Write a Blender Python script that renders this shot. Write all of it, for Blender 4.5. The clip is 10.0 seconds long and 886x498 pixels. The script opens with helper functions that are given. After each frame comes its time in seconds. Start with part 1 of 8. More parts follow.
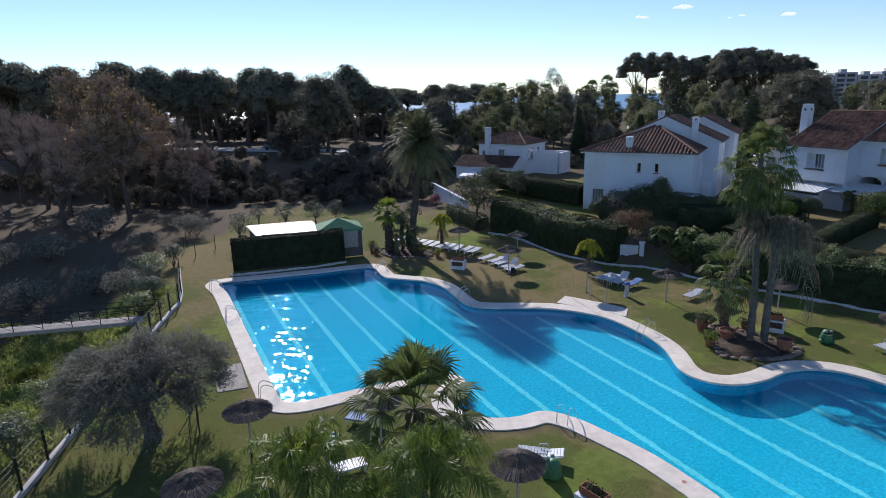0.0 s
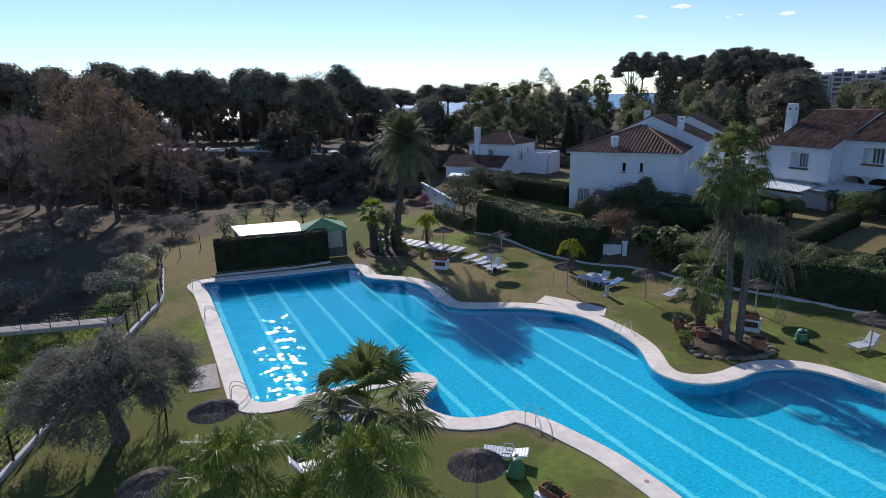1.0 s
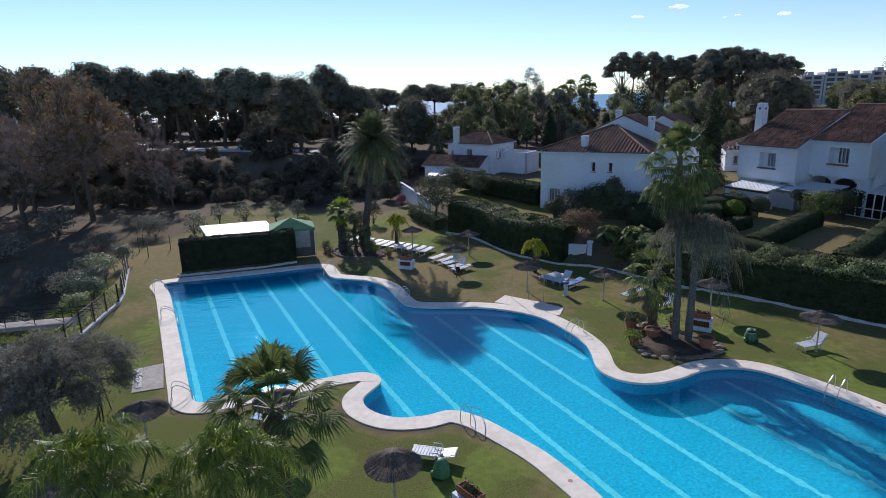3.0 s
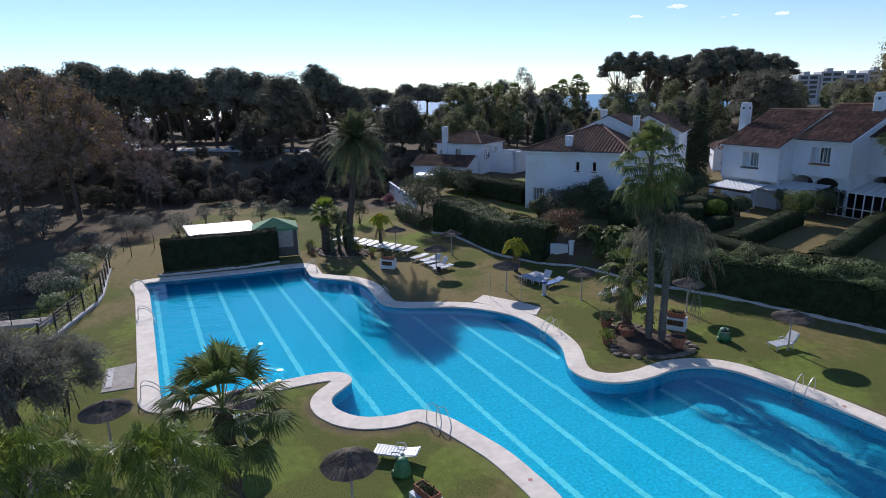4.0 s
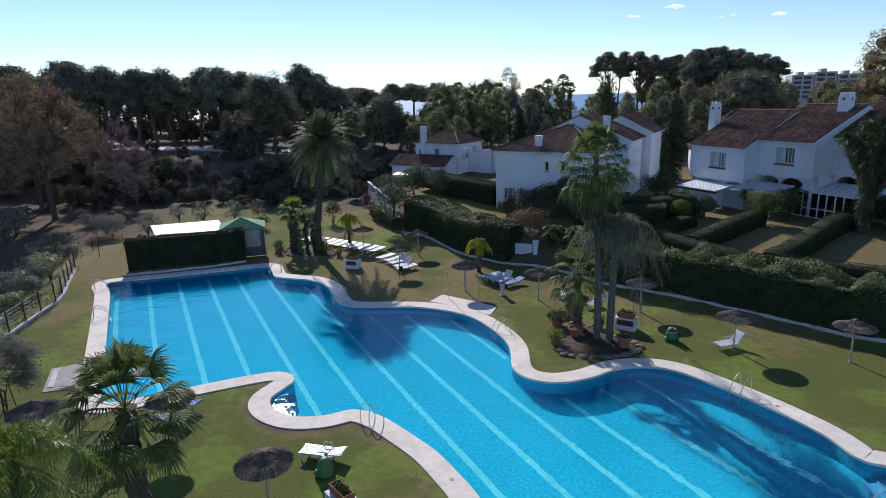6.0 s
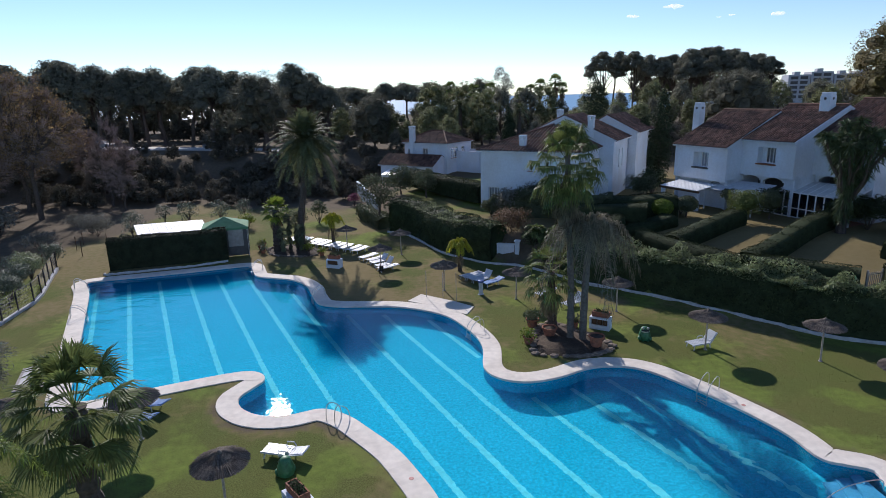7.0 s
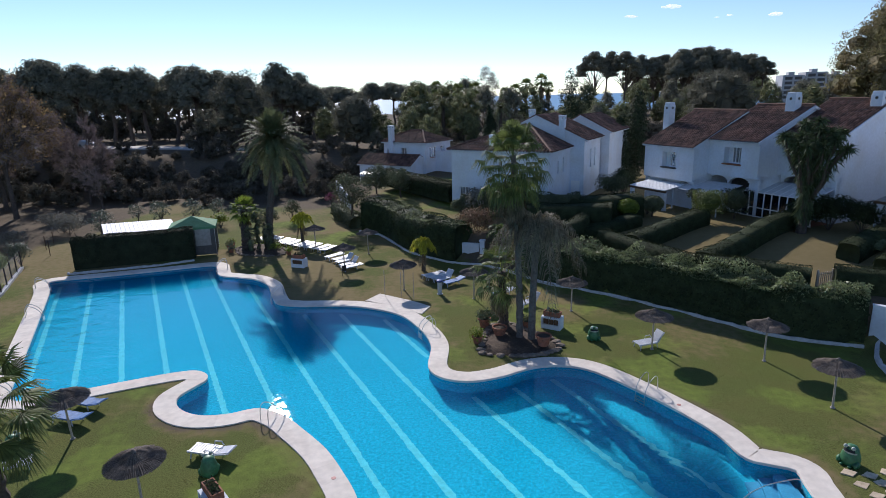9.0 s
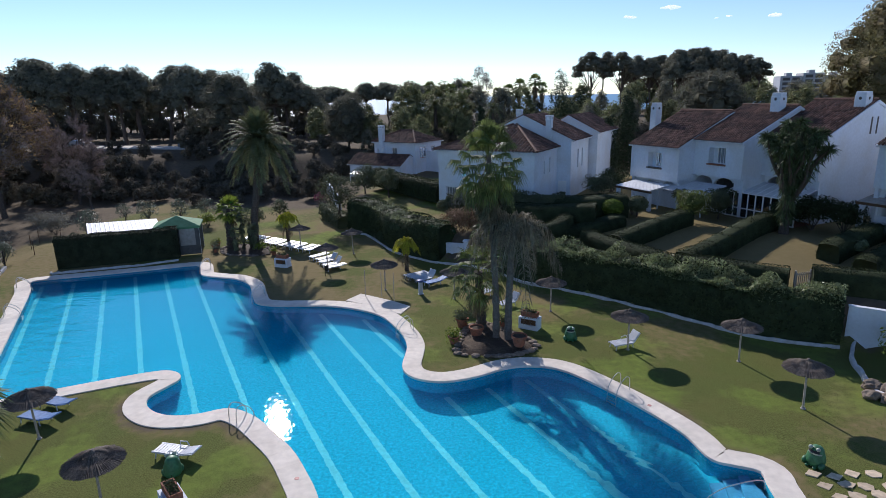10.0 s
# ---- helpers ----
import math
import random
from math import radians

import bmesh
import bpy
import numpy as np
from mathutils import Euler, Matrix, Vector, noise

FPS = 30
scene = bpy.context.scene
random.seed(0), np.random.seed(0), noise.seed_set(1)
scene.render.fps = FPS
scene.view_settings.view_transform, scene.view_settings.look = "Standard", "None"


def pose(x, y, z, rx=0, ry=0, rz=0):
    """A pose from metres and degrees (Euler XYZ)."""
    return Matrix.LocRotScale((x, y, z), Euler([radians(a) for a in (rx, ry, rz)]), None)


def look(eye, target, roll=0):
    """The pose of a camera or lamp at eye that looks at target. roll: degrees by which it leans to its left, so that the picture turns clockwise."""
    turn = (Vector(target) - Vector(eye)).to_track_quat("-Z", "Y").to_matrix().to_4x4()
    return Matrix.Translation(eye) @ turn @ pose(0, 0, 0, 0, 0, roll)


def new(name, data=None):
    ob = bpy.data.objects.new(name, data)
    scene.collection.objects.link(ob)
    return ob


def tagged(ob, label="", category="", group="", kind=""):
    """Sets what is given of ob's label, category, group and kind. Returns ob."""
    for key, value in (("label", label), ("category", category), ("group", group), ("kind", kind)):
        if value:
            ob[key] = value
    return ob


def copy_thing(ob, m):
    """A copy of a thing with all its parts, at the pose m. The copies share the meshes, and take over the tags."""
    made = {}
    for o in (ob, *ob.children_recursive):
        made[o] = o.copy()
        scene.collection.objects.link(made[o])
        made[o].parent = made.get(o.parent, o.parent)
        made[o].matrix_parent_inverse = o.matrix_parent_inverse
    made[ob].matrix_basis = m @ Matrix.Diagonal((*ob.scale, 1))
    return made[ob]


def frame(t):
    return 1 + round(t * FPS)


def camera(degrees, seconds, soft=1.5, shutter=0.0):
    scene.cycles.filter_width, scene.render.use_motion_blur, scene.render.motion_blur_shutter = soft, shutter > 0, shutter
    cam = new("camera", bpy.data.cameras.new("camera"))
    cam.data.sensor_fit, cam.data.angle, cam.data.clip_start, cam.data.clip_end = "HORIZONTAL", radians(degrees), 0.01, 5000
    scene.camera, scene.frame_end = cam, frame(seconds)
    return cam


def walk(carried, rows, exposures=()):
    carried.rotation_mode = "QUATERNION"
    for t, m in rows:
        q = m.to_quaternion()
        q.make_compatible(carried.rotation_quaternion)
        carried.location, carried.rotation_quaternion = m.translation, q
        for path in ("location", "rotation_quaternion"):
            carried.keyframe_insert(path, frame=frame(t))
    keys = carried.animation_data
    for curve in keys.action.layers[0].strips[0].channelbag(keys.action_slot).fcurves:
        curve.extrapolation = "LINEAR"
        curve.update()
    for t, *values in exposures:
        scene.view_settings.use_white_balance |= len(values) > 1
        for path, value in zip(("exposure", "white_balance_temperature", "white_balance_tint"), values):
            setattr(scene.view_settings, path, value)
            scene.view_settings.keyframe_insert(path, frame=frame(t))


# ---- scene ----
from mathutils import geometry

cam = camera(74.1, 10.0, soft=0.6)
PATH = [
    (0, (0.198, 0.482, 14.579), (0.174, 2.418, 14.075), -1.4),
    (0.5, (0.906, 0.485, 14.561), (0.884, 2.421, 14.056), -1.5),
    (1, (1.63, 0.488, 14.544), (1.608, 2.423, 14.04), -1.5),
    (1.5, (2.337, 0.509, 14.516), (2.317, 2.445, 14.012), -1.5),
    (2, (3.039, 0.518, 14.495), (3.022, 2.453, 13.991), -1.5),
    (2.5, (3.761, 0.518, 14.481), (3.744, 2.453, 13.977), -1.5),
    (4, (5.987, 0.513, 14.392), (5.975, 2.448, 13.887), -1.5),
    (4.5, (6.731, 0.483, 14.397), (6.72, 2.418, 13.892), -1.5),
    (5, (7.479, 0.496, 14.377), (7.47, 2.431, 13.871), -1.4),
    (5.5, (8.206, 0.488, 14.365), (8.198, 2.422, 13.859), -1.4),
    (7, (10.448, 0.449, 14.297), (10.445, 2.383, 13.79), -1.4),
    (7.5, (11.189, 0.438, 14.28), (11.187, 2.372, 13.772), -1.3),
    (8, (11.919, 0.426, 14.263), (11.919, 2.36, 13.756), -1.3),
    (8.5, (12.653, 0.425, 14.251), (12.654, 2.36, 13.744), -1.3),
    (9, (13.366, 0.454, 14.208), (13.368, 2.388, 13.7), -1.3),
    (9.5, (14.052, 0.485, 14.163), (14.054, 2.42, 13.656), -1.3),
    (10, (14.723, 0.518, 14.137), (14.727, 2.452, 13.63), -1.2),
]
walk(cam, [(t, look(eye, target, roll)) for t, eye, target, roll in PATH], [(0.0, 0.0, 5980, 17), (10.0, 0.0, 5980, 17)])
SUN_AZ, SUN_EL = -17.6, 29.5   # degrees: clockwise from +y; above the horizon
sun_dir = Vector((math.sin(radians(SUN_AZ)) * math.cos(radians(SUN_EL)), math.cos(radians(SUN_AZ)) * math.cos(radians(SUN_EL)), math.sin(radians(SUN_EL))))
world = bpy.data.worlds.new("sky")
scene.world = world
world.use_nodes = True
wn = world.node_tree
sky = wn.nodes.new("ShaderNodeTexSky")
sky.sky_type = 'NISHITA'
sky.sun_disc = False
sky.sun_elevation = radians(SUN_EL)
sky.sun_rotation = radians(SUN_AZ)
sky.air_density, sky.dust_density, sky.ozone_density, sky.altitude = 0.82, 0.0, 2.7, 20
wn.links.new(sky.outputs[0], wn.nodes["Background"].inputs[0])
wn.nodes["Background"].inputs[1].default_value = 0.128
sun = new("sun", bpy.data.lights.new("sun", 'SUN'))
sun.data.energy, sun.data.angle, sun.data.color = 5.0, radians(0.55), (1.0, 0.93, 0.82)
sun.matrix_world = look(sun_dir * 300, (0, 0, 0))
scene.view_settings.exposure = 0.0


# ---- materials ----
def material(name, color, rough=0.8, metal=0.0, vary=0.25, scale=6.0, bump=0.0, bump_scale=40.0, second=None, second_scale=1.0, second_amount=0.5, per_object=0.0, per_island=0.0, translucent=0.0, spec=0.3):
    """Base colour with grain and patches at two scales, optional second colour in patches, fine relief."""
    m = bpy.data.materials.new(name)
    m.use_nodes = True
    t = m.node_tree
    n, l = t.nodes, t.links
    p = n["Principled BSDF"]
    p.inputs["Roughness"].default_value, p.inputs["Metallic"].default_value = rough, metal
    p.inputs["Specular IOR Level"].default_value = spec
    co = n.new("ShaderNodeTexCoord")
    fine = n.new("ShaderNodeTexNoise")
    fine.inputs["Scale"].default_value, fine.inputs["Detail"].default_value = scale, 5
    l.new(co.outputs["Object"], fine.inputs["Vector"])
    ramp = n.new("ShaderNodeMapRange")
    ramp.inputs["From Min"].default_value, ramp.inputs["From Max"].default_value = 0.3, 0.7
    ramp.inputs["To Min"].default_value, ramp.inputs["To Max"].default_value = 1 - vary, 1 + vary
    l.new(fine.outputs["Fac"], ramp.inputs["Value"])
    base = n.new("ShaderNodeRGB")
    base.outputs[0].default_value = (*color, 1)
    tone = base.outputs[0]
    if second:
        coarse = n.new("ShaderNodeTexNoise")
        coarse.inputs["Scale"].default_value, coarse.inputs["Detail"].default_value = second_scale, 4
        l.new(co.outputs["Object"], coarse.inputs["Vector"])
        sharp = n.new("ShaderNodeMapRange")
        sharp.inputs["From Min"].default_value, sharp.inputs["From Max"].default_value = 0.42, 0.62
        sharp.inputs["To Max"].default_value = second_amount
        l.new(coarse.outputs["Fac"], sharp.inputs["Value"])
        mix = n.new("ShaderNodeMix")
        mix.data_type = 'RGBA'
        l.new(sharp.outputs[0], mix.inputs[0])
        l.new(tone, mix.inputs[6])
        mix.inputs[7].default_value = (*second, 1)
        tone = mix.outputs[2]
    value = ramp.outputs[0]
    for amount, node, socket in ((per_object, "ShaderNodeObjectInfo", "Random"), (per_island, "ShaderNodeNewGeometry", "Random Per Island")):
        if amount:
            info = n.new(node)
            r2 = n.new("ShaderNodeMapRange")
            r2.inputs["To Min"].default_value, r2.inputs["To Max"].default_value = 1 - amount, 1 + amount
            l.new(info.outputs[socket], r2.inputs["Value"])
            mul = n.new("ShaderNodeMath")
            mul.operation = 'MULTIPLY'
            l.new(value, mul.inputs[0])
            l.new(r2.outputs[0], mul.inputs[1])
            value = mul.outputs[0]
    scaled = n.new("ShaderNodeVectorMath")
    scaled.operation = 'SCALE'
    l.new(tone, scaled.inputs[0])
    l.new(value, scaled.inputs["Scale"])
    l.new(scaled.outputs[0], p.inputs["Base Color"])
    if bump:
        grain = n.new("ShaderNodeTexNoise")
        grain.inputs["Scale"].default_value, grain.inputs["Detail"].default_value = bump_scale, 4
        l.new(co.outputs["Object"], grain.inputs["Vector"])
        b = n.new("ShaderNodeBump")
        b.inputs["Strength"].default_value, b.inputs["Distance"].default_value = bump, 0.02
        l.new(grain.outputs["Fac"], b.inputs["Height"])
        l.new(b.outputs[0], p.inputs["Normal"])
    if translucent:
        tr = n.new("ShaderNodeBsdfTranslucent")
        l.new(scaled.outputs[0], tr.inputs["Color"])
        ms = n.new("ShaderNodeMixShader")
        ms.inputs[0].default_value = translucent
        l.new(p.outputs[0], ms.inputs[1])
        l.new(tr.outputs[0], ms.inputs[2])
        l.new(ms.outputs[0], n["Material Output"].inputs["Surface"])
    return m


M_COPING = material("coping", (0.74, 0.67, 0.58), 0.85, vary=0.08, scale=3, per_object=0.05, second=(0.58, 0.51, 0.43), second_scale=0.7, second_amount=0.4, bump=0.15, bump_scale=50)
# vary mottles the tile colour in place of rippled light on the floor
M_POOL = material("pool_tile", (0.028, 0.415, 0.555), 0.6, vary=0.24, scale=8.0, spec=0.0, second=(0.024, 0.385, 0.51), second_scale=0.4, second_amount=0.4)


def paint_light_loss(m, y0, y1, deep):
    """Darken the tile colour northwards to stand in for light lost in water."""
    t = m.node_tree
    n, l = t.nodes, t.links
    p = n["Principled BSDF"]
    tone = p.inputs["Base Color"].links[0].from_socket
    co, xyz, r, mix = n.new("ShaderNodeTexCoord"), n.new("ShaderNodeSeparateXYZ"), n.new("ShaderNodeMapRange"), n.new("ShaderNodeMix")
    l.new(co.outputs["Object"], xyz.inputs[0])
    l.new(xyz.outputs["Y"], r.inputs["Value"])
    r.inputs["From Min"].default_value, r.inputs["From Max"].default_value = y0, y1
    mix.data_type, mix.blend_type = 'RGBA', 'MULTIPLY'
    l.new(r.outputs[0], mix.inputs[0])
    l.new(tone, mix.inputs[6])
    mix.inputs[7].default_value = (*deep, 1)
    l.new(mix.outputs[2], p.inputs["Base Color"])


paint_light_loss(M_POOL, 14, 46, (0.75, 0.78, 0.88))   # light loss painted into the tile
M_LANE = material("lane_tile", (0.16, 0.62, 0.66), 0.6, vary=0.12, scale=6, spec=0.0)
paint_light_loss(M_LANE, 14, 46, (0.75, 0.78, 0.88))
M_STEP = material("step_tile", (0.08, 0.30, 0.47), 0.6, vary=0.1, scale=10, spec=0.0)
M_WHITE = material("white_render", (0.67, 0.72, 0.79), 0.9, vary=0.05, scale=5, second=(0.60, 0.60, 0.60), second_scale=0.5, second_amount=0.5, bump=0.12, bump_scale=30)
M_KERB = material("white_kerb", (0.56, 0.55, 0.55), 0.9, vary=0.12, scale=5, second=(0.40, 0.38, 0.34), second_scale=1.6, second_amount=0.5, bump=0.3, bump_scale=20)
M_ROOF = material("roof_tile", (0.165, 0.092, 0.068), 0.85, vary=0.35, scale=7, per_island=0.45, second=(0.075, 0.050, 0.042), second_scale=0.9, second_amount=0.75, bump=0.3, bump_scale=30, spec=0.2)
M_THATCH = material("thatch", (0.15, 0.125, 0.105), 0.95, vary=0.45, scale=22, per_island=0.25, second=(0.07, 0.055, 0.045), second_scale=3, second_amount=0.6)
M_POLE = material("pole_wood", (0.42, 0.36, 0.30), 0.85, vary=0.2, scale=12)
M_STEEL = material("steel", (0.55, 0.55, 0.56), 0.28, metal=1.0, vary=0.05)
M_IRON = material("dark_iron", (0.02, 0.02, 0.022), 0.55, vary=0.2, scale=20)
M_PLASTIC = material("white_plastic", (0.52, 0.54, 0.58), 0.45, vary=0.06, scale=8, per_object=0.06, spec=0.5)
M_BLUE = material("blue_mesh", (0.11, 0.21, 0.42), 0.6, vary=0.15, scale=10, per_object=0.1)
M_FROG = material("green_fibreglass", (0.05, 0.17, 0.075), 0.5, vary=0.3, scale=5, second=(0.01, 0.09, 0.03), second_scale=3, second_amount=0.6, spec=0.5)
M_FROGW = material("pale_fibreglass", (0.36, 0.40, 0.33), 0.4, vary=0.15, scale=8)
M_TERRA = material("terracotta", (0.30, 0.115, 0.065), 0.85, vary=0.25, scale=9, second=(0.22, 0.12, 0.09), second_scale=3, second_amount=0.5)
M_SOIL = material("soil", (0.060, 0.042, 0.030), 0.95, vary=0.4, scale=10, second=(0.10, 0.075, 0.05), second_scale=2, bump=0.8, bump_scale=16)
M_STONE = material("garden_stone", (0.19, 0.15, 0.115), 0.9, vary=0.35, scale=4, per_object=0.25, bump=0.7, bump_scale=9)
M_PAVER = material("paving_stone", (0.55, 0.44, 0.31), 0.9, vary=0.2, scale=5, per_object=0.2, bump=0.3, bump_scale=14)
M_CONCRETE = material("concrete_slab", (0.36, 0.33, 0.30), 0.9, vary=0.15, scale=4, second=(0.28, 0.25, 0.22), second_scale=0.8, bump=0.2, bump_scale=30)
M_BARK = material("bark", (0.105, 0.082, 0.066), 0.95, vary=0.4, scale=8, bump=0.8, bump_scale=12)
M_PALMBARK = material("palm_bark", (0.088, 0.070, 0.057), 0.95, vary=0.35, scale=7, bump=0.9, bump_scale=14)
M_GREYBARK = material("grey_palm_bark", (0.130, 0.115, 0.102), 0.95, vary=0.3, scale=7, bump=0.6, bump_scale=14)
M_PINE = material("pine_needles", (0.195, 0.190, 0.138), 0.85, vary=0.22, scale=0.5, per_island=0.14, per_object=0.2, translucent=0.35, spec=0.15)
M_DARKLEAF = material("dark_leaves", (0.122, 0.138, 0.080), 0.8, vary=0.25, scale=0.8, per_island=0.18, per_object=0.28, translucent=0.25, spec=0.12)
M_HEDGE = material("hedge_leaves", (0.047, 0.065, 0.028), 0.75, vary=0.3, scale=1.5, per_island=0.4, translucent=0.28, spec=0.2)
M_CLIP = material("clipped_hedge_leaves", (0.038, 0.050, 0.023), 0.8, vary=0.3, scale=1.5, per_island=0.35, translucent=0.2, spec=0.12)
M_SCRUB = material("scrub_leaves", (0.128, 0.114, 0.086), 0.9, vary=0.3, scale=0.6, per_island=0.12, per_object=0.2, translucent=0.2, spec=0.05)
M_GARDENLEAF = material("garden_tree_leaves", (0.185, 0.195, 0.095), 0.7, vary=0.3, scale=0.4, per_island=0.25, per_object=0.3, translucent=0.4, spec=0.2)
M_HUTHEDGE = material("dark_hedge_leaves", (0.036, 0.042, 0.022), 0.8, vary=0.3, scale=1.5, per_island=0.4, translucent=0.2, spec=0.15)
M_OLEANDER = material("oleander_leaves", (0.20, 0.24, 0.115), 0.5, vary=0.3, scale=1.0, per_island=0.4, translucent=0.4, spec=0.4)
M_OLIVE = material("olive_leaves", (0.215, 0.208, 0.170), 0.8, vary=0.25, scale=2, per_island=0.25, translucent=0.35, spec=0.12)
M_GREY = material("grey_leaves", (0.115, 0.14, 0.10), 0.6, vary=0.25, scale=2, per_island=0.35, translucent=0.25)
M_FAN = material("fan_leaves", (0.125, 0.155, 0.048), 0.55, vary=0.25, scale=2, per_island=0.4, translucent=0.38, spec=0.2)
M_PHOENIX = material("feather_leaves", (0.138, 0.152, 0.074), 0.6, vary=0.25, scale=1.5, per_island=0.35, translucent=0.3, spec=0.15)
M_YUCCA = material("yucca_leaves", (0.070, 0.095, 0.042), 0.6, vary=0.3, scale=1.5, per_island=0.4, translucent=0.18, spec=0.2)
M_CYPRESS = material("cypress_leaves", (0.040, 0.056, 0.028), 0.8, vary=0.3, scale=1.2, per_island=0.35, translucent=0.1, spec=0.15)
M_QUEEN = material("queen_palm_leaves", (0.165, 0.220, 0.040), 0.42, vary=0.25, scale=1.5, per_island=0.35, translucent=0.55, spec=0.35)
M_YELLOW = material("yellow_fronds", (0.38, 0.38, 0.035), 0.6, vary=0.2, scale=2, per_island=0.3, translucent=0.5)
M_LIME = material("lime_leaves", (0.16, 0.21, 0.03), 0.6, vary=0.25, scale=2, per_island=0.35, translucent=0.4)
M_LIMP = material("limp_grey_fronds", (0.165, 0.150, 0.105), 0.8, vary=0.3, scale=3, per_island=0.4, translucent=0.25)
M_DRY = material("dry_fronds", (0.20, 0.15, 0.085), 0.9, vary=0.3, scale=3, per_island=0.4, translucent=0.2)
M_TWIG = material("winter_twigs", (0.330, 0.252, 0.220), 0.9, vary=0.3, scale=1, per_island=0.3)
M_AUTUMN = material("autumn_leaves", (0.240, 0.165, 0.078), 0.8, vary=0.3, scale=1, per_island=0.4, translucent=0.35)
M_LATE = material("late_autumn_leaves", (0.235, 0.195, 0.108), 0.8, vary=0.3, scale=0.25, second=(0.19, 0.185, 0.08), second_scale=0.22, second_amount=0.8, per_island=0.15, translucent=0.45)
M_GRASS = material("grass_blades", (0.165, 0.170, 0.052), 0.8, vary=0.3, scale=0.6, per_island=0.3, translucent=0.5, second=(0.19, 0.16, 0.07), second_scale=0.35, second_amount=0.8, spec=0.1)
M_WILD = material("wild_grass_blades", (0.25, 0.29, 0.085), 0.8, vary=0.3, scale=0.6, per_island=0.4, translucent=0.45, second=(0.20, 0.20, 0.07), second_scale=0.3, second_amount=0.5, spec=0.1)
M_SKIRT = material("dead_palm_leaves", (0.150, 0.122, 0.082), 0.9, vary=0.35, scale=1.5, per_island=0.45, translucent=0.2, second=(0.105, 0.095, 0.055), second_scale=0.8, second_amount=0.7)
M_RED = material("reddish_leaves", (0.165, 0.105, 0.062), 0.8, vary=0.3, scale=2, per_island=0.4, translucent=0.3)
M_PINK = material("pink_blossom", (0.24, 0.08, 0.13), 0.8, vary=0.2, scale=4, per_island=0.3, translucent=0.3)
M_FRAME = material("white_frame", (0.78, 0.78, 0.77), 0.5, vary=0.04, scale=8)
M_SHUTTER = material("brown_wood", (0.10, 0.055, 0.03), 0.7, vary=0.2, scale=10)
M_SHEET = material("white_roof_sheet", (0.80, 0.81, 0.82), 0.45, vary=0.05, scale=3)
M_PANEL = material("pale_canvas", (0.55, 0.56, 0.57), 0.8, vary=0.1, scale=3)
M_TENT = material("green_canvas", (0.10, 0.24, 0.12), 0.8, vary=0.15, scale=3)
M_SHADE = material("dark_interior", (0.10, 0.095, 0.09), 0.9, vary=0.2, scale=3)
M_ROAD = material("pale_road", (0.50, 0.47, 0.43), 0.9, vary=0.15, scale=1)
M_SIGN = material("blue_sign", (0.06, 0.10, 0.28), 0.5, vary=0.1, scale=5)
M_REDDISC = material("red_plate", (0.50, 0.24, 0.20), 0.6, vary=0.1, scale=10)


def glass(name, color=(0.9, 0.95, 0.97), rough=0.02):
    m = bpy.data.materials.new(name)
    m.use_nodes = True
    p = m.node_tree.nodes["Principled BSDF"]
    p.inputs["Base Color"].default_value = (*color, 1)
    p.inputs["Transmission Weight"].default_value, p.inputs["Roughness"].default_value, p.inputs["IOR"].default_value = 1.0, rough, 1.45
    return m


M_GLASS = glass("window_glass", (0.80, 0.84, 0.87))
M_PANE = glass("tinted_conservatory_glass", (0.16, 0.20, 0.26), 0.05)


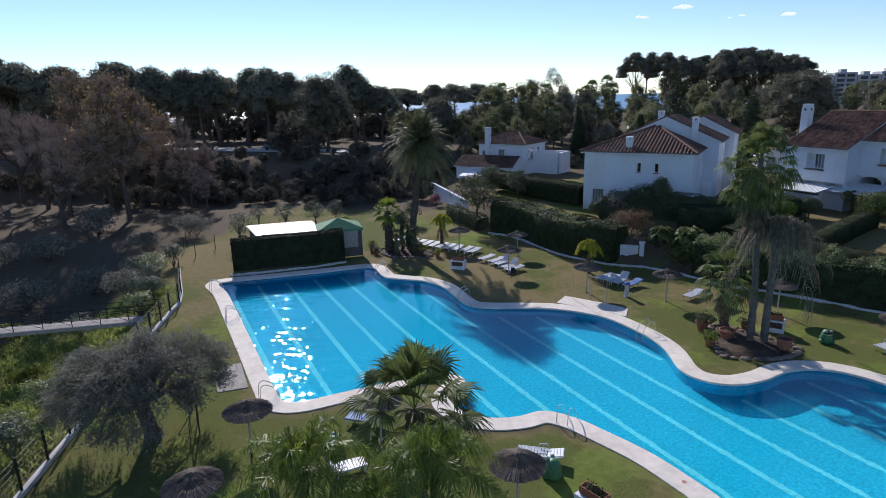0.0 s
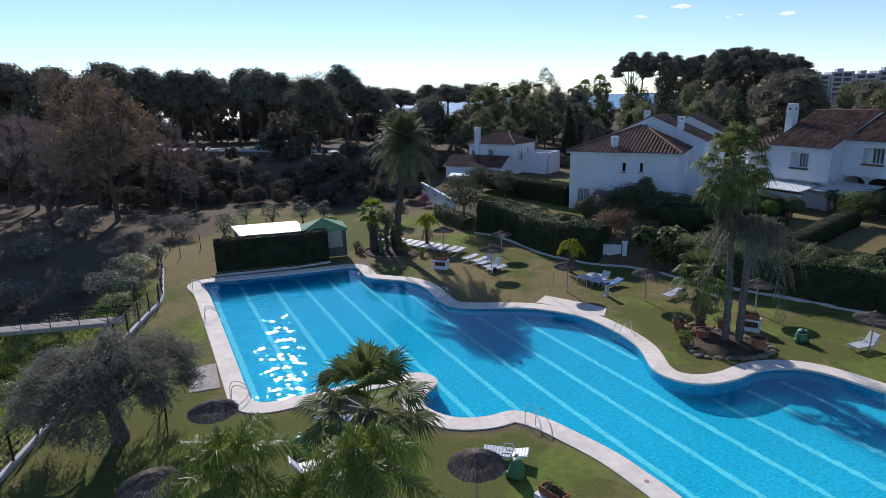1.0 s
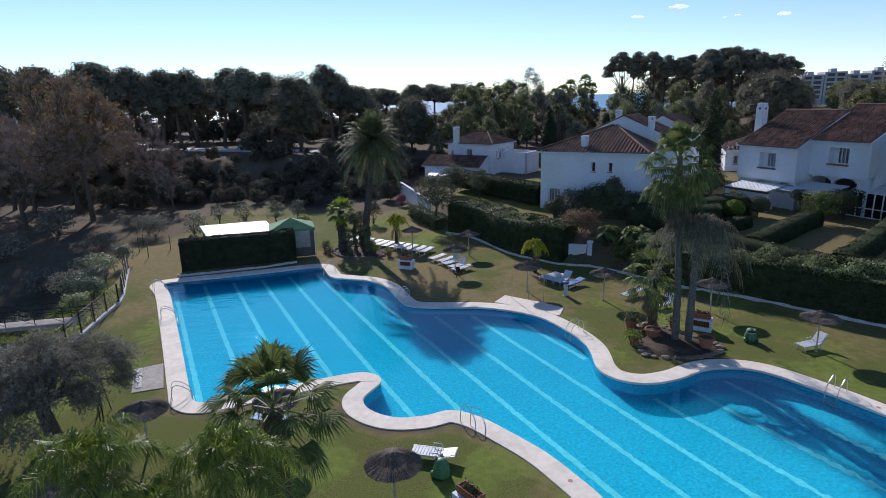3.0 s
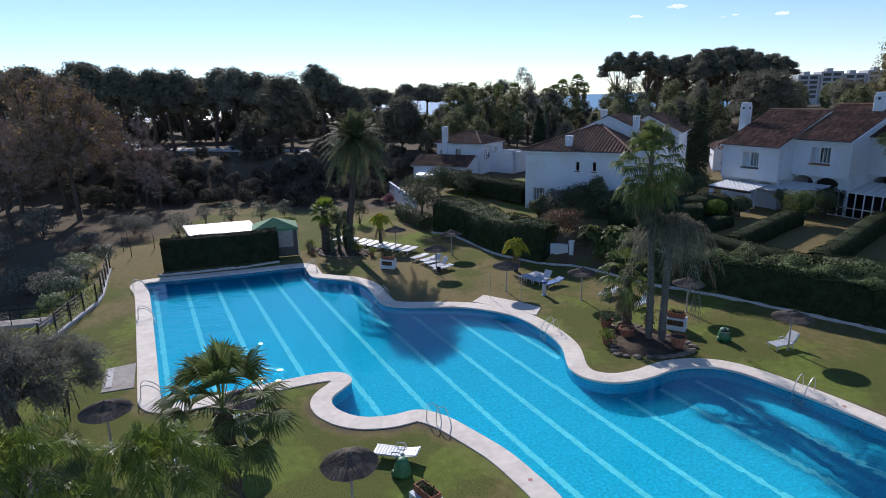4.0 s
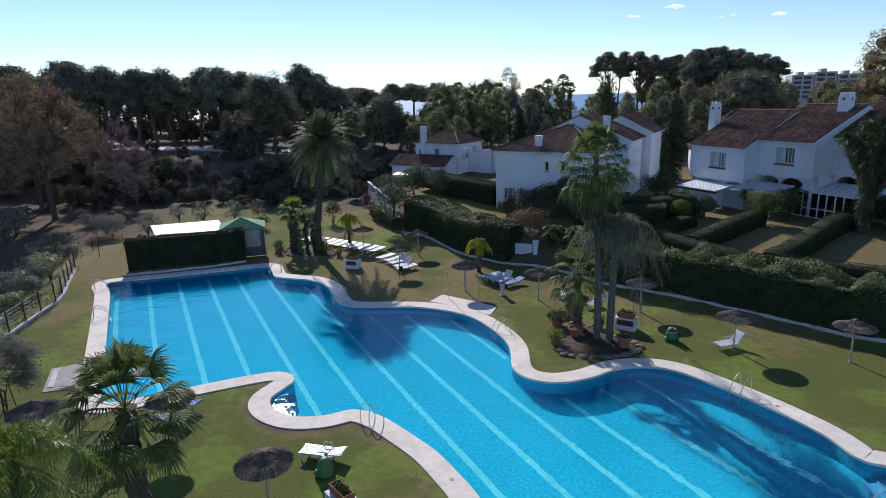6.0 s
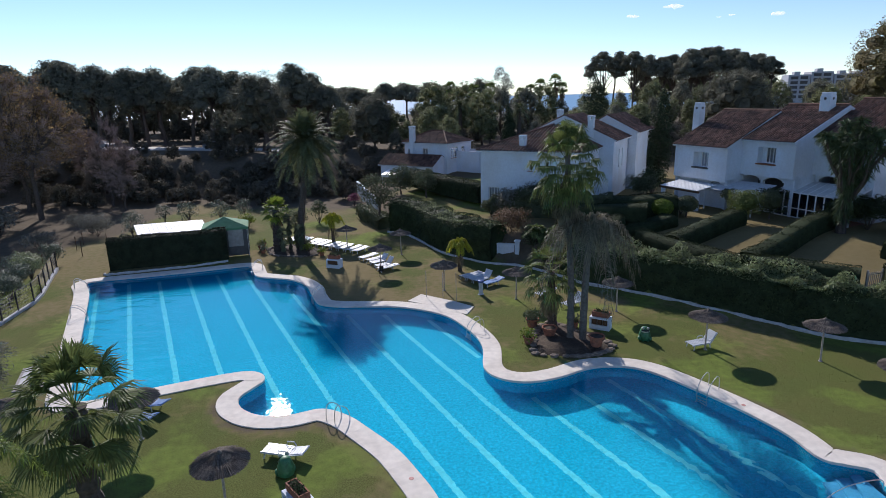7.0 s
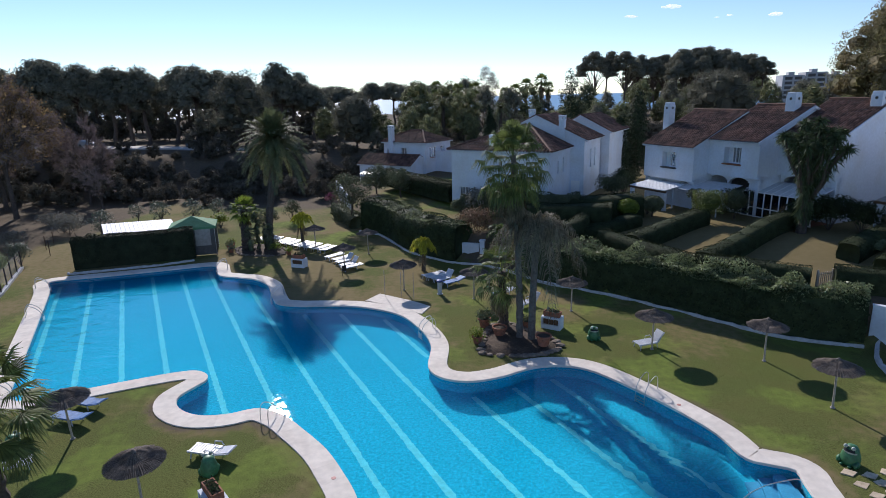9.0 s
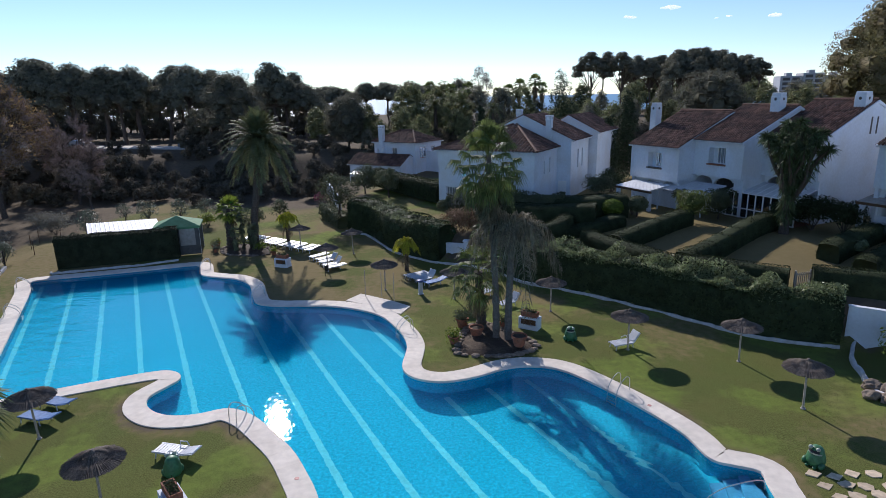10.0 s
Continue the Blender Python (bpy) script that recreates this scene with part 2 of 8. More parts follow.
def water_material():
    """Clear water: refraction with small ripples, mirror-like reflection, livelier waves along the west side."""
    m = bpy.data.materials.new("pool_water")
    m.use_nodes = True
    t = m.node_tree
    n, l = t.nodes, t.links
    n.remove(n["Principled BSDF"])
    body = n.new("ShaderNodeBsdfRefraction")
    body.inputs["Color"].default_value, body.inputs["IOR"].default_value, body.inputs["Roughness"].default_value = (0.72, 0.94, 1.0, 1), 1.333, 0.0
    gloss = n.new("ShaderNodeBsdfGlossy")
    gloss.inputs["Color"].default_value, gloss.inputs["Roughness"].default_value = (0.72, 0.76, 0.80, 1), 0.072
    gloss.distribution = 'BECKMANN'
    fres = n.new("ShaderNodeFresnel")
    fres.inputs["IOR"].default_value = 1.333
    ms = n.new("ShaderNodeMixShader")
    l.new(fres.outputs[0], ms.inputs[0])
    l.new(body.outputs[0], ms.inputs[1])
    l.new(gloss.outputs[0], ms.inputs[2])
    l.new(ms.outputs[0], n["Material Output"].inputs["Surface"])
    co = n.new("ShaderNodeTexCoord")

    def calc(op, a, b):
        k = n.new("ShaderNodeMath")
        k.operation = op
        for i, q in enumerate((a, b)):
            if hasattr(q, "is_linked"):
                l.new(q, k.inputs[i])
            else:
                k.inputs[i].default_value = q
        return k.outputs[0]

    def waves(layers, turn=0.0, stretch=1.0):
        mp = n.new("ShaderNodeMapping")
        mp.inputs["Rotation"].default_value, mp.inputs["Scale"].default_value = (0, 0, radians(turn)), (1, stretch, 1)
        l.new(co.outputs["Object"], mp.inputs["Vector"])
        out = None
        for scale, weight, distort in layers:
            w = n.new("ShaderNodeTexNoise")
            w.inputs["Scale"].default_value, w.inputs["Detail"].default_value, w.inputs["Distortion"].default_value = scale, 0.6, distort
            l.new(mp.outputs[0], w.inputs["Vector"])
            k = calc('MULTIPLY', w.outputs["Fac"], weight)
            out = calc('ADD', out, k) if out else k
        return out
    xyz = n.new("ShaderNodeSeparateXYZ")
    l.new(co.outputs["Object"], xyz.inputs[0])
    # distance from the west side
    west = calc('ADD', calc('MULTIPLY', xyz.outputs["X"], 0.89), calc('MULTIPLY', xyz.outputs["Y"], 0.455))
    lively = n.new("ShaderNodeMapRange")
    lively.interpolation_type = 'SMOOTHSTEP'
    lively.inputs["From Min"].default_value, lively.inputs["From Max"].default_value = 7.5, 13.0
    lively.inputs["To Min"].default_value, lively.inputs["To Max"].default_value = 1.0, 0.06
    l.new(west, lively.inputs["Value"])
    # rings that spread from an inlet near the south-east side
    mp = n.new("ShaderNodeMapping")
    mp.vector_type = 'POINT'
    mp.inputs["Location"].default_value = (-22.0, -19.6, 0)
    l.new(co.outputs["Object"], mp.inputs["Vector"])
    ring = n.new("ShaderNodeTexWave")
    ring.wave_type, ring.rings_direction = 'RINGS', 'Z'
    ring.inputs["Scale"].default_value, ring.inputs["Distortion"].default_value, ring.inputs["Detail"].default_value, ring.inputs["Detail Scale"].default_value = 0.62, 1.6, 1.0, 0.6
    l.new(mp.outputs[0], ring.inputs["Vector"])
    far = n.new("ShaderNodeVectorMath")
    far.operation = 'LENGTH'
    l.new(mp.outputs[0], far.inputs[0])
    fade = n.new("ShaderNodeMapRange")
    fade.interpolation_type = 'SMOOTHSTEP'
    fade.inputs["From Min"].default_value, fade.inputs["From Max"].default_value, fade.inputs["To Min"].default_value, fade.inputs["To Max"].default_value = 1.0, 8.0, 0.22, 0.0
    l.new(far.outputs["Value"], fade.inputs["Value"])
    rings = calc('MULTIPLY', ring.outputs["Fac"], fade.outputs[0])
    fine = waves(((1.8, 0.7, 0.5), (5.0, 0.5, 0.6), (8.5, 0.15, 0.3)), 27, 0.6)
    swell = waves(((0.55, 1.0, 0.4), (1.5, 0.35, 0.5)), -17, 1.9)
    body_wave = calc('ADD', fine, calc('MULTIPLY', rings, 4.6))
    gloss_wave = calc('ADD', calc('ADD', calc('MULTIPLY', fine, 0.36), calc('MULTIPLY', rings, 6.0)), calc('MULTIPLY', swell, calc('MULTIPLY', lively.outputs[0], 6.4)))
    for depth, wave, nodes in ((0.026, body_wave, (body,)), (0.011, gloss_wave, (gloss, fres))):
        b = n.new("ShaderNodeBump")
        b.inputs["Strength"].default_value, b.inputs["Distance"].default_value = 1.0, depth
        l.new(wave, b.inputs["Height"])
        for node in nodes:
            l.new(b.outputs[0], node.inputs["Normal"])
    return m


M_WATER = water_material()
M_SEA = material("sea", (0.05, 0.19, 0.34), 0.4, vary=0.1, scale=0.02, spec=0.5)


# ---- mesh tools ----
class Build:
    """Vertices and faces of one part."""

    def __init__(self):
        self.v, self.f = [], []

    def add(self, verts, faces, m=None):
        k = len(self.v)
        self.v += [tuple(m @ Vector(p)) for p in verts] if m else [tuple(p) for p in verts]
        self.f += [tuple(i + k for i in q) for q in faces]
        return self

    def box(self, x0, y0, z0, x1, y1, z1, m=None, c=0.0):
        """A box with chamfered upright and top edges."""
        c = min(c, (x1 - x0) * 0.45, (y1 - y0) * 0.45, (z1 - z0) * 0.45)
        if c <= 0:
            v = [(x, y, z) for z in (z0, z1) for x, y in ((x0, y0), (x1, y0), (x1, y1), (x0, y1))]
            return self.add(v, [(3, 2, 1, 0), (4, 5, 6, 7), (0, 1, 5, 4), (1, 2, 6, 5), (2, 3, 7, 6), (3, 0, 4, 7)], m)
        ring = lambda e: [(x0 + c + e, y0 + e), (x1 - c - e, y0 + e), (x1 - e, y0 + c + e), (x1 - e, y1 - c - e), (x1 - c - e, y1 - e), (x0 + c + e, y1 - e), (x0 + e, y1 - c - e), (x0 + e, y0 + c + e)]
        v = [(x, y, z0) for x, y in ring(0)] + [(x, y, z1 - c) for x, y in ring(0)] + [(x, y, z1) for x, y in ring(c * 0.7)]
        f = [tuple(range(7, -1, -1)), tuple(range(16, 24))]
        for r in (0, 8):
            f += [(r + i, r + (i + 1) % 8, r + 8 + (i + 1) % 8, r + 8 + i) for i in range(8)]
        return self.add(v, f, m)

    def tube(self, pts, radii, sides=6, caps=True):
        pts = [Vector(p) for p in pts]
        if not hasattr(radii, "__len__"):
            radii = [radii] * len(pts)
        k, v, f = len(self.v), [], []
        up = Vector((0.13, 0.21, 1)).normalized()
        for i, p in enumerate(pts):
            d = (pts[min(i + 1, len(pts) - 1)] - pts[max(i - 1, 0)]).normalized()
            ref = up if abs(d.dot(up)) < 0.95 else Vector((1, 0, 0))
            a = d.cross(ref).normalized()
            b = d.cross(a)
            for j in range(sides):
                w = 2 * math.pi * j / sides
                v.append(p + (a * math.cos(w) + b * math.sin(w)) * radii[i])
        for i in range(len(pts) - 1):
            f += [(i * sides + j, i * sides + (j + 1) % sides, (i + 1) * sides + (j + 1) % sides, (i + 1) * sides + j) for j in range(sides)]
        if caps:
            f += [tuple(range(sides)), tuple(range((len(pts) - 1) * sides, len(pts) * sides))]
        return self.add(v, f)

    def lathe(self, profile, sides=16, m=None, wobble=0.0, seed=0):
        rng = random.Random(seed)
        v, f = [], []
        for r, z in profile:
            v += [(r * (1 + rng.uniform(-wobble, wobble)) * math.cos(2 * math.pi * j / sides), r * (1 + rng.uniform(-wobble, wobble)) * math.sin(2 * math.pi * j / sides), z) for j in range(sides)]
        for i in range(len(profile) - 1):
            f += [(i * sides + j, i * sides + (j + 1) % sides, (i + 1) * sides + (j + 1) % sides, (i + 1) * sides + j) for j in range(sides)]
        f += [tuple(range(sides - 1, -1, -1)), tuple(range((len(profile) - 1) * sides, len(profile) * sides))]
        return self.add(v, f, m)

    def blob(self, c, r, seed=0, rough=0.25, div=2):
        """An uneven stone-like lump."""
        bm = bmesh.new()
        bmesh.ops.create_icosphere(bm, subdivisions=div, radius=1)
        rng = random.Random(seed)
        off = Vector((rng.uniform(-50, 50), rng.uniform(-50, 50), rng.uniform(-50, 50)))
        v = []
        for q in bm.verts:
            s = 1 + rough * noise.noise(q.co * 1.3 + off) + rough * 0.5 * noise.noise(q.co * 3 + off)
            v.append((c[0] + q.co.x * r[0] * s, c[1] + q.co.y * r[1] * s, c[2] + q.co.z * r[2] * s))
        bm.verts.index_update()
        f = [tuple(q.index for q in g.verts) for g in bm.faces]
        bm.free()
        return self.add(v, f)


def mesh_data(name, verts, faces, mat, smooth=False):
    me = bpy.data.meshes.new(name)
    me.from_pydata(verts, [], faces)
    me.materials.append(mat)
    if smooth:
        me.polygons.foreach_set("use_smooth", [True] * len(me.polygons))
    me.update()
    return me


def part(name, b, mat, parent=None, label="", smooth=False, kind=""):
    ob = new(name, mesh_data(name, b.v, b.f, mat, smooth))
    ob.parent = parent
    return tagged(ob, label, kind=kind)


def thing(name, label, category, m=None, group="", kind=""):
    ob = new(name)
    ob.empty_display_size = 0.2
    if m:
        ob.matrix_world = m
    return tagged(ob, label, category, group, kind)


def spline(pts, n=8, closed=True):
    """Catmull-Rom through points of the plan, n steps between two."""
    out, k = [], len(pts)
    rng = range(k) if closed else range(k - 1)
    for i in rng:
        p = [np.array(pts[(i + j) % k] if closed else pts[min(max(i + j, 0), k - 1)], float) for j in (-1, 0, 1, 2)]
        for s in range(n):
            u = s / n
            out.append(0.5 * (2 * p[1] + (p[2] - p[0]) * u + (2 * p[0] - 5 * p[1] + 4 * p[2] - p[3]) * u * u + (3 * p[1] - p[0] - 3 * p[2] + p[3]) * u ** 3))
    if not closed:
        out.append(np.array(pts[-1], float))
    return np.array(out)


def offset(loop, d, closed=True):
    """The plan line moved sideways by d (to its right)."""
    if closed:
        t = np.roll(loop, -1, 0) - np.roll(loop, 1, 0)
    else:
        t = np.gradient(loop, axis=0)
    t /= np.linalg.norm(t, axis=1)[:, None] + 1e-9
    return loop + d * np.stack([t[:, 1], -t[:, 0]], 1)


def inside(poly, x, y):
    px, py = poly[:, 0], poly[:, 1]
    qx, qy = np.roll(px, -1), np.roll(py, -1)
    c = ((py > y) != (qy > y)) & (x < (qx - px) * (y - py) / (qy - py + 1e-12) + px)
    return bool(c.sum() % 2)


def side_distance(line, x, y):
    """Distance from an open plan line, positive on its left."""
    best, sign = 1e9, 1
    for a, b in zip(line[:-1], line[1:]):
        dx, dy = b[0] - a[0], b[1] - a[1]
        u = min(1, max(0, ((x - a[0]) * dx + (y - a[1]) * dy) / (dx * dx + dy * dy)))
        d = math.hypot(x - a[0] - u * dx, y - a[1] - u * dy)
        if d < best:
            best, sign = d, 1 if dx * (y - a[1]) - dy * (x - a[0]) > 0 else -1
    return best * sign


def ramp(a, b, x):
    u = min(1, max(0, (x - a) / (b - a)))
    return u * u * (3 - 2 * u)


# ---- ground ----
KERB = [(62, 14), (48, 22), (40, 28.6), (36.8, 30.6), (33.8, 31.8), (32.1, 33.1), (30.6, 34.8), (28.7, 36.8), (26.4, 39.1), (23.7, 41.5), (21.2, 43.3), (19.4, 45.8), (17.0, 48.4), (14.3, 49.5), (12.1, 51.5), (10.2, 53.6), (8.3, 57.7), (6.7, 60.8), (4.4, 62.6), (2.6, 68), (0.4, 77), (-2.6, 88), (-4, 104)]
FENCE = [(-24.4, 58), (-24.2, 51), (-22.5, 47.3), (-20.3, 42.5), (-19.8, 39.3), (-18.7, 32.0), (-17.8, 27.6), (-17.2, 24.2), (-16.6, 20.3), (-15.8, 14), (-15, -10)]


def height(x, y):
    """Height of the ground: flat pool lawn, ravine, house terrace, wooded bank, shore."""
    z = 0.0
    if y < 130:
        d = side_distance(KERB, x, y)   # negative: on the houses' side
        if d < 0:
            z += 2.2 * ramp(0.6, 2.2, -d) + 1.0 * ramp(4, 14, -d)
        e = side_distance(FENCE, x, y)  # negative: west of the fence
        if e < 0 and x < -14:
            keep = 1 - ramp(48, 66, y)
            z -= 3.0 * ramp(0.4, 8, -e) * keep
            z += 2.6 * ramp(13, 23, -e) * keep
    if y > 89:
        z = max(z, 5.2 * ramp(89, 103, y))
    return z * (1 - ramp(300, 470, y)) - 6 * ramp(300, 470, y)


# ---- pool outline in plan, counter-clockwise from the north-west corner ----
POOL_WEST = [(-18.95, 46.4), (-17.3, 43.9), (-14.2, 38.0), (-11.3, 32.4), (-9.2, 28.3), (-8.4, 26.95), (-7.4, 26.75), (-5.7, 27.5), (-2.8, 28.8), (-1.0, 29.5), (-0.1, 29.6), (0.6, 29.15), (0.8, 28.5), (0.5, 27.8), (0.1, 26.8), (0.4, 25.9), (1.2, 25.2), (2.1, 24.9), (3.2, 25.0), (4.5, 25.45), (5.8, 24.8), (7.0, 23.55), (8.3, 22.0), (9.2, 20.5), (10.0, 18.9), (11.2, 15.6), (13.5, 12.8), (17.5, 11.6), (21.5, 12.2), (24.8, 14.6), (26.2, 17.4), (26.6, 19.2)]
POOL_EAST = [(26.7, 19.95), (25.9, 20.35), (25.2, 20.8), (24.9, 22.4), (24.2, 24.0), (22.9, 26.2), (21.2, 28.5), (19.8, 29.25), (18.1, 29.15), (16.2, 28.15), (14.5, 27.75), (13.1, 28.3), (12.5, 29.6), (12.6, 32.4), (11.8, 35.0), (10.3, 37.5), (7.6, 39.1), (5.0, 39.5), (3.1, 39.6), (1.5, 40.2), (0.6, 42.0), (-0.4, 44.5), (-1.9, 46.1), (-3.6, 46.75), (-5.2, 47.4), (-6.0, 49.0), (-6.6, 50.3), (-7.6, 50.5), (-11.0, 49.35), (-15.0, 48.1), (-18.2, 47.15)]
WATER_Z, FLOOR_Z = -0.10, -1.25
inner = spline(POOL_WEST + POOL_EAST, 6)


def rim_widths(loop, widest):
    """How wide the coping can be at each point before it meets the coping of another stretch."""
    unit = offset(loop, 1.0) - loop
    out = []
    for p, u in zip(loop, unit):
        w = widest
        while w > 0.15 and np.min(np.hypot(*(loop - (p + u * w)).T)) < w - 0.03:
            w -= 0.03
        out.append(w)
    return np.array(out), unit


widths, outward = rim_widths(inner, 1.0)
outer = inner + outward * widths[:, None]
hole = inner + outward * np.minimum(widths * 0.5, 0.35)[:, None]

# ---- ground: one sheet to the horizon, open at the pool ----


def ground_points():
    pts = []
    rng = random.Random(4)

    def grid(x0, x1, y0, y1, s):
        for i in range(int((x1 - x0) / s)):
            for j in range(int((y1 - y0) / s)):
                x, y = x0 + (i + 0.5 + rng.uniform(-0.25, 0.25)) * s, y0 + (j + 0.5 + rng.uniform(-0.25, 0.25)) * s
                pts.append((x, y))
    grid(-36, 48, 8, 66, 1.1)
    grid(-12, 30, 11, 27, 0.55)
    grid(-90, -36, -20, 130, 4)
    grid(48, 120, -20, 130, 5)
    grid(-36, 48, 66, 130, 2.6)
    grid(-36, 48, -20, 8, 5)
    grid(-300, 400, 130, 520, 22)
    grid(-300, -90, -200, 130, 30)
    grid(120, 400, -200, 130, 30)
    grid(-90, 120, -200, -20, 30)
    for a in range(40):
        for r in (900, 1700, 3200, 4900):
            pts.append((r * math.cos(a * math.pi / 20), 100 + r * math.sin(a * math.pi / 20)))
    return [p for p in pts if np.min(np.hypot(hole[:, 0] - p[0], hole[:, 1] - p[1])) > 0.3]


def build_ground():
    pts = ground_points()
    loop = [tuple(p) for p in hole]
    n = len(loop)
    co, _, faces, *_ = geometry.delaunay_2d_cdt([Vector(p) for p in loop + pts], [(i, (i + 1) % n) for i in range(n)], [], 0, 1e-5)
    keep = []
    for f in faces:
        c = sum((co[i] for i in f), Vector((0, 0))) / len(f)
        if not (-25 < c.x < 32 and 5 < c.y < 56 and inside(hole, c.x, c.y)):
            keep.append(tuple(f))
    rough = lambda x, y: 0.03 * noise.noise((x * 0.4, y * 0.4, 0)) + (0.25 * noise.noise((x * 0.2, y * 0.2, 5)) if x < -26 or y > 75 else 0)
    verts = [(p.x, p.y, height(p.x, p.y) + (rough(p.x, p.y) if np.min(np.hypot(hole[:, 0] - p.x, hole[:, 1] - p.y)) > 1.2 else 0)) for p in co]
    me = mesh_data("ground", verts, keep, ground_material(), True)
    for name, rule in (("wood", wood_cover), ("lush", lush_cover), ("dry", dry_cover)):
        a = me.attributes.new(name, 'FLOAT', 'POINT')
        a.data.foreach_set("value", [rule(*v) for v in verts])
    return tagged(new("ground", me), "mown lawn with dry patches, wooded bank and garden terrace", "ground", kind="structure")


def wood_cover(x, y, z):
    n = noise.noise((x * 0.12, y * 0.12, 2)) * 5
    w = ramp(-3, 3, y - 79 + n + 0.22 * min(0, x + 10))
    if x > 6:
        w = ramp(70, 90, y + n) * 0.8
    west = -side_distance(FENCE, x, y) if x < -12 else -5
    edge = float(np.min(np.hypot(outer[:, 0] - x, outer[:, 1] - y))) if y < 27 and 8 < y and -24 < x < 34 else 9
    return max(w, (1 - ramp(0.15, 0.5, edge + 0.12 * n)) * 0.75, ramp(4, 9, west + n * 0.4) * ramp(36, 46, y + n), ramp(0.2, 0.8, -side_distance(KERB, x, y)) * (1 - ramp(3, 4.5, -side_distance(KERB, x, y))))


def lush_cover(x, y, z):
    west = -side_distance(FENCE, x, y) if x < -12 else -5
    n = noise.noise((x * 0.3, y * 0.3, 8))
    return max(ramp(0.5, 2.0, west) * (1 - ramp(44, 54, y)), 0.55 * ramp(0.05, 0.35, n + 0.08) * (1 - ramp(40, 50, y)) * (1 - ramp(1, 3, -side_distance(KERB, x, y))), 0.7 * ramp(-0.2, 0.3, n) * ramp(54, 60, y) * (1 - ramp(80, 88, y)) * ramp(-10, -4, x) * (1 - ramp(18, 20, x)))


def dry_cover(x, y, z):
    house = -side_distance(KERB, x, y)
    n = noise.noise((x * 0.16, y * 0.16, 3)) + 0.5 * noise.noise((x * 0.6, y * 0.6, 3))
    edge = float(np.min(np.hypot(outer[:, 0] - x, outer[:, 1] - y))) if 10 < y < 56 and -24 < x < 34 else 9
    return max(ramp(3, 5, house) * (1.0 if x > 20 or y < 56 else 0.25), ramp(-0.1 - 0.3 * ramp(26, 42, y), 0.5 - 0.2 * ramp(26, 42, y), n) * (0.55 + 0.3 * ramp(30, 44, y)), (1 - ramp(0.2, 0.8, edge + 0.5 * n)) * 0.7, 0.7 * (1 - ramp(-19, -15, x - 4 * n)) * ramp(42, 50, y) * (1 - ramp(60, 70, y + 6 * n)))


def ground_material():
    m = material("ground_cover", (0.110, 0.127, 0.037), 0.95, vary=0.38, scale=17, second=(0.124, 0.122, 0.040), second_scale=0.35, second_amount=0.6, bump=0.6, bump_scale=70, spec=0.05)
    t = m.node_tree
    n, l = t.nodes, t.links
    p = n["Principled BSDF"]
    tone = p.inputs["Base Color"].links[0].from_socket
    co = n.new("ShaderNodeTexCoord")
    nz = n.new("ShaderNodeTexNoise")
    nz.inputs["Scale"].default_value, nz.inputs["Detail"].default_value = 2.2, 6
    l.new(co.outputs["Object"], nz.inputs["Vector"])
    for name, colours in (("dry", ((0.170, 0.140, 0.062), (0.225, 0.175, 0.090))), ("lush", ((0.130, 0.190, 0.030), (0.190, 0.235, 0.055))), ("wood", ((0.085, 0.068, 0.048), (0.165, 0.132, 0.092)))):
        at = n.new("ShaderNodeAttribute")
        at.attribute_name = name
        two = n.new("ShaderNodeMix")
        two.data_type = 'RGBA'
        two.inputs[6].default_value, two.inputs[7].default_value = (*colours[0], 1), (*colours[1], 1)
        l.new(nz.outputs["Fac"], two.inputs[0])
        # ragged border between the two covers
        k = n.new("ShaderNodeMath")
        k.operation = 'ADD'
        l.new(at.outputs["Fac"], k.inputs[0])
        l.new(nz.outputs["Fac"], k.inputs[1])
        r = n.new("ShaderNodeMapRange")
        r.inputs["From Min"].default_value, r.inputs["From Max"].default_value = 0.72, 1.28
        l.new(k.outputs[0], r.inputs["Value"])
        mix = n.new("ShaderNodeMix")
        mix.data_type = 'RGBA'
        l.new(r.outputs[0], mix.inputs[0])
        l.new(tone, mix.inputs[6])
        l.new(two.outputs[2], mix.inputs[7])
        tone = mix.outputs[2]
    l.new(tone, p.inputs["Base Color"])
    return m


ground = build_ground()


def strip(a, b, za, zb, closed=True):
    """A band between two plan lines of the same length."""
    n = len(a)
    v = [(*p, za) for p in a] + [(*p, zb) for p in b]
    k = n if closed else n - 1
    return v, [(i, (i + 1) % n, n + (i + 1) % n, n + i) for i in range(k)]


# ---- swimming pool ----
pool = thing("swimming_pool", "large free-form blue tiled swimming pool with pale coping", "swimming pool", kind="structure")
b = Build()
shell = inner - outward * 0.02
b.add(*strip(shell, shell, 0.0, FLOOR_Z))
tess = geometry.tessellate_polygon([[Vector((*p, 0)) for p in shell]])
b.add([(*p, FLOOR_Z) for p in shell], tess)
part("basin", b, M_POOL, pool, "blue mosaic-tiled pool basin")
b = Build()
grown = inner + outward * 0.06
b.add([(*p, WATER_Z) for p in grown], geometry.tessellate_polygon([[Vector((*p, 0)) for p in grown]]))
water = tagged(new("pool_water", mesh_data("pool_water", b.v, b.f, M_WATER, True)), "clear rippled turquoise pool water", "water", kind="structure")
water.visible_shadow = False

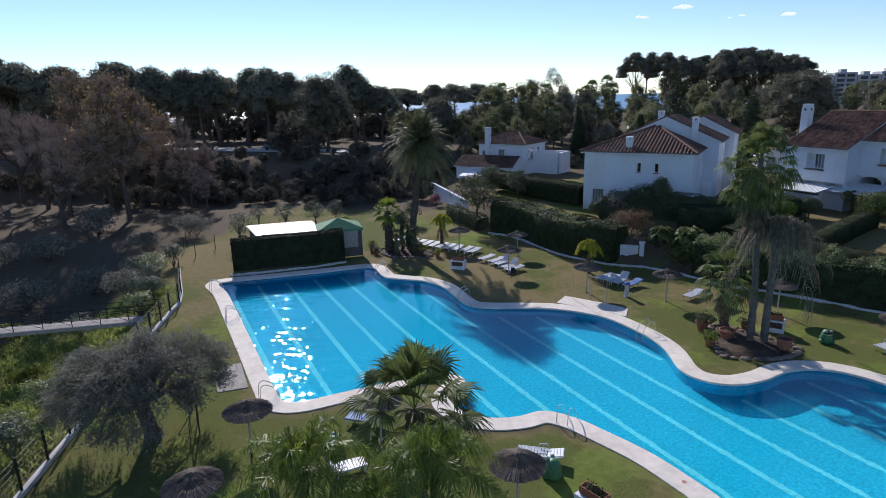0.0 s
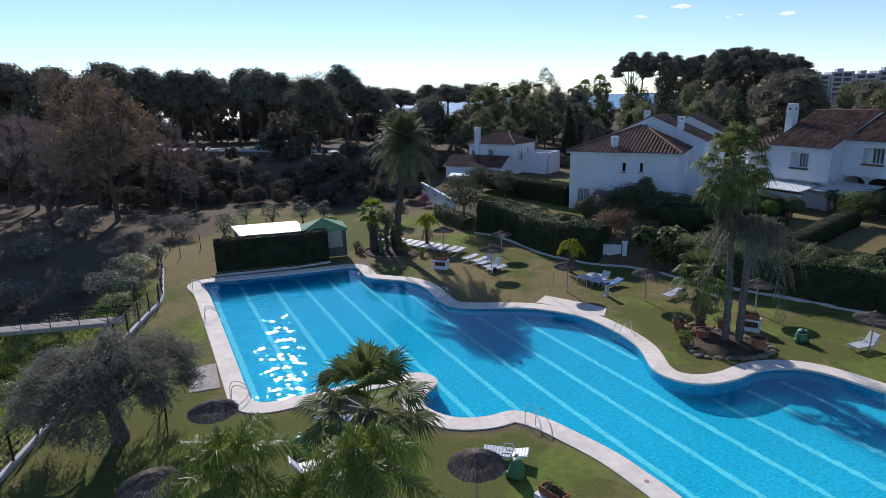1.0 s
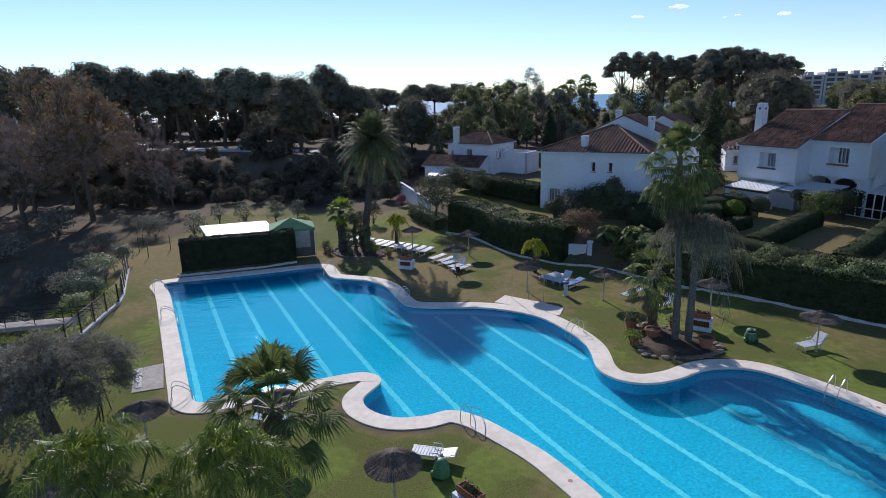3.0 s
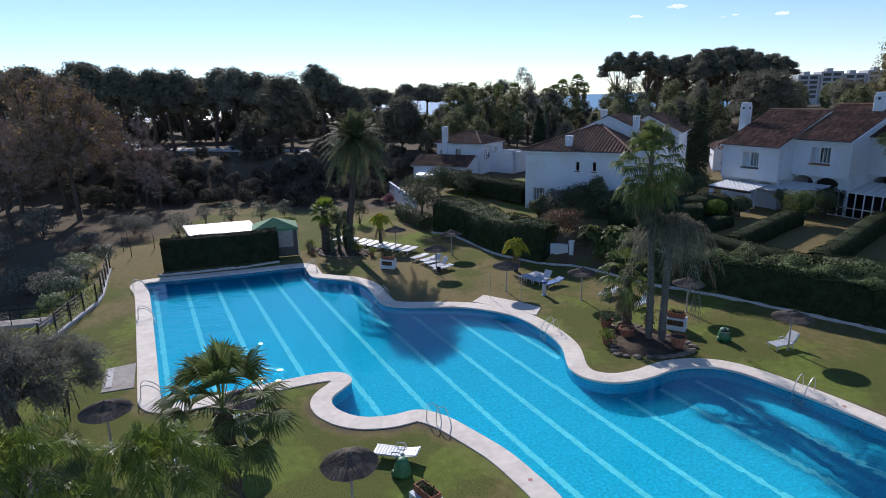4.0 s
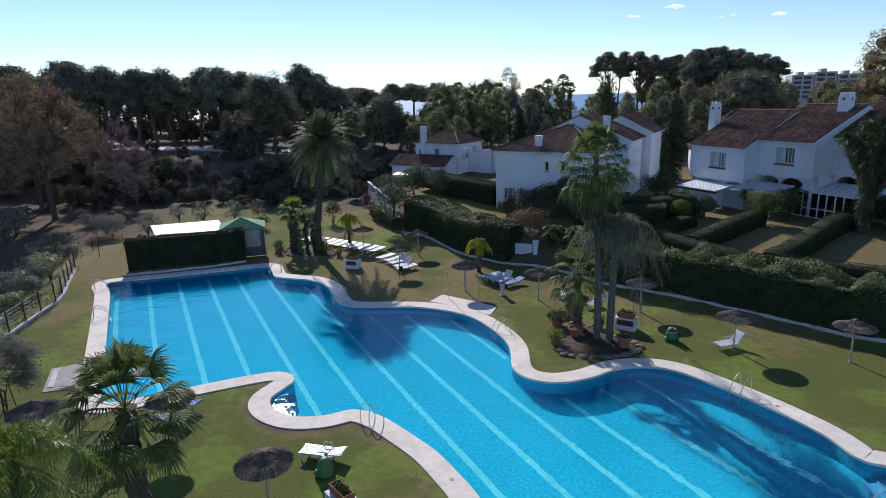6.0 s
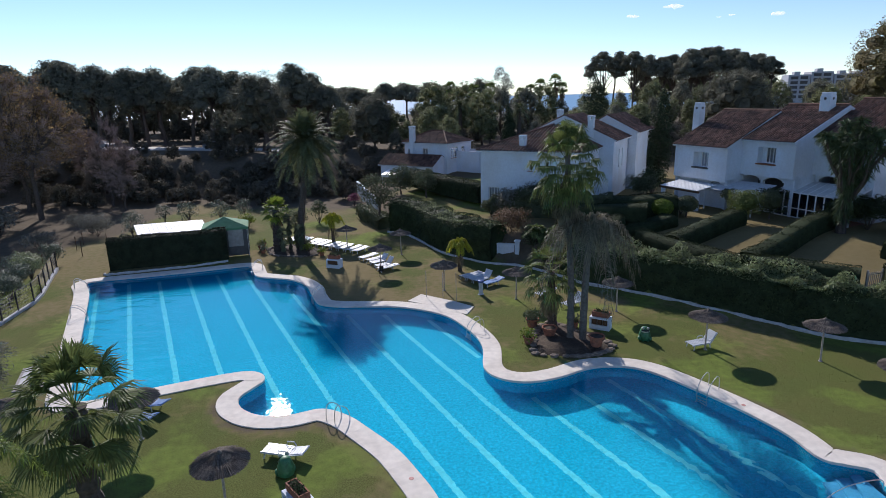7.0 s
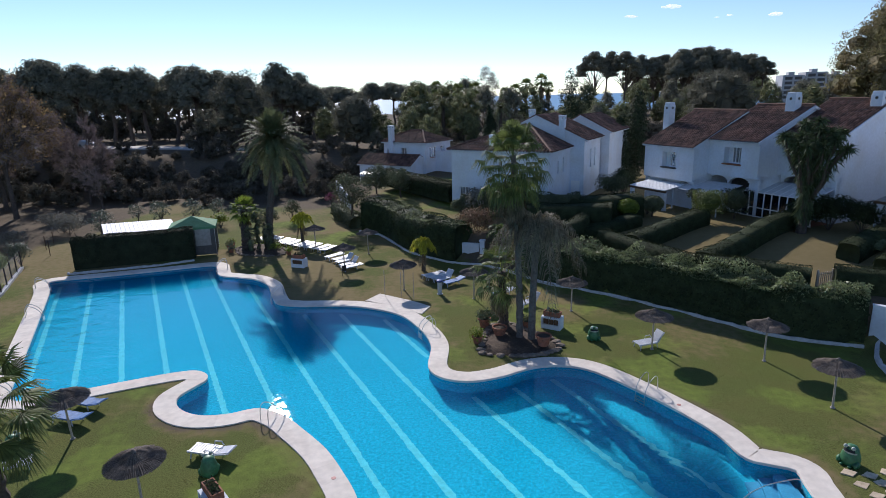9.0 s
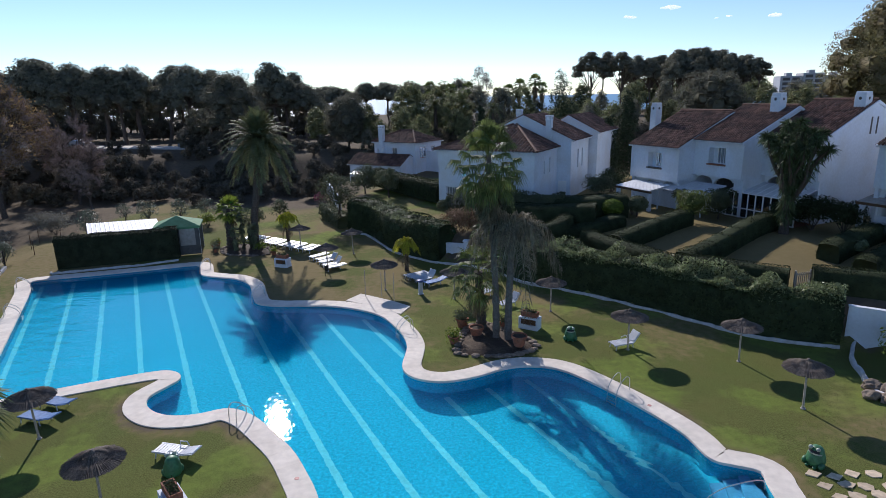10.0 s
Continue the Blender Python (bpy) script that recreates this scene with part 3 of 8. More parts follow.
# lane lines on the floor, parallel to the west side
LANE = np.array((0.459, -0.8884))
ACROSS = np.array((0.8884, 0.459))
for k in range(-1, 13):
    p0 = ACROSS * (7.53 + 2.268 * k)
    run = []
    runs = []
    for s in np.arange(-60, 20, 0.25):
        q = p0 + LANE * s
        ok = inside(shell, *(q + ACROSS * 0.2)) and inside(shell, *(q - ACROSS * 0.2)) and inside(shell, *(q + LANE * 0.25)) and inside(shell, *(q - LANE * 0.25))
        if ok:
            run.append(q)
        elif run:
            runs.append(run)
            run = []
    for run in runs:
        if len(run) > 6:
            a = np.array(run)
            b = Build()
            b.add(*strip(a + ACROSS * 0.15, a - ACROSS * 0.15, FLOOR_Z + 0.006, FLOOR_Z + 0.006, False))
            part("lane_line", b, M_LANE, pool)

# corner steps with a rail
steps = thing("pool_steps", "pale blue tiled corner steps inside the pool", "steps", kind="structure")
for k, (r, top) in enumerate(((1.7, -1.0), (1.15, -0.72), (0.6, -0.45))):
    b = Build()
    poly = [(26.55 - r, 20.1), (26.35, 20.1), (26.35, 17.6 - 0.2 * r), (26.0 - r, 18.0)]
    b.add([(*p, FLOOR_Z + 0.01) for p in poly] + [(*p, top) for p in poly], [(4, 5, 6, 7), (0, 1, 5, 4), (1, 2, 6, 5), (2, 3, 7, 6), (3, 0, 4, 7)])
    part("tread", b, M_STEP, steps)


# ---- coping, slabs and kerbs ----
def coping_stones():
    """Pale stones of about a metre round the pool."""
    n = len(inner)
    lip = inner - outward * 0.05
    arc = np.concatenate([[0], np.cumsum(np.hypot(*(np.roll(inner, -1, 0) - inner).T))])
    total = arc[-1]
    count = int(total / 1.15)
    at = lambda line, s: np.array([np.interp(s % total, arc, np.append(line[:, k], line[0, k])) for k in (0, 1)])
    for k in range(count):
        gaps = [0.003 / max(1.0, float(np.linalg.norm(at(outer, s + 0.02) - at(outer, s - 0.02))) / 0.04) for s in (total * k / count, total * (k + 1) / count)]
        s0, s1 = total * k / count + gaps[0], total * (k + 1) / count - gaps[1]
        ss = np.linspace(s0, s1, 5)
        a, c = [at(lip, s) for s in ss], [at(outer, s) for s in ss]
        top = 0.055
        b = Build()
        v = []
        for p, q in zip(a, c):
            d = (q - p) / (np.linalg.norm(q - p) + 1e-6)
            v += [(*p, -0.06), (*p, top - 0.02), (*(p + d * 0.025), top), (*(q - d * 0.02), top), (*q, top - 0.02), (*q, -0.05)]
        f = []
        for i in range(4):
            f += [(i * 6 + j, i * 6 + 6 + j, i * 6 + 7 + j, i * 6 + 1 + j) for j in range(5)]
        f += [(5, 4, 3, 2, 1, 0), tuple(range(24, 30))]
        b.add(v, f)
        part("coping_stone", b, M_COPING, pool)
    # mortar bed under the joints
    b = Build()
    b.add(*strip(lip + outward * 0.01, outer - outward * 0.01, 0.0535, 0.0535))
    part("mortar_bed", b, M_COPING, pool)


def slab(name, poly, z0, z1, mat, label, category="paving", kind="structure", c=0.02):
    b = Build()
    n = len(poly)
    mid = sum((Vector(p) for p in poly), Vector((0, 0))) / n
    small = [tuple(Vector(p) + (mid - Vector(p)).normalized() * c) for p in poly]
    v = [(*p, z0) for p in poly] + [(*p, z1 - c) for p in poly] + [(*p, z1) for p in small]
    f = [tuple(range(2 * n, 3 * n))] + [(r * n + i, r * n + (i + 1) % n, r * n + n + (i + 1) % n, r * n + n + i) for r in (0, 1) for i in range(n)]
    b.add(v, f)
    return tagged(new(name, mesh_data(name, b.v, b.f, mat)), label, category, kind=kind)


coping_stones()
slab("pavement_north", [(7.75, 40.35), (9.4, 39.35), (10.6, 38.3), (11.9, 37.4), (12.45, 38.85), (11.15, 40.05), (8.65, 41.8)], -0.05, 0.047, M_COPING, "pale paved apron beside the pool coping")
slab("pavement_west", [(-12.0, 27.9), (-10.55, 28.4), (-11.95, 31.4), (-13.3, 30.7)], -0.05, 0.04, M_CONCRETE, "worn concrete slab beside the pool")
slab("pavement_strip", [(-12.0, 28.35), (-11.75, 28.45), (-12.85, 30.75), (-13.1, 30.65)], 0.0, 0.075, M_KERB, "white painted strip on a concrete slab")


def kerb_line(name, pts, w, h, label, n=6, wave=0.0, z=None):
    line = spline(pts, n, False)
    rng = random.Random(5)
    line = np.array([p + np.array((rng.uniform(-wave, wave), rng.uniform(-wave, wave))) for p in line])
    l, r = offset(line, -w / 2, False), offset(line, w / 2, False)
    v, f = [], []
    for p, q in zip(l, r):
        g = (z if z is not None else min(height(*p), height(*q), 0.3)) - 0.08
        hh = h * rng.uniform(0.8, 1.15)
        d = (q - p) * 0.2
        v += [(*p, g), (*p, g + hh), (*(p + d), g + hh + 0.05), (*(q - d), g + hh + 0.05), (*q, g + hh), (*q, g)]
    for i in range(len(l) - 1):
        f += [(i * 6 + j, i * 6 + 6 + j, i * 6 + 7 + j, i * 6 + 1 + j) for j in range(5)]
    f += [(5, 4, 3, 2, 1, 0), tuple(range(len(v) - 6, len(v)))]
    return tagged(new(name, mesh_data(name, v, f, M_KERB)), label, "kerb", kind="structure")


kerb_line("kerb_1", [p for p in reversed(KERB) if 30 < p[1] < 63], 0.17, 0.22, "low wavy whitewashed kerb along the hedge foot", wave=0.03)
kerb_line("kerb_2", [(-18.9, 49.0), (-18.4, 48.8), (-16.4, 49.4), (-13.5, 50.3), (-11.2, 51.2), (-9.4, 52.3)], 0.17, 0.2, "low wavy whitewashed kerb below the hut hedge", wave=0.03)
kerb_line("kerb_3", [(38.4, 31.6), (36.6, 29.4), (35.7, 27.2), (35.2, 25.4), (35.6, 23.5)], 0.2, 0.3, "whitewashed kerb of a shrub bed", wave=0.03)


# ---- houses ----
class Frame:
    """A wall's own frame: u along it, outward normal to the right of its run."""

    def __init__(self, p0, p1):
        self.p = Vector((*p0, 0))
        self.u = (Vector((*p1, 0)) - self.p)
        self.len = self.u.length
        self.u.normalize()
        self.n = Vector((self.u.y, -self.u.x, 0))

    def at(self, u, n, z):
        return tuple(self.p + self.u * u + self.n * n + Vector((0, 0, z)))

    def box(self, b, u0, u1, n0, n1, z0, z1):
        v = [self.at(u, n, z) for z in (z0, z1) for u, n in ((u0, n0), (u1, n0), (u1, n1), (u0, n1))]
        return b.add(v, [(3, 2, 1, 0), (4, 5, 6, 7), (0, 1, 5, 4), (1, 2, 6, 5), (2, 3, 7, 6), (3, 0, 4, 7)])


def wall(parent, p0, p1, z0, z1, holes=(), gable=None, thick=0.28, mat=None):
    """A wall with real openings; gable: (u of the peak, height) above z1."""
    fr = Frame(p0, p1)
    us = sorted({0.0, fr.len, *[h[0] for h in holes], *[h[1] for h in holes]})
    zs = sorted({z0, z1, *[h[2] for h in holes], *[h[3] for h in holes]})
    us = [a for i, a in enumerate(us) if i == 0 or a - us[i - 1] > 1e-4]
    zs = [a for i, a in enumerate(zs) if i == 0 or a - zs[i - 1] > 1e-4]
    solid = lambda i, j: 0 <= i < len(us) - 1 and 0 <= j < len(zs) - 1 and not any(h[0] < (us[i] + us[i + 1]) / 2 < h[1] and h[2] < (zs[j] + zs[j + 1]) / 2 < h[3] for h in holes)
    b = Build()
    index = {}

    def corner(i, j, n):
        if (i, j, n) not in index:
            index[i, j, n] = len(b.v)
            b.v.append(fr.at(us[i], -thick * n, zs[j]))
        return index[i, j, n]
    for i in range(len(us) - 1):
        for j in range(len(zs) - 1):
            if not solid(i, j):
                continue
            for n in (0, 1):
                q = (corner(i, j, n), corner(i + 1, j, n), corner(i + 1, j + 1, n), corner(i, j + 1, n))
                b.f.append(q if n == 0 else q[::-1])
            for di, dj, (p, q) in ((-1, 0, ((i, j), (i, j + 1))), (1, 0, ((i + 1, j + 1), (i + 1, j))), (0, -1, ((i + 1, j), (i, j))), (0, 1, ((i, j + 1), (i + 1, j + 1)))):
                if not solid(i + di, j + dj):
                    b.f.append((corner(*p, 0), corner(*q, 0), corner(*q, 1), corner(*p, 1)))
    if gable:
        u, h = gable
        v = [fr.at(*q) for n in (0, -thick) for q in ((0, n, z1), (fr.len, n, z1), (u, n, h))]
        b.add(v, [(0, 1, 2), (5, 4, 3), (0, 2, 5, 3), (2, 1, 4, 5), (1, 0, 3, 4)])
    part("wall", b, mat or M_WHITE, parent)
    return fr


def window(parent, fr, u0, u1, z0, z1, bars=1, sill=True, inset=0.14, mat=None, shutter=False):
    """A framed window set into an opening of the wall."""
    b = Build()
    w = 0.07
    for a, c, d, e in ((u0, u0 + w, z0, z1), (u1 - w, u1, z0, z1), (u0 + w, u1 - w, z0, z0 + w), (u0 + w, u1 - w, z1 - w, z1)):
        fr.box(b, a, c, -inset - 0.05, -inset, d, e)
    win = part("window", b, mat or M_FRAME, parent, "white framed window")
    for i in range(bars):
        m = u0 + (u1 - u0) * (i + 1) / (bars + 1)
        k = Build()
        fr.box(k, m - 0.03, m + 0.03, -inset - 0.05, -inset - 0.002, z0 + w, z1 - w)
        part("glazing_bar", k, mat or M_FRAME, win)
    g = Build()
    fr.box(g, u0 + 0.02, u1 - 0.02, -inset - 0.035, -inset - 0.025, z0 + 0.02, z1 - 0.02)
    part("pane", g, M_GLASS, win)
    room = Build()
    wide = u1 - u0 > 0.9
    # wide windows: pale curtain; narrow ones: dark sheet for the room's shade
    back = 0.3 if wide else 1.3
    fr.box(room, u0 - 0.3, u1 + 0.3, -inset - back, -inset - back + 0.05, z0 - 0.3, z1 + 0.3)
    part("curtain", room, M_PANEL if wide else M_SHADE, win)
    if sill:
        s = Build()
        fr.box(s, u0 - 0.08, u1 + 0.08, -0.1, 0.07, z0 - 0.06, z0 + 0.01)
        part("sill", s, M_TERRA, win)
    if shutter:
        for a in (u0 + w, (u0 + u1) / 2 + 0.02):
            s = Build()
            fr.box(s, a, a + (u1 - u0) / 2 - w - 0.02, -inset + 0.004, -inset + 0.03, z0 + w, z1 - w)
            part("shutter", s, M_FRAME, win)
    return win


def roof_panel(parent, e0, e1, top, pitch=0.25, row=0.42, mat=None, label="weathered brown clay barrel tiles"):
    """A tiled slope: eave e0 to e1 and the points of its upper edge (from e0's side to e1's). Rows of barrel tiles lapped down the slope."""
    e0, e1 = Vector(e0), Vector(e1)
    U = (e1 - e0)
    L = U.length
    U.normalize()
    S = Vector(top[0]) - e0
    S = max((Vector(p) - e0 - U * (Vector(p) - e0).dot(U) for p in top), key=lambda q: q.length)
    S.normalize()
    N = U.cross(S)
    if N.z < 0:
        N = -N
    edge = [(0, 0)] + [((Vector(p) - e0).dot(U), (Vector(p) - e0).dot(S)) for p in top] + [(L, 0)]

    def reach(u):
        best = 0
        for (a, h), (c, k) in zip(edge[:-1], edge[1:]):
            if min(a, c) - 1e-6 <= u <= max(a, c) + 1e-6:
                best = max(best, h, k) if abs(c - a) < 1e-6 else max(best, h + (k - h) * (u - a) / (c - a))
        return best
    b = Build()
    prof = ((0.0, 0.0), (0.13, 0.25), (0.34, 0.40), (0.56, 0.40), (0.77, 0.25), (0.9, 0.0), (1.0, -0.06))
    cols = max(2, round(L / pitch))
    w = L / cols
    for c in range(cols):
        full = reach((c + 0.5) * w)
        rows = max(1, math.ceil(full / row))
        for r in range(rows):
            s0, s1 = r * row - 0.03, min((r + 1) * row, full)
            if s1 - s0 < 0.05:
                continue
            v = [e0 + U * ((c + x) * w) + S * s + N * (h * w + lift) for s, lift in ((s0, 0.035), (s1, 0.0)) for x, h in prof]
            k = len(prof)
            b.add(v, [(i, i + 1, k + i + 1, k + i) for i in range(k - 1)])
    tile = part("roof", b, mat or M_ROOF, parent, label)
    # boarding under the tiles
    d = Build()
    poly = [e0] + [Vector(p) for p in top] + [e1]
    n = len(poly)
    d.add([p - N * 0.01 for p in poly] + [p - N * 0.14 for p in poly], [tuple(range(n)), tuple(range(2 * n - 1, n - 1, -1))] + [(i, (i + 1) % n, n + (i + 1) % n, n + i) for i in range(n)])
    part("eave_board", d, M_WHITE, parent)
    return tile


def ridge_tiles(parent, p, q):
    p, q = Vector(p), Vector(q)
    n = max(2, round((q - p).length / 0.4))
    for i in range(n):
        a, c = p.lerp(q, i / n), p.lerp(q, (i + 1) / n)
        b = Build()
        b.tube([a + Vector((0, 0, 0.03)), c + Vector((0, 0, 0.05))], [0.13, 0.115], 6)
        part("ridge_tile", b, M_ROOF, parent)


def chimney(parent, x, y, z0, z1, w=0.8, turn=0.0, pots=True):
    m = pose(x, y, 0, 0, 0, turn)
    b = Build()
    if w > 0.75:   # plain stack with a slight taper, dark discs for the flue holes' shade
        b.box(-w / 2, -w / 2, z0, w / 2, w / 2, z1 - 0.3, m, 0.03)
        b.box(-w / 2 + 0.04, -w / 2 + 0.04, z1 - 0.3, w / 2 - 0.04, w / 2 - 0.04, z1, m, 0.04)
        stack = part("chimney", b, M_WHITE, parent, "plain whitewashed chimney stack")
        for q in (pose(w / 2 + 0.003, 0, z1 - 0.55, 0, 90, 0), pose(0, -w / 2 - 0.003, z1 - 0.55, 90, 0, 0)):
            b = Build()
            b.lathe([(0.0, 0.004), (0.12, 0.004), (0.13, 0.0)], 14, m @ q)
            part("flue_hole", b, M_SHADE, stack)
        return stack
    b.box(-w / 2, -w / 2, z0, w / 2, w / 2, z1 - 0.5, m, 0.02)
    b.box(-w / 2 - 0.05, -w / 2 - 0.05, z1 - 0.5, w / 2 + 0.05, w / 2 + 0.05, z1 - 0.42, m, 0.02)
    for sx in (-1, 1):
        for sy in (-1, 1):
            b.box(sx * w * 0.36 - 0.1, sy * w * 0.36 - 0.1, z1 - 0.42, sx * w * 0.36 + 0.1, sy * w * 0.36 + 0.1, z1 - 0.14, m)
    b.box(-w / 2 - 0.06, -w / 2 - 0.06, z1 - 0.14, w / 2 + 0.06, w / 2 + 0.06, z1, m, 0.05)
    return part("chimney", b, M_WHITE, parent, "whitewashed chimney with open cap")


class Block:
    """A rectangular house block: corner c, u along the facade, v to the back."""

    def __init__(self, c, angle, w, d):
        self.c, a = Vector(c), radians(angle)
        self.u, self.v = Vector((math.cos(a), math.sin(a))), Vector((-math.sin(a), math.cos(a)))
        self.w, self.d = w, d

    def at(self, u, v):
        return tuple(self.c + self.u * u + self.v * v)

    def p(self, u, v, z):
        return (*self.at(u, v), z)

    def walls(self, parent, z0, z1, front=(), right=(), back=(), left=(), gable_sides=None, gable_front=None):
        w, d = self.w, self.d
        gs = (d / 2, gable_sides) if gable_sides else None
        gf = (w / 2, gable_front) if gable_front else None
        return [wall(parent, self.at(0, 0), self.at(w, 0), z0, z1, front, gf), wall(parent, self.at(w, 0.28), self.at(w, d - 0.28), z0, z1, right, (d / 2 - 0.28, gable_sides) if gs else None),
                wall(parent, self.at(w, d), self.at(0, d), z0, z1, back, gf), wall(parent, self.at(0, d - 0.28), self.at(0, 0.28), z0, z1, left, (d / 2 - 0.28, gable_sides) if gs else None)]


TERRACE = 3.2


def low_arches(spans, z0, top, rise=0.55, steps=12):
    """Segmental openings as narrow upright strips that end on an arc."""
    out = []
    for u0, u1 in spans:
        for i in range(steps):
            a, c = u0 + (u1 - u0) * i / steps, u0 + (u1 - u0) * (i + 1) / steps
            m = ((a + c) - (u0 + u1)) / (u1 - u0)
            out.append((a, c, z0, top - rise + rise * math.sqrt(max(0.0, 1 - m * m))))
    return out


def terraced_house(c, w, eave, ridge, spans, label, parapet=True, d=13.0, blind=False):
    """Upper storey with a deep window niche over a low arcade; ridge parallel to the facade."""
    B = Block(c, -65.2, w, d)
    h = thing("terraced_house", label, "house", group="terraced houses on the slope")
    u0 = w * 0.5 - 0.75
    u1, zn0, zn1 = u0 + 1.75, eave - 2.05, eave - 0.6
    fr = wall(h, B.at(0, 0), B.at(w, 0), eave - 3.2, eave, [(u0, u1, zn0, zn1)])
    niche = Build()
    for a, e, n0, n1, lo, hi in ((u0 - 0.1, u0, -0.75, -0.28, zn0 - 0.1, zn1 + 0.1), (u1, u1 + 0.1, -0.75, -0.28, zn0 - 0.1, zn1 + 0.1), (u0, u1, -0.75, -0.28, zn0 - 0.1, zn0), (u0, u1, -0.75, -0.28, zn1, zn1 + 0.1)):
        fr.box(niche, a, e, n0, n1, lo, hi)
    fr.box(niche, u0, u0 + 0.42, -0.75, -0.62, zn0, zn1)
    part("window_niche", niche, M_WHITE, h, "deep whitewashed window niche")
    window(h, fr, u0 + 0.42, u1, zn0, zn1, 3, sill=False, inset=0.62)
    s = Build()
    fr.box(s, u0 - 0.1, u1 + 0.1, -0.27, 0.12, zn0 - 0.12, zn0 + 0.004)
    part("window_ledge", s, M_SHADE if blind else M_TERRA, h, "dark tiled window ledge")
    # floor of the jettied storey and the arcade below it
    b = Build()
    fr.box(b, 0, w, -1.2, -0.28, eave - 3.2, eave - 3.0)
    part("soffit", b, M_WHITE, h)
    fl = wall(h, B.at(0, 0.55), B.at(w, 0.55), TERRACE - 0.5, eave - 3.2, low_arches(spans, TERRACE + 1.5, eave - 3.3))
    # open arches get a dark sheet as painted shade; blind ones stay white
    b = Build()
    depth = -0.42 if blind else -2.2
    fl.box(b, 0.3, w - 0.3, depth, depth + 0.1, TERRACE, eave - 3.3)
    part("back_wall", b, M_WHITE if blind else M_SHADE, h)
    wall(h, B.at(w, 0.28), B.at(w, d - 0.28), TERRACE - 0.5, eave, right_windows(eave, d) if parapet == "end" else (), (d / 2 - 0.28, ridge))
    wall(h, B.at(0, d - 0.28), B.at(0, 0.28), TERRACE - 0.5, eave, (), (d / 2 - 0.28, ridge))
    wall(h, B.at(w, d), B.at(0, d), TERRACE - 0.5, eave)
    if parapet == "end":
        fe = Frame(B.at(w, 0.28), B.at(w, d - 0.28))
        for a in right_windows(eave, d):
            window(h, fe, *a)
        # thin dark panels on the gable stand in for shaded slit openings
        for u in (d / 2 - 0.9, d / 2 - 0.1):
            b = Build()
            fe.box(b, u, u + 0.22, -0.02, 0.006, eave + 0.3, eave + 1.7)
            part("slit_window", b, M_SHADE, h)
    o = 0.35
    z = (ridge - eave) / (d / 2)
    drop = o * z
    side = 0.0 if parapet else 0.1
    lift = 0.12
    roof_panel(h, B.p(-0.1, -o, eave - drop + lift), B.p(w - 0.02 + side, -o, eave - drop + lift), [B.p(-0.1, d / 2, ridge + lift), B.p(w - 0.02 + side, d / 2, ridge + lift)])
    roof_panel(h, B.p(w + side, d + o, eave - drop + lift), B.p(-0.1, d + o, eave - drop + lift), [B.p(w + side, d / 2, ridge + lift), B.p(-0.1, d / 2, ridge + lift)])
    ridge_tiles(h, B.p(-0.1, d / 2, ridge + lift + 0.06), B.p(w, d / 2, ridge + lift + 0.06))
    if parapet:
        white_verge(h, B, w, d, o, eave, drop, ridge)
    return h, B


def white_verge(h, B, w, d, o, eave, drop, ridge):
    """White rendered edge of the gable that faces the next unit."""
    for a, c in ((-o, d / 2), (d + o, d / 2)):
        b = Build()
        v = [B.p(w + u, s, z) for s, z0 in ((a, eave - drop), (c, ridge)) for u, z in ((-0.02, z0 - 0.12), (0.10, z0 - 0.12), (0.10, z0 + 0.13), (-0.02, z0 + 0.13))]
        b.add(v, [(0, 1, 2, 3), (7, 6, 5, 4), (0, 4, 5, 1), (1, 5, 6, 2), (2, 6, 7, 3), (3, 7, 4, 0)])
        part("verge", b, M_WHITE, h, "white rendered verge")


def right_windows(eave, d):
    return [(d / 2 + 1.4, d / 2 + 2.3, eave - 2.4, eave - 0.9)]


h1, B1 = terraced_house((34.15, 60.4), 6.2, 9.0, 11.95, ((1.7, 3.5), (3.9, 5.5)), "white rendered terraced house with brown tiled roof and chimney", False, blind=True)
chimney(h1, 37.1, 62.4, 9.8, 12.95, 0.8, -65)
h2, B2 = terraced_house((38.3, 55.9), 5.6, 9.7, 12.45, ((0.25, 2.2), (2.45, 4.5)), "white rendered terraced house with tiled roof over an arcade")
chimney(h2, *B2.at(4.2, 5.6), 11.2, 13.75, 0.92, -65)
h3, B3 = terraced_house((42.8, 52.1), 5.3, 10.0, 12.9, ((0.6, 2.4),), "white rendered end house with broad blank gable wall", "end")
chimney(h3, *B3.at(4.6, 5.6), 11.6, 13.75, 0.92, -65)
h4, B4 = terraced_house((46.9, 43.7), 6.0, 10.0, 12.9, ((0.6, 2.4), (3.0, 4.8)), "white rendered house with tiled roof beyond a garden")


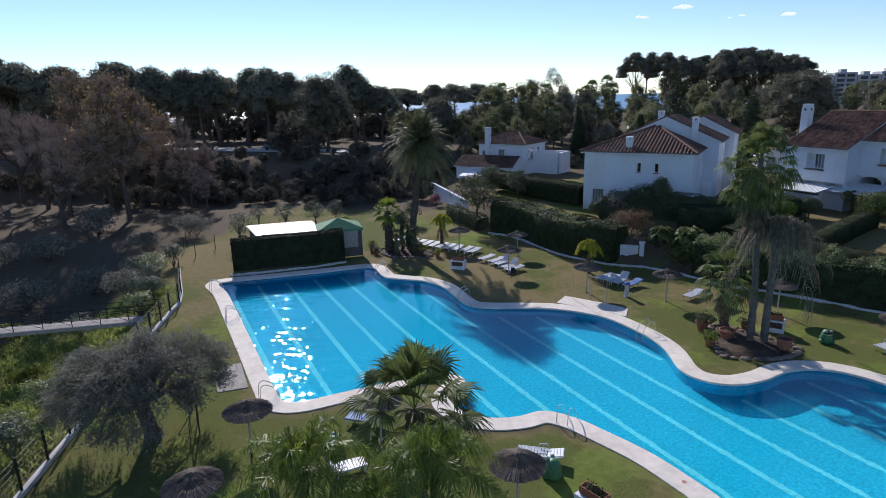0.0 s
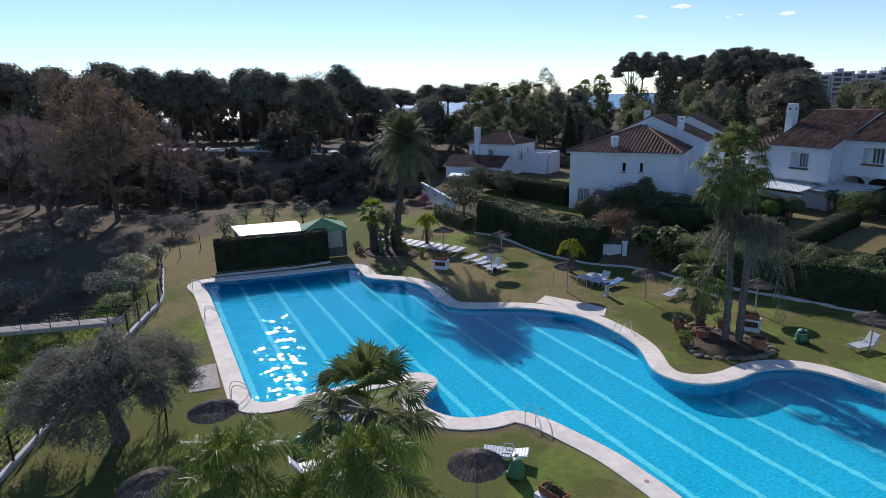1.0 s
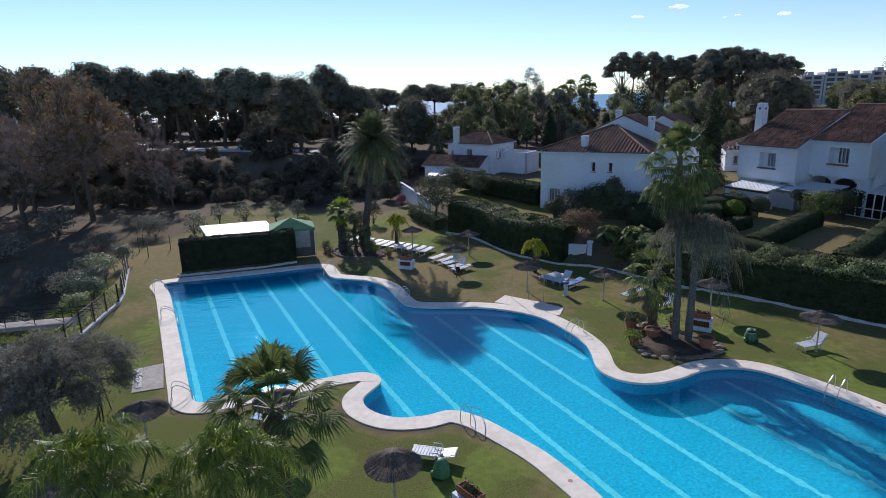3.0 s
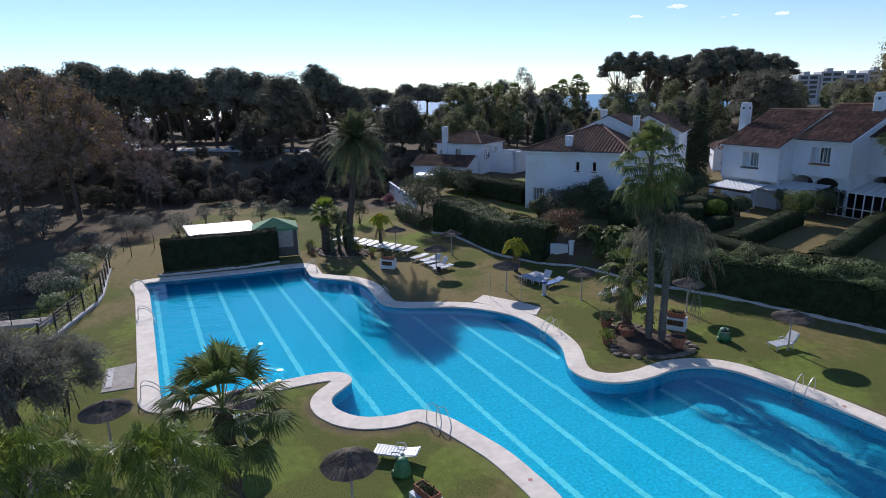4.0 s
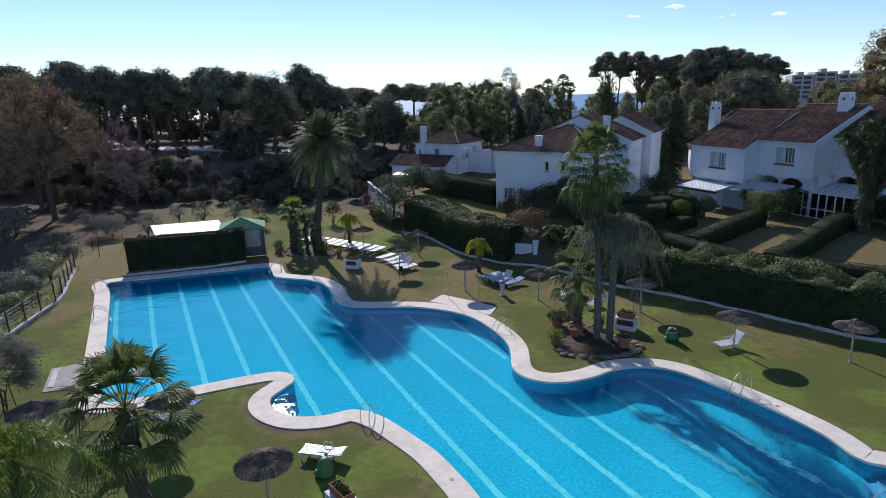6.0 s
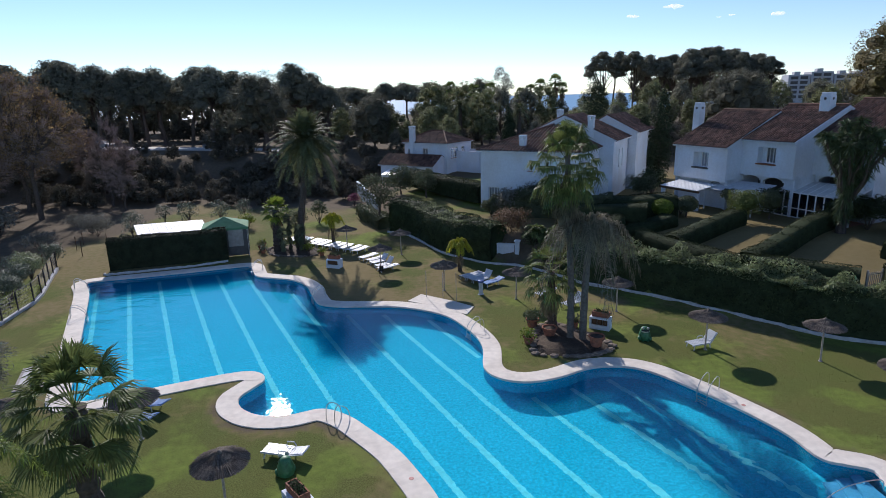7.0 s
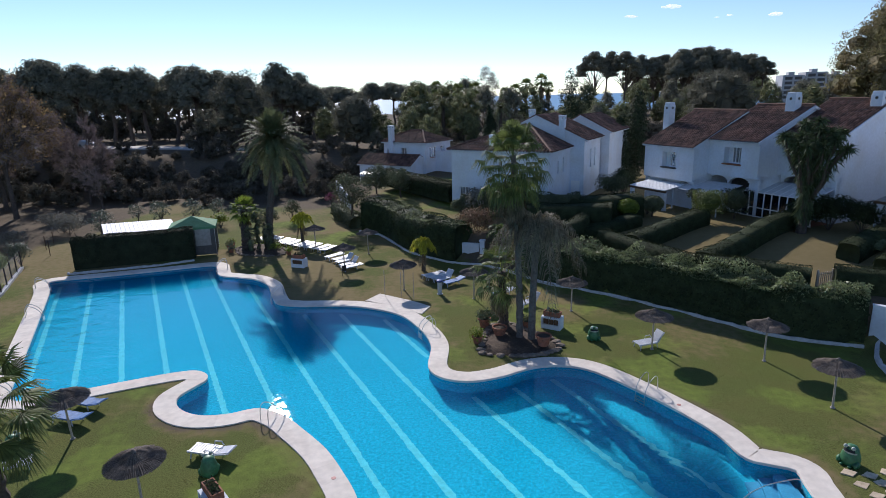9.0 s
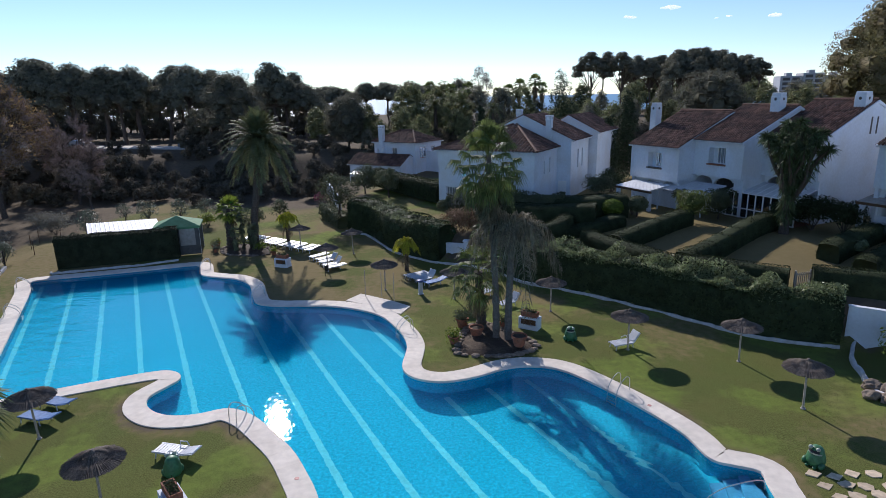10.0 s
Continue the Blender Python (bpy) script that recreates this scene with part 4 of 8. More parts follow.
def middle_house():
    h = thing("villa", "white two-storey villa with hipped brown tiled roof and chimneys", "house")
    B = Block((14.55, 62.7), -29.5, 10.7, 13.0)
    z0, ev, w, dv = 2.4, 8.6, 10.7, 6.8
    wins = [(5.35, 5.8, 6.65, 7.65), (7.05, 7.5, 6.65, 7.65), (0.9, 2.15, 2.95, 4.8)]
    side = [(2.3, 2.75, 6.2, 7.5), (3.9, 4.4, 6.2, 7.7)]
    f = wall(h, B.at(0, 0), B.at(w, 0), z0, ev, wins)
    for a in wins[:2]:
        window(h, f, *a, bars=0)
    window(h, f, *wins[2], bars=3)
    r = wall(h, B.at(w, 0.28), B.at(w, dv), z0, ev, side)
    for a in side:
        window(h, r, *a, bars=1, sill=False)
    wall(h, B.at(0, dv), B.at(0, 0.28), z0, ev)
    o, ap = 0.35, 10.8
    roof_panel(h, B.p(-o, -o, ev), B.p(w + o, -o, ev), [B.p(5.7, dv - 0.05, ap), B.p(6.1, dv - 0.05, ap)], 0.36)
    roof_panel(h, B.p(w + o, -o, ev), B.p(w + o, dv - 0.05, ev), [B.p(6.1, dv - 0.05, ap)], 0.36)
    roof_panel(h, B.p(-o, dv - 0.05, ev), B.p(-o, -o, ev), [B.p(5.7, dv - 0.05, ap)], 0.36)
    ridge_tiles(h, B.p(-o, -o, ev + 0.1), B.p(5.7, dv - 0.1, ap + 0.1))
    ridge_tiles(h, B.p(w + o, -o, ev + 0.1), B.p(6.1, dv - 0.1, ap + 0.1))
    chimney(h, *B.at(4.3, 1.1), 8.6, 10.15, 0.6, -29.5)
    # taller gabled block behind
    G = Block(B.at(1.4, dv), -29.5, 10.8, 6.6)
    g0, gp, pk = 9.3, 11.75, 5.4
    wall(h, G.at(0, 0), G.at(10.8, 0), z0, g0, (), (pk, gp))
    sw = [(2.0, 2.5, 6.2, 8.2), (3.6, 4.1, 6.2, 8.2)]
    gr = wall(h, G.at(10.8, 0.28), G.at(10.8, 6.6), z0, g0, sw)
    for a in sw:
        window(h, gr, *a, bars=1, sill=False)
    wall(h, G.at(10.8, 6.6), G.at(0, 6.6), z0, g0, (), (pk, gp))
    wall(h, G.at(0, 6.6), G.at(0, 0.28), z0, g0)
    roof_panel(h, G.p(10.8 + o, -0.1, g0 - 0.05), G.p(10.8 + o, 6.7, g0 - 0.05), [G.p(pk, -0.1, gp + 0.12), G.p(pk, 6.7, gp + 0.12)])
    roof_panel(h, G.p(-o, 6.7, g0 - 0.05), G.p(-o, -0.1, g0 - 0.05), [G.p(pk, 6.7, gp + 0.12), G.p(pk, -0.1, gp + 0.12)])
    chimney(h, *G.at(4.7, 0.6), 10.8, 12.5, 0.55, -29.5)
    chimney(h, *G.at(8.3, 0.1), 9.5, 11.85, 0.6, -29.5)
    k = Build()
    door = Frame(G.at(0, 0), G.at(10.8, 0))
    door.box(k, 9.5, 10.4, 0.004, 0.08, 3.2, 5.0)
    part("utility_door", k, M_FRAME, h, "small white louvred door")
    # second gabled wing further back
    W = Block(B.at(6.5, 13.8), -29.5, 6.6, 9.0)
    wall(h, W.at(0, 0), W.at(6.6, 0), z0, 9.75, (), (3.1, 11.5))
    wall(h, W.at(6.6, 0.28), W.at(6.6, 9), z0, 9.75)
    roof_panel(h, W.p(6.9, -0.1, 9.65), W.p(6.9, 9, 9.65), [W.p(3.1, -0.1, 11.6), W.p(3.1, 9, 11.6)])
    roof_panel(h, W.p(-0.3, 9, 9.65), W.p(-0.3, -0.1, 9.65), [W.p(3.1, 9, 11.6), W.p(3.1, -0.1, 11.6)])
    return h


def far_house():
    h = thing("villa", "small white villa with low hipped tiled roof and terrace", "house")
    B = Block((4.9, 90.0), -35.0, 7.7, 6.5)
    z0, ev = 2.8, 7.55
    fw = [(3.3, 4.3, 5.4, 6.8), (0.6, 1.3, 5.6, 6.6)]
    f = wall(h, B.at(0, 0), B.at(7.7, 0), z0, ev, fw)
    for a in fw:
        window(h, f, *a)
    rw = [(0.8, 2.6, 5.4, 6.9), (3.6, 4.6, 5.4, 6.9)]
    r = wall(h, B.at(7.7, 0.28), B.at(7.7, 6.5), z0, ev, rw)
    for a in rw:
        window(h, r, *a, bars=2)
    wall(h, B.at(0, 6.5), B.at(0, 0.28), z0, ev)
    wall(h, B.at(7.7, 6.5), B.at(0, 6.5), z0, ev)
    o = 0.3
    a, c = B.p(2.8, 3.2, 9.05), B.p(5.0, 3.2, 9.05)
    e = [B.p(-o, -o, ev), B.p(7.7 + o, -o, ev), B.p(7.7 + o, 6.5 + o, ev), B.p(-o, 6.5 + o, ev)]
    roof_panel(h, e[0], e[1], [a, c], 0.3)
    roof_panel(h, e[1], e[2], [c], 0.3)
    roof_panel(h, e[2], e[3], [c, a], 0.3)
    roof_panel(h, e[3], e[0], [a], 0.3)
    for p, q in ((e[0], a), (e[1], c), (a, c)):
        ridge_tiles(h, (p[0], p[1], p[2] + 0.1), (q[0], q[1], q[2] + 0.1))
    chimney(h, *B.at(1.7, -0.2), 6.0, 10.0, 0.7, -35)
    # low front wing with its own slope and gable
    L = Block((1.4, 87.6), -30.0, 9.0, 4.5)
    wall(h, L.at(0, 0), L.at(9, 0), z0, 4.6)
    wall(h, L.at(9, 0.28), L.at(9, 4.5), z0, 4.6, (), (2.2, 5.9))
    wall(h, L.at(0, 4.5), L.at(0, 0.28), z0, 4.6)
    roof_panel(h, L.p(-0.3, -0.3, 4.55), L.p(9.1, -0.3, 4.55), [L.p(-0.3, 2.4, 5.95), L.p(9.1, 2.4, 5.95)], 0.3)
    roof_panel(h, L.p(9.1, 5, 4.55), L.p(-0.3, 5, 4.55), [L.p(9.1, 2.4, 5.95), L.p(-0.3, 2.4, 5.95)], 0.3)
    # flat-roofed wing with a parapet
    T = Block(B.at(7.7, 2.5), -35.0, 4.2, 4.0)
    b = Build()
    for p0, p1 in ((T.at(0, 0), T.at(4.2, 0)), (T.at(4.2, 0), T.at(4.2, 4)), (T.at(4.2, 4), T.at(0, 4))):
        wall(h, p0, p1, z0, 6.3)
    b.add([T.p(0, 0, 5.5), T.p(4.2, 0, 5.5), T.p(4.2, 4, 5.5), T.p(0, 4, 5.5)], [(0, 1, 2, 3)])
    part("terrace", b, M_TERRA, h)
    # sloping white awning on posts
    A = Block((1.7, 84.6), -30.0, 3.2, 2.2)
    b = Build()
    b.add([A.p(0, 0, 3.5), A.p(3.2, 0, 3.5), A.p(3.2, 2.2, 4.1), A.p(0, 2.2, 4.1), A.p(0, 0, 3.44), A.p(3.2, 0, 3.44), A.p(3.2, 2.2, 4.04), A.p(0, 2.2, 4.04)], [(0, 1, 2, 3), (7, 6, 5, 4), (0, 4, 5, 1), (1, 5, 6, 2), (2, 6, 7, 3), (3, 7, 4, 0)])
    part("awning", b, M_SHEET, h, "white sheet awning")
    for u in (0.1, 3.1):
        b = Build()
        b.tube([A.p(u, 0.1, 1.2), A.p(u, 0.1, 3.5)], 0.06, 6)
        part("post", b, M_FRAME, h)
    return h


middle_house()
far_house()


def conservatory():
    """Glazed porch with sloping glass roof in front of the end houses."""
    h = thing("conservatory", "white framed glass conservatory with sloping glazed roof", "conservatory")
    C = Block((40.3, 52.3), -65.2, 6.4, 2.6)
    z0, z1, zr = TERRACE, 5.4, 6.1
    fr = Frame(C.at(0, 0), C.at(6.4, 0))
    bays = 9
    for i in range(bays + 1):
        b = Build()
        u = 6.4 * i / bays
        fr.box(b, u - 0.05, u + 0.05, -0.1, 0, z0 - 0.3, z1)
        part("mullion", b, M_FRAME, h)
        b = Build()
        b.tube([C.p(u, 0, z1), C.p(u, 2.6, zr)], 0.05, 4)
        part("rafter", b, M_FRAME, h)
    for zz in (z0 + 0.02, z0 + 0.8, z1 - 0.05):
        b = Build()
        fr.box(b, 0, 6.4, -0.08, -0.015, zz, zz + 0.08)
        part("rail", b, M_FRAME, h)
    for i in range(bays):
        b = Build()
        fr.box(b, 6.4 * i / bays + 0.05, 6.4 * (i + 1) / bays - 0.05, -0.06, -0.05, z0 + 0.1, z1 - 0.05)
        part("pane", b, M_PANE, h)
        b = Build()
        a, c = 6.4 * i / bays + 0.05, 6.4 * (i + 1) / bays - 0.05
        b.add([C.p(a, 0, z1 + 0.03), C.p(c, 0, z1 + 0.03), C.p(c, 2.6, zr + 0.03), C.p(a, 2.6, zr + 0.03)], [(0, 1, 2, 3)])
        # opaque pale panes carry the reflected sky in their colour
        part("roof_pane", b, M_PANEL, h)
    b = Build()
    b.add([C.p(0, 0, z0 + 0.02), C.p(6.4, 0, z0 + 0.02), C.p(6.4, 2.6, z0 + 0.02), C.p(0, 2.6, z0 + 0.02)], [(0, 1, 2, 3)])
    part("floor", b, M_TERRA, h)


def pergola(c, w, d, z, label, slat=M_SHEET, gap=0.08):
    """White slatted porch roof on square posts."""
    h = thing("pergola", label, "pergola")
    P = Block(c, -65.2, w, d)
    n = int(w / 0.28)
    for i in range(n):
        b = Build()
        a = w * i / n
        b.add([P.p(a, 0, z), P.p(a + 0.28 - gap, 0, z), P.p(a + 0.28 - gap, d, z + 0.35), P.p(a, d, z + 0.35), P.p(a, 0, z - 0.05), P.p(a + 0.28 - gap, 0, z - 0.05), P.p(a + 0.28 - gap, d, z + 0.3), P.p(a, d, z + 0.3)], [(0, 1, 2, 3), (7, 6, 5, 4), (0, 4, 5, 1), (1, 5, 6, 2), (2, 6, 7, 3), (3, 7, 4, 0)])
        part("slat", b, slat, h)
    fr = Frame(P.at(0, 0), P.at(w, 0))
    b = Build()
    fr.box(b, -0.1, w + 0.1, -0.15, 0.03, z - 0.25, z - 0.06)
    part("beam", b, M_SHUTTER, h)
    for u in (0.1, w - 0.3):
        b = Build()
        fr.box(b, u, u + 0.3, -0.32, -0.02, TERRACE - 0.9, z - 0.25)
        part("post", b, M_WHITE, h)


conservatory()
pergola((32.2, 58.6), 4.6, 2.6, 5.15, "white slatted porch roof with dark beam on white posts")
pergola((46.0, 43.8), 4.5, 1.9, 5.85, "grey porch roof on white posts beside a garden", M_CONCRETE, 0.012)

# flat pale canopy between the porch and the conservatory
canopy = thing("flat_canopy", "taut grey-blue canvas canopy beside a conservatory", "canopy")
P = Block((35.3, 55.9), -65.2, 5.4, 2.9)
b = Build()
b.add([P.p(u, v, z + 0.22 * v) for z in (5.15, 5.2) for u, v in ((0, 0), (5.4, 0), (5.4, 2.9), (0, 2.9))], [(3, 2, 1, 0), (4, 5, 6, 7), (0, 1, 5, 4), (1, 2, 6, 5), (2, 3, 7, 6), (3, 0, 4, 7)])
part("sheet", b, M_PANEL, canopy, "taut grey-blue canvas sheet")
for u in (0.15, 5.2):
    b = Build()
    b.tube([P.p(u, 0.1, 2.6), P.p(u, 0.1, 5.16)], 0.07, 8)
    part("post", b, M_WHITE, canopy)


# ---- vegetation tools ----
def mesh_np(name, V, F, mat, smooth=False):
    """A mesh from arrays of vertices and of quads."""
    me = bpy.data.meshes.new(name)
    V, F = np.asarray(V, np.float32), np.asarray(F, np.int32)
    me.vertices.add(len(V))
    me.vertices.foreach_set("co", V.ravel())
    me.loops.add(F.size)
    me.loops.foreach_set("vertex_index", F.ravel())
    me.polygons.add(len(F))
    me.polygons.foreach_set("loop_start", np.arange(0, F.size, F.shape[1], dtype=np.int32))
    me.materials.append(mat)
    me.update(calc_edges=True)
    return me


def unit(a):
    return a / (np.linalg.norm(a, axis=-1, keepdims=True) + 1e-9)


def leaves_at(P, N, size, rng, aspect=0.45, jitter=0.35):
    """One pointed leaf quad at each place P, facing about N."""
    n = len(P)
    T = unit(np.cross(N, rng.normal(size=(n, 3))))
    W = np.cross(N, T)
    s = (size * (1 + jitter * rng.uniform(-1, 1, n)))[:, None]
    V = np.stack([P - T * s * 0.5, P + W * s * aspect * 0.5 + N * s * 0.06, P + T * s * 0.5, P - W * s * aspect * 0.5 + N * s * 0.06], 1)
    return V.reshape(-1, 3), np.arange(4 * n).reshape(n, 4)


def cloud(centres, radii, n, size, seed, aspect=0.5, fill=0.55, up=0.25):
    """Leaves in clumps: dense outer shells of uneven ellipsoids."""
    rng = np.random.default_rng(seed)
    C, R = np.array(centres, float), np.array(radii, float)
    if R.ndim == 1:
        R = np.repeat(R[:, None], 3, 1)
    w = R.prod(1) ** 0.67
    k = rng.choice(len(C), n, p=w / w.sum())
    D = unit(rng.normal(size=(n, 3)))
    D[:, 2] = np.where(D[:, 2] < -0.55, -D[:, 2], D[:, 2])
    rad = rng.uniform(fill, 1.0, n) ** 0.6
    bumpy = 1 + 0.18 * np.sin(D[:, 0] * 5 + k * 1.7) * np.sin(D[:, 1] * 4 + k) * np.cos(D[:, 2] * 5 + k * 0.6)
    P = C[k] + D * R[k] * (rad * bumpy)[:, None]
    N = unit(D * 0.9 + rng.normal(size=(n, 3)) * 0.4 + np.array((0, 0, up)))
    return leaves_at(P, N, size, rng, aspect)


def cube_ball(k=2):
    """Vertices and quads of a unit ball made from a divided cube."""
    index, v, f = {}, [], []

    def corner(p):
        if p not in index:
            index[p] = len(v)
            q = np.array(p, float) - k / 2
            v.append(q / np.linalg.norm(q))
        return index[p]
    for axis in range(3):
        for side in (0, k):
            for i in range(k):
                for j in range(k):
                    q = []
                    for a, c in ((i, j), (i + 1, j), (i + 1, j + 1), (i, j + 1)):
                        p = [a, c]
                        p.insert(axis, side)
                        q.append(corner(tuple(p)))
                    f.append(q if side else q[::-1])
    return np.array(v), np.array(f)


BALL = cube_ball()


def dense_cloud(centres, radii, n, size, seed, aspect=0.5, fill=0.55, up=0.25, core=0.58):
    """Leaf clumps round uneven inner masses of foliage."""
    V, F = cloud(centres, radii, n, size, seed, aspect, fill, up)
    rng = np.random.default_rng(seed + 5)
    bv, bf = BALL
    vs, fs, k = [V], [F], len(V)
    for c, r in zip(centres, radii):
        vs.append(np.array(c) + bv * np.array(r) * core * rng.uniform(0.82, 1.12, (len(bv), 1)))
        fs.append(bf + k)
        k += len(bv)
    return np.concatenate(vs), np.concatenate(fs)


def limb_path(a, b, rng, sag=0.0, n=5, wander=0.05):
    a, b = np.array(a, float), np.array(b, float)
    L = np.linalg.norm(b - a)
    out = []
    for i in range(n + 1):
        t = i / n
        p = a + (b - a) * t
        p[2] += sag * L * math.sin(math.pi * t)
        if 0 < i < n:
            p += rng.normal(size=3) * wander * L
        out.append(tuple(p))
    return out


def crown_part(parent, V, F, mat, label=""):
    ob = new("crown", mesh_np("crown", V, F, mat))
    ob.parent = parent
    return tagged(ob, label)


def stone_pine(seed, h, width, mat=None, n=3600, size=0.62, flat=0.42, base=0.55, label="dark green stone pine with flat-topped crown", m=13, puff=1.0, clump=1.0, slim=1.0, every=2):
    """A bare leaning trunk that forks under a wide crown of needle clumps."""
    rng = np.random.default_rng(seed)
    t = thing("pine_tree", label, "tree", group="stone pines")
    lean = rng.uniform(-0.08, 0.08, 2) * h
    fork = (lean[0] * 0.6, lean[1] * 0.6, h * base)
    b = Build()
    r = (0.018 * h + 0.06) * slim
    b.tube(limb_path((0, 0, -0.4), fork, rng, n=5, wander=0.012), [r * 1.3, r, r * 0.92, r * 0.85, r * 0.78, r * 0.7], 7)
    cs, rs = [], []
    for i in range(m):
        a = 2.4 * i + rng.uniform(-0.4, 0.4)
        q = math.sqrt((i + 0.4) / m)
        rad = width * 0.5 * q * 0.78
        c = (lean[0] + rad * math.cos(a), lean[1] + rad * math.sin(a), h * (1 - flat * (0.45 + 0.5 * q * q) + rng.uniform(-0.04, 0.03)))
        s = width * rng.uniform(0.15, 0.24) * (0.75 + 0.25 * 13 / m) * clump
        cs.append(c)
        rs.append((s, s, s * rng.uniform(0.5, 0.75) * puff))
        if i % every == 0:
            b.tube(limb_path(fork, (c[0], c[1], c[2] - 0.1 * s), rng, 0.05, 4, 0.03), [r * 0.55, r * 0.42, r * 0.3, r * 0.2, r * 0.1], 5)
    part("trunk", b, M_BARK, t, smooth=True)
    crown_part(t, *dense_cloud(cs, rs, n, size, seed + 1, 0.5, 0.42), mat or M_PINE)
    return t


def leafy_tree(seed, h, width, mat, n=3000, size=0.5, trunk=0.3, label="dark evergreen tree", name="tree", clumps=18, group="", aspect=0.5, bark=None, tall=1.0, small=1.0):
    """A trunk with forked limbs and a rounded uneven crown in clumps."""
    rng = np.random.default_rng(seed)
    t = thing(name, label, "tree", group=group)
    b = Build()
    r = 0.02 * h + 0.04
    top = (rng.uniform(-0.05, 0.05) * h, rng.uniform(-0.05, 0.05) * h, h * trunk)
    b.tube(limb_path((0, 0, -0.3), top, rng, n=4, wander=0.02), [r * 1.4, r * 1.1, r, r * 0.9, r * 0.8], 7)
    cs, rs = [], []
    for i in range(clumps):
        a, z = 2.4 * i + rng.uniform(-0.3, 0.3), (i + 0.5) / clumps
        ring = math.sin(math.pi * (0.12 + 0.8 * z)) ** 0.7
        rad = width * 0.5 * ring * rng.uniform(0.35, 0.8)
        c = (rad * math.cos(a), rad * math.sin(a), h * (trunk + (1 - trunk) * (0.08 + 0.86 * z)))
        s = width * rng.uniform(0.15, 0.25) * small
        cs.append(c)
        rs.append((s, s, s * rng.uniform(0.65, 1.0) * tall))
        if i % 2 == 0:
            b.tube(limb_path(top, c, rng, 0.04, 4, 0.03), [r * 0.6, r * 0.45, r * 0.3, r * 0.2, r * 0.08], 5)
    if name == "thicket":
        part("stem_frame", b, M_BARK, t, smooth=True, kind="stuff")
    else:
        part("trunk", b, bark or M_BARK, t, smooth=True)
    if name in ("young_tree", "eucalyptus_tree", "garden_tree"):
        crown_part(t, *cloud(cs, rs, n, size, seed + 1, aspect, 0.25), mat)
    else:
        crown_part(t, *dense_cloud(cs, rs, n, size, seed + 1, aspect, 0.4, core=0.5), mat)
    return t


def cypress(seed, h, width, mat=None):
    rng = np.random.default_rng(seed)
    t = thing("cypress_tree", "tall narrow dark green cypress", "tree", group="cypresses")
    b = Build()
    b.tube([(0, 0, -0.3), (0, 0, h * 0.5)], [0.16, 0.08], 6)
    part("trunk", b, M_BARK, t)
    n = 26
    cs = [(rng.uniform(-0.12, 0.12) * width, rng.uniform(-0.12, 0.12) * width, h * (0.06 + 0.9 * i / n)) for i in range(n)]
    rs = []
    for i in range(n):
        z = i / n
        w = width * 0.5 * (math.sin(math.pi * (0.22 + 0.74 * z)) ** 0.8) * rng.uniform(0.85, 1.1) + 0.08
        rs.append((w, w, h / n * 1.8))
    crown_part(t, *cloud(cs, rs, 9000, 0.25, seed, 0.45, 0.5, 0.6), mat or M_CYPRESS)
    return t


def winter_tree(seed, h, width, leaf=0, label="bare winter tree with a haze of fine brown twigs", name="bare_tree"):
    """Trunk, limbs and many fine twigs; a few leaves left."""
    rng = np.random.default_rng(seed)
    t = thing(name, label, "tree", group="bare trees in the ravine")
    b = Build()
    tips = []

    def grow(p, d, L, r, level):
        q = p + d * L
        mid = (p + q) / 2 + rng.normal(size=3) * L * 0.06
        b.tube([tuple(p), tuple(mid), tuple(q)], [r, r * 0.8, r * 0.6], 6 if level < 2 else 4, level < 2)
        if level >= 4:
            tips.append((q, d))
            return
        k = int(rng.integers(3, 5)) if level else 5
        for i in range(k):
            side = unit(np.cross(d, rng.normal(size=3)))
            spread = rng.uniform(0.35, 0.75) + (0.15 if level == 0 else 0)
            e = unit(d * (1 - spread * 0.5) + side * spread + np.array((0, 0, 0.10)))
            start = p + (q - p) * (rng.uniform(0.55, 1.0) if i else 1.0)
            grow(start, e, L * rng.uniform(0.62, 0.82), r * 0.58, level + 1)
    grow(np.array((0, 0, -0.3)), np.array((rng.uniform(-0.1, 0.1), rng.uniform(-0.1, 0.1), 1.0)), h * 0.28, 0.018 * h + 0.06, 0)
    # bring the grown frame to the wanted height and breadth
    tall = h * 0.96 / max(q[2] for q, _ in tips)
    broad = width * 0.5 / float(np.percentile([math.hypot(q[0], q[1]) for q, _ in tips], 92))
    b.v = [(x * broad, y * broad, z * tall) for x, y, z in b.v]
    tips = [(q * np.array((broad, broad, tall)), d) for q, d in tips]
    tagged(part("branch_frame", b, M_BARK, t), kind="stuff")
    # fine twigs as slender blades round the tips
    P = np.array([q for q, _ in tips])
    D = np.array([d for _, d in tips])
    count = 8200
    k = rng.integers(0, len(P), count)
    dirs = unit(D[k] + rng.normal(size=(count, 3)) * 0.65)
    L = rng.uniform(0.5, 1.5, count)[:, None] * h / 15
    W = unit(np.cross(dirs, rng.normal(size=(count, 3)))) * 0.014 * h / 15
    A = P[k] - dirs * L * 0.35 + rng.normal(size=(count, 3)) * 0.15
    V = np.stack([A - W, A + W, A + dirs * L + W * 0.3, A + dirs * L - W * 0.3], 1).reshape(-1, 3)
    ob = new("twig_mass", mesh_np("twig_mass", V, np.arange(len(V)).reshape(-1, 4), M_TWIG))
    ob.parent = t
    tagged(ob, kind="stuff")
    if leaf:
        sel = rng.integers(0, len(P), leaf)
        Q = P[sel] + rng.normal(size=(leaf, 3)) * 0.55
        V, F = leaves_at(Q, unit(rng.normal(size=(leaf, 3))), 0.26, rng, 0.7)
        crown_part(t, V, F, M_AUTUMN, "sparse yellow-brown leaves")
    return t


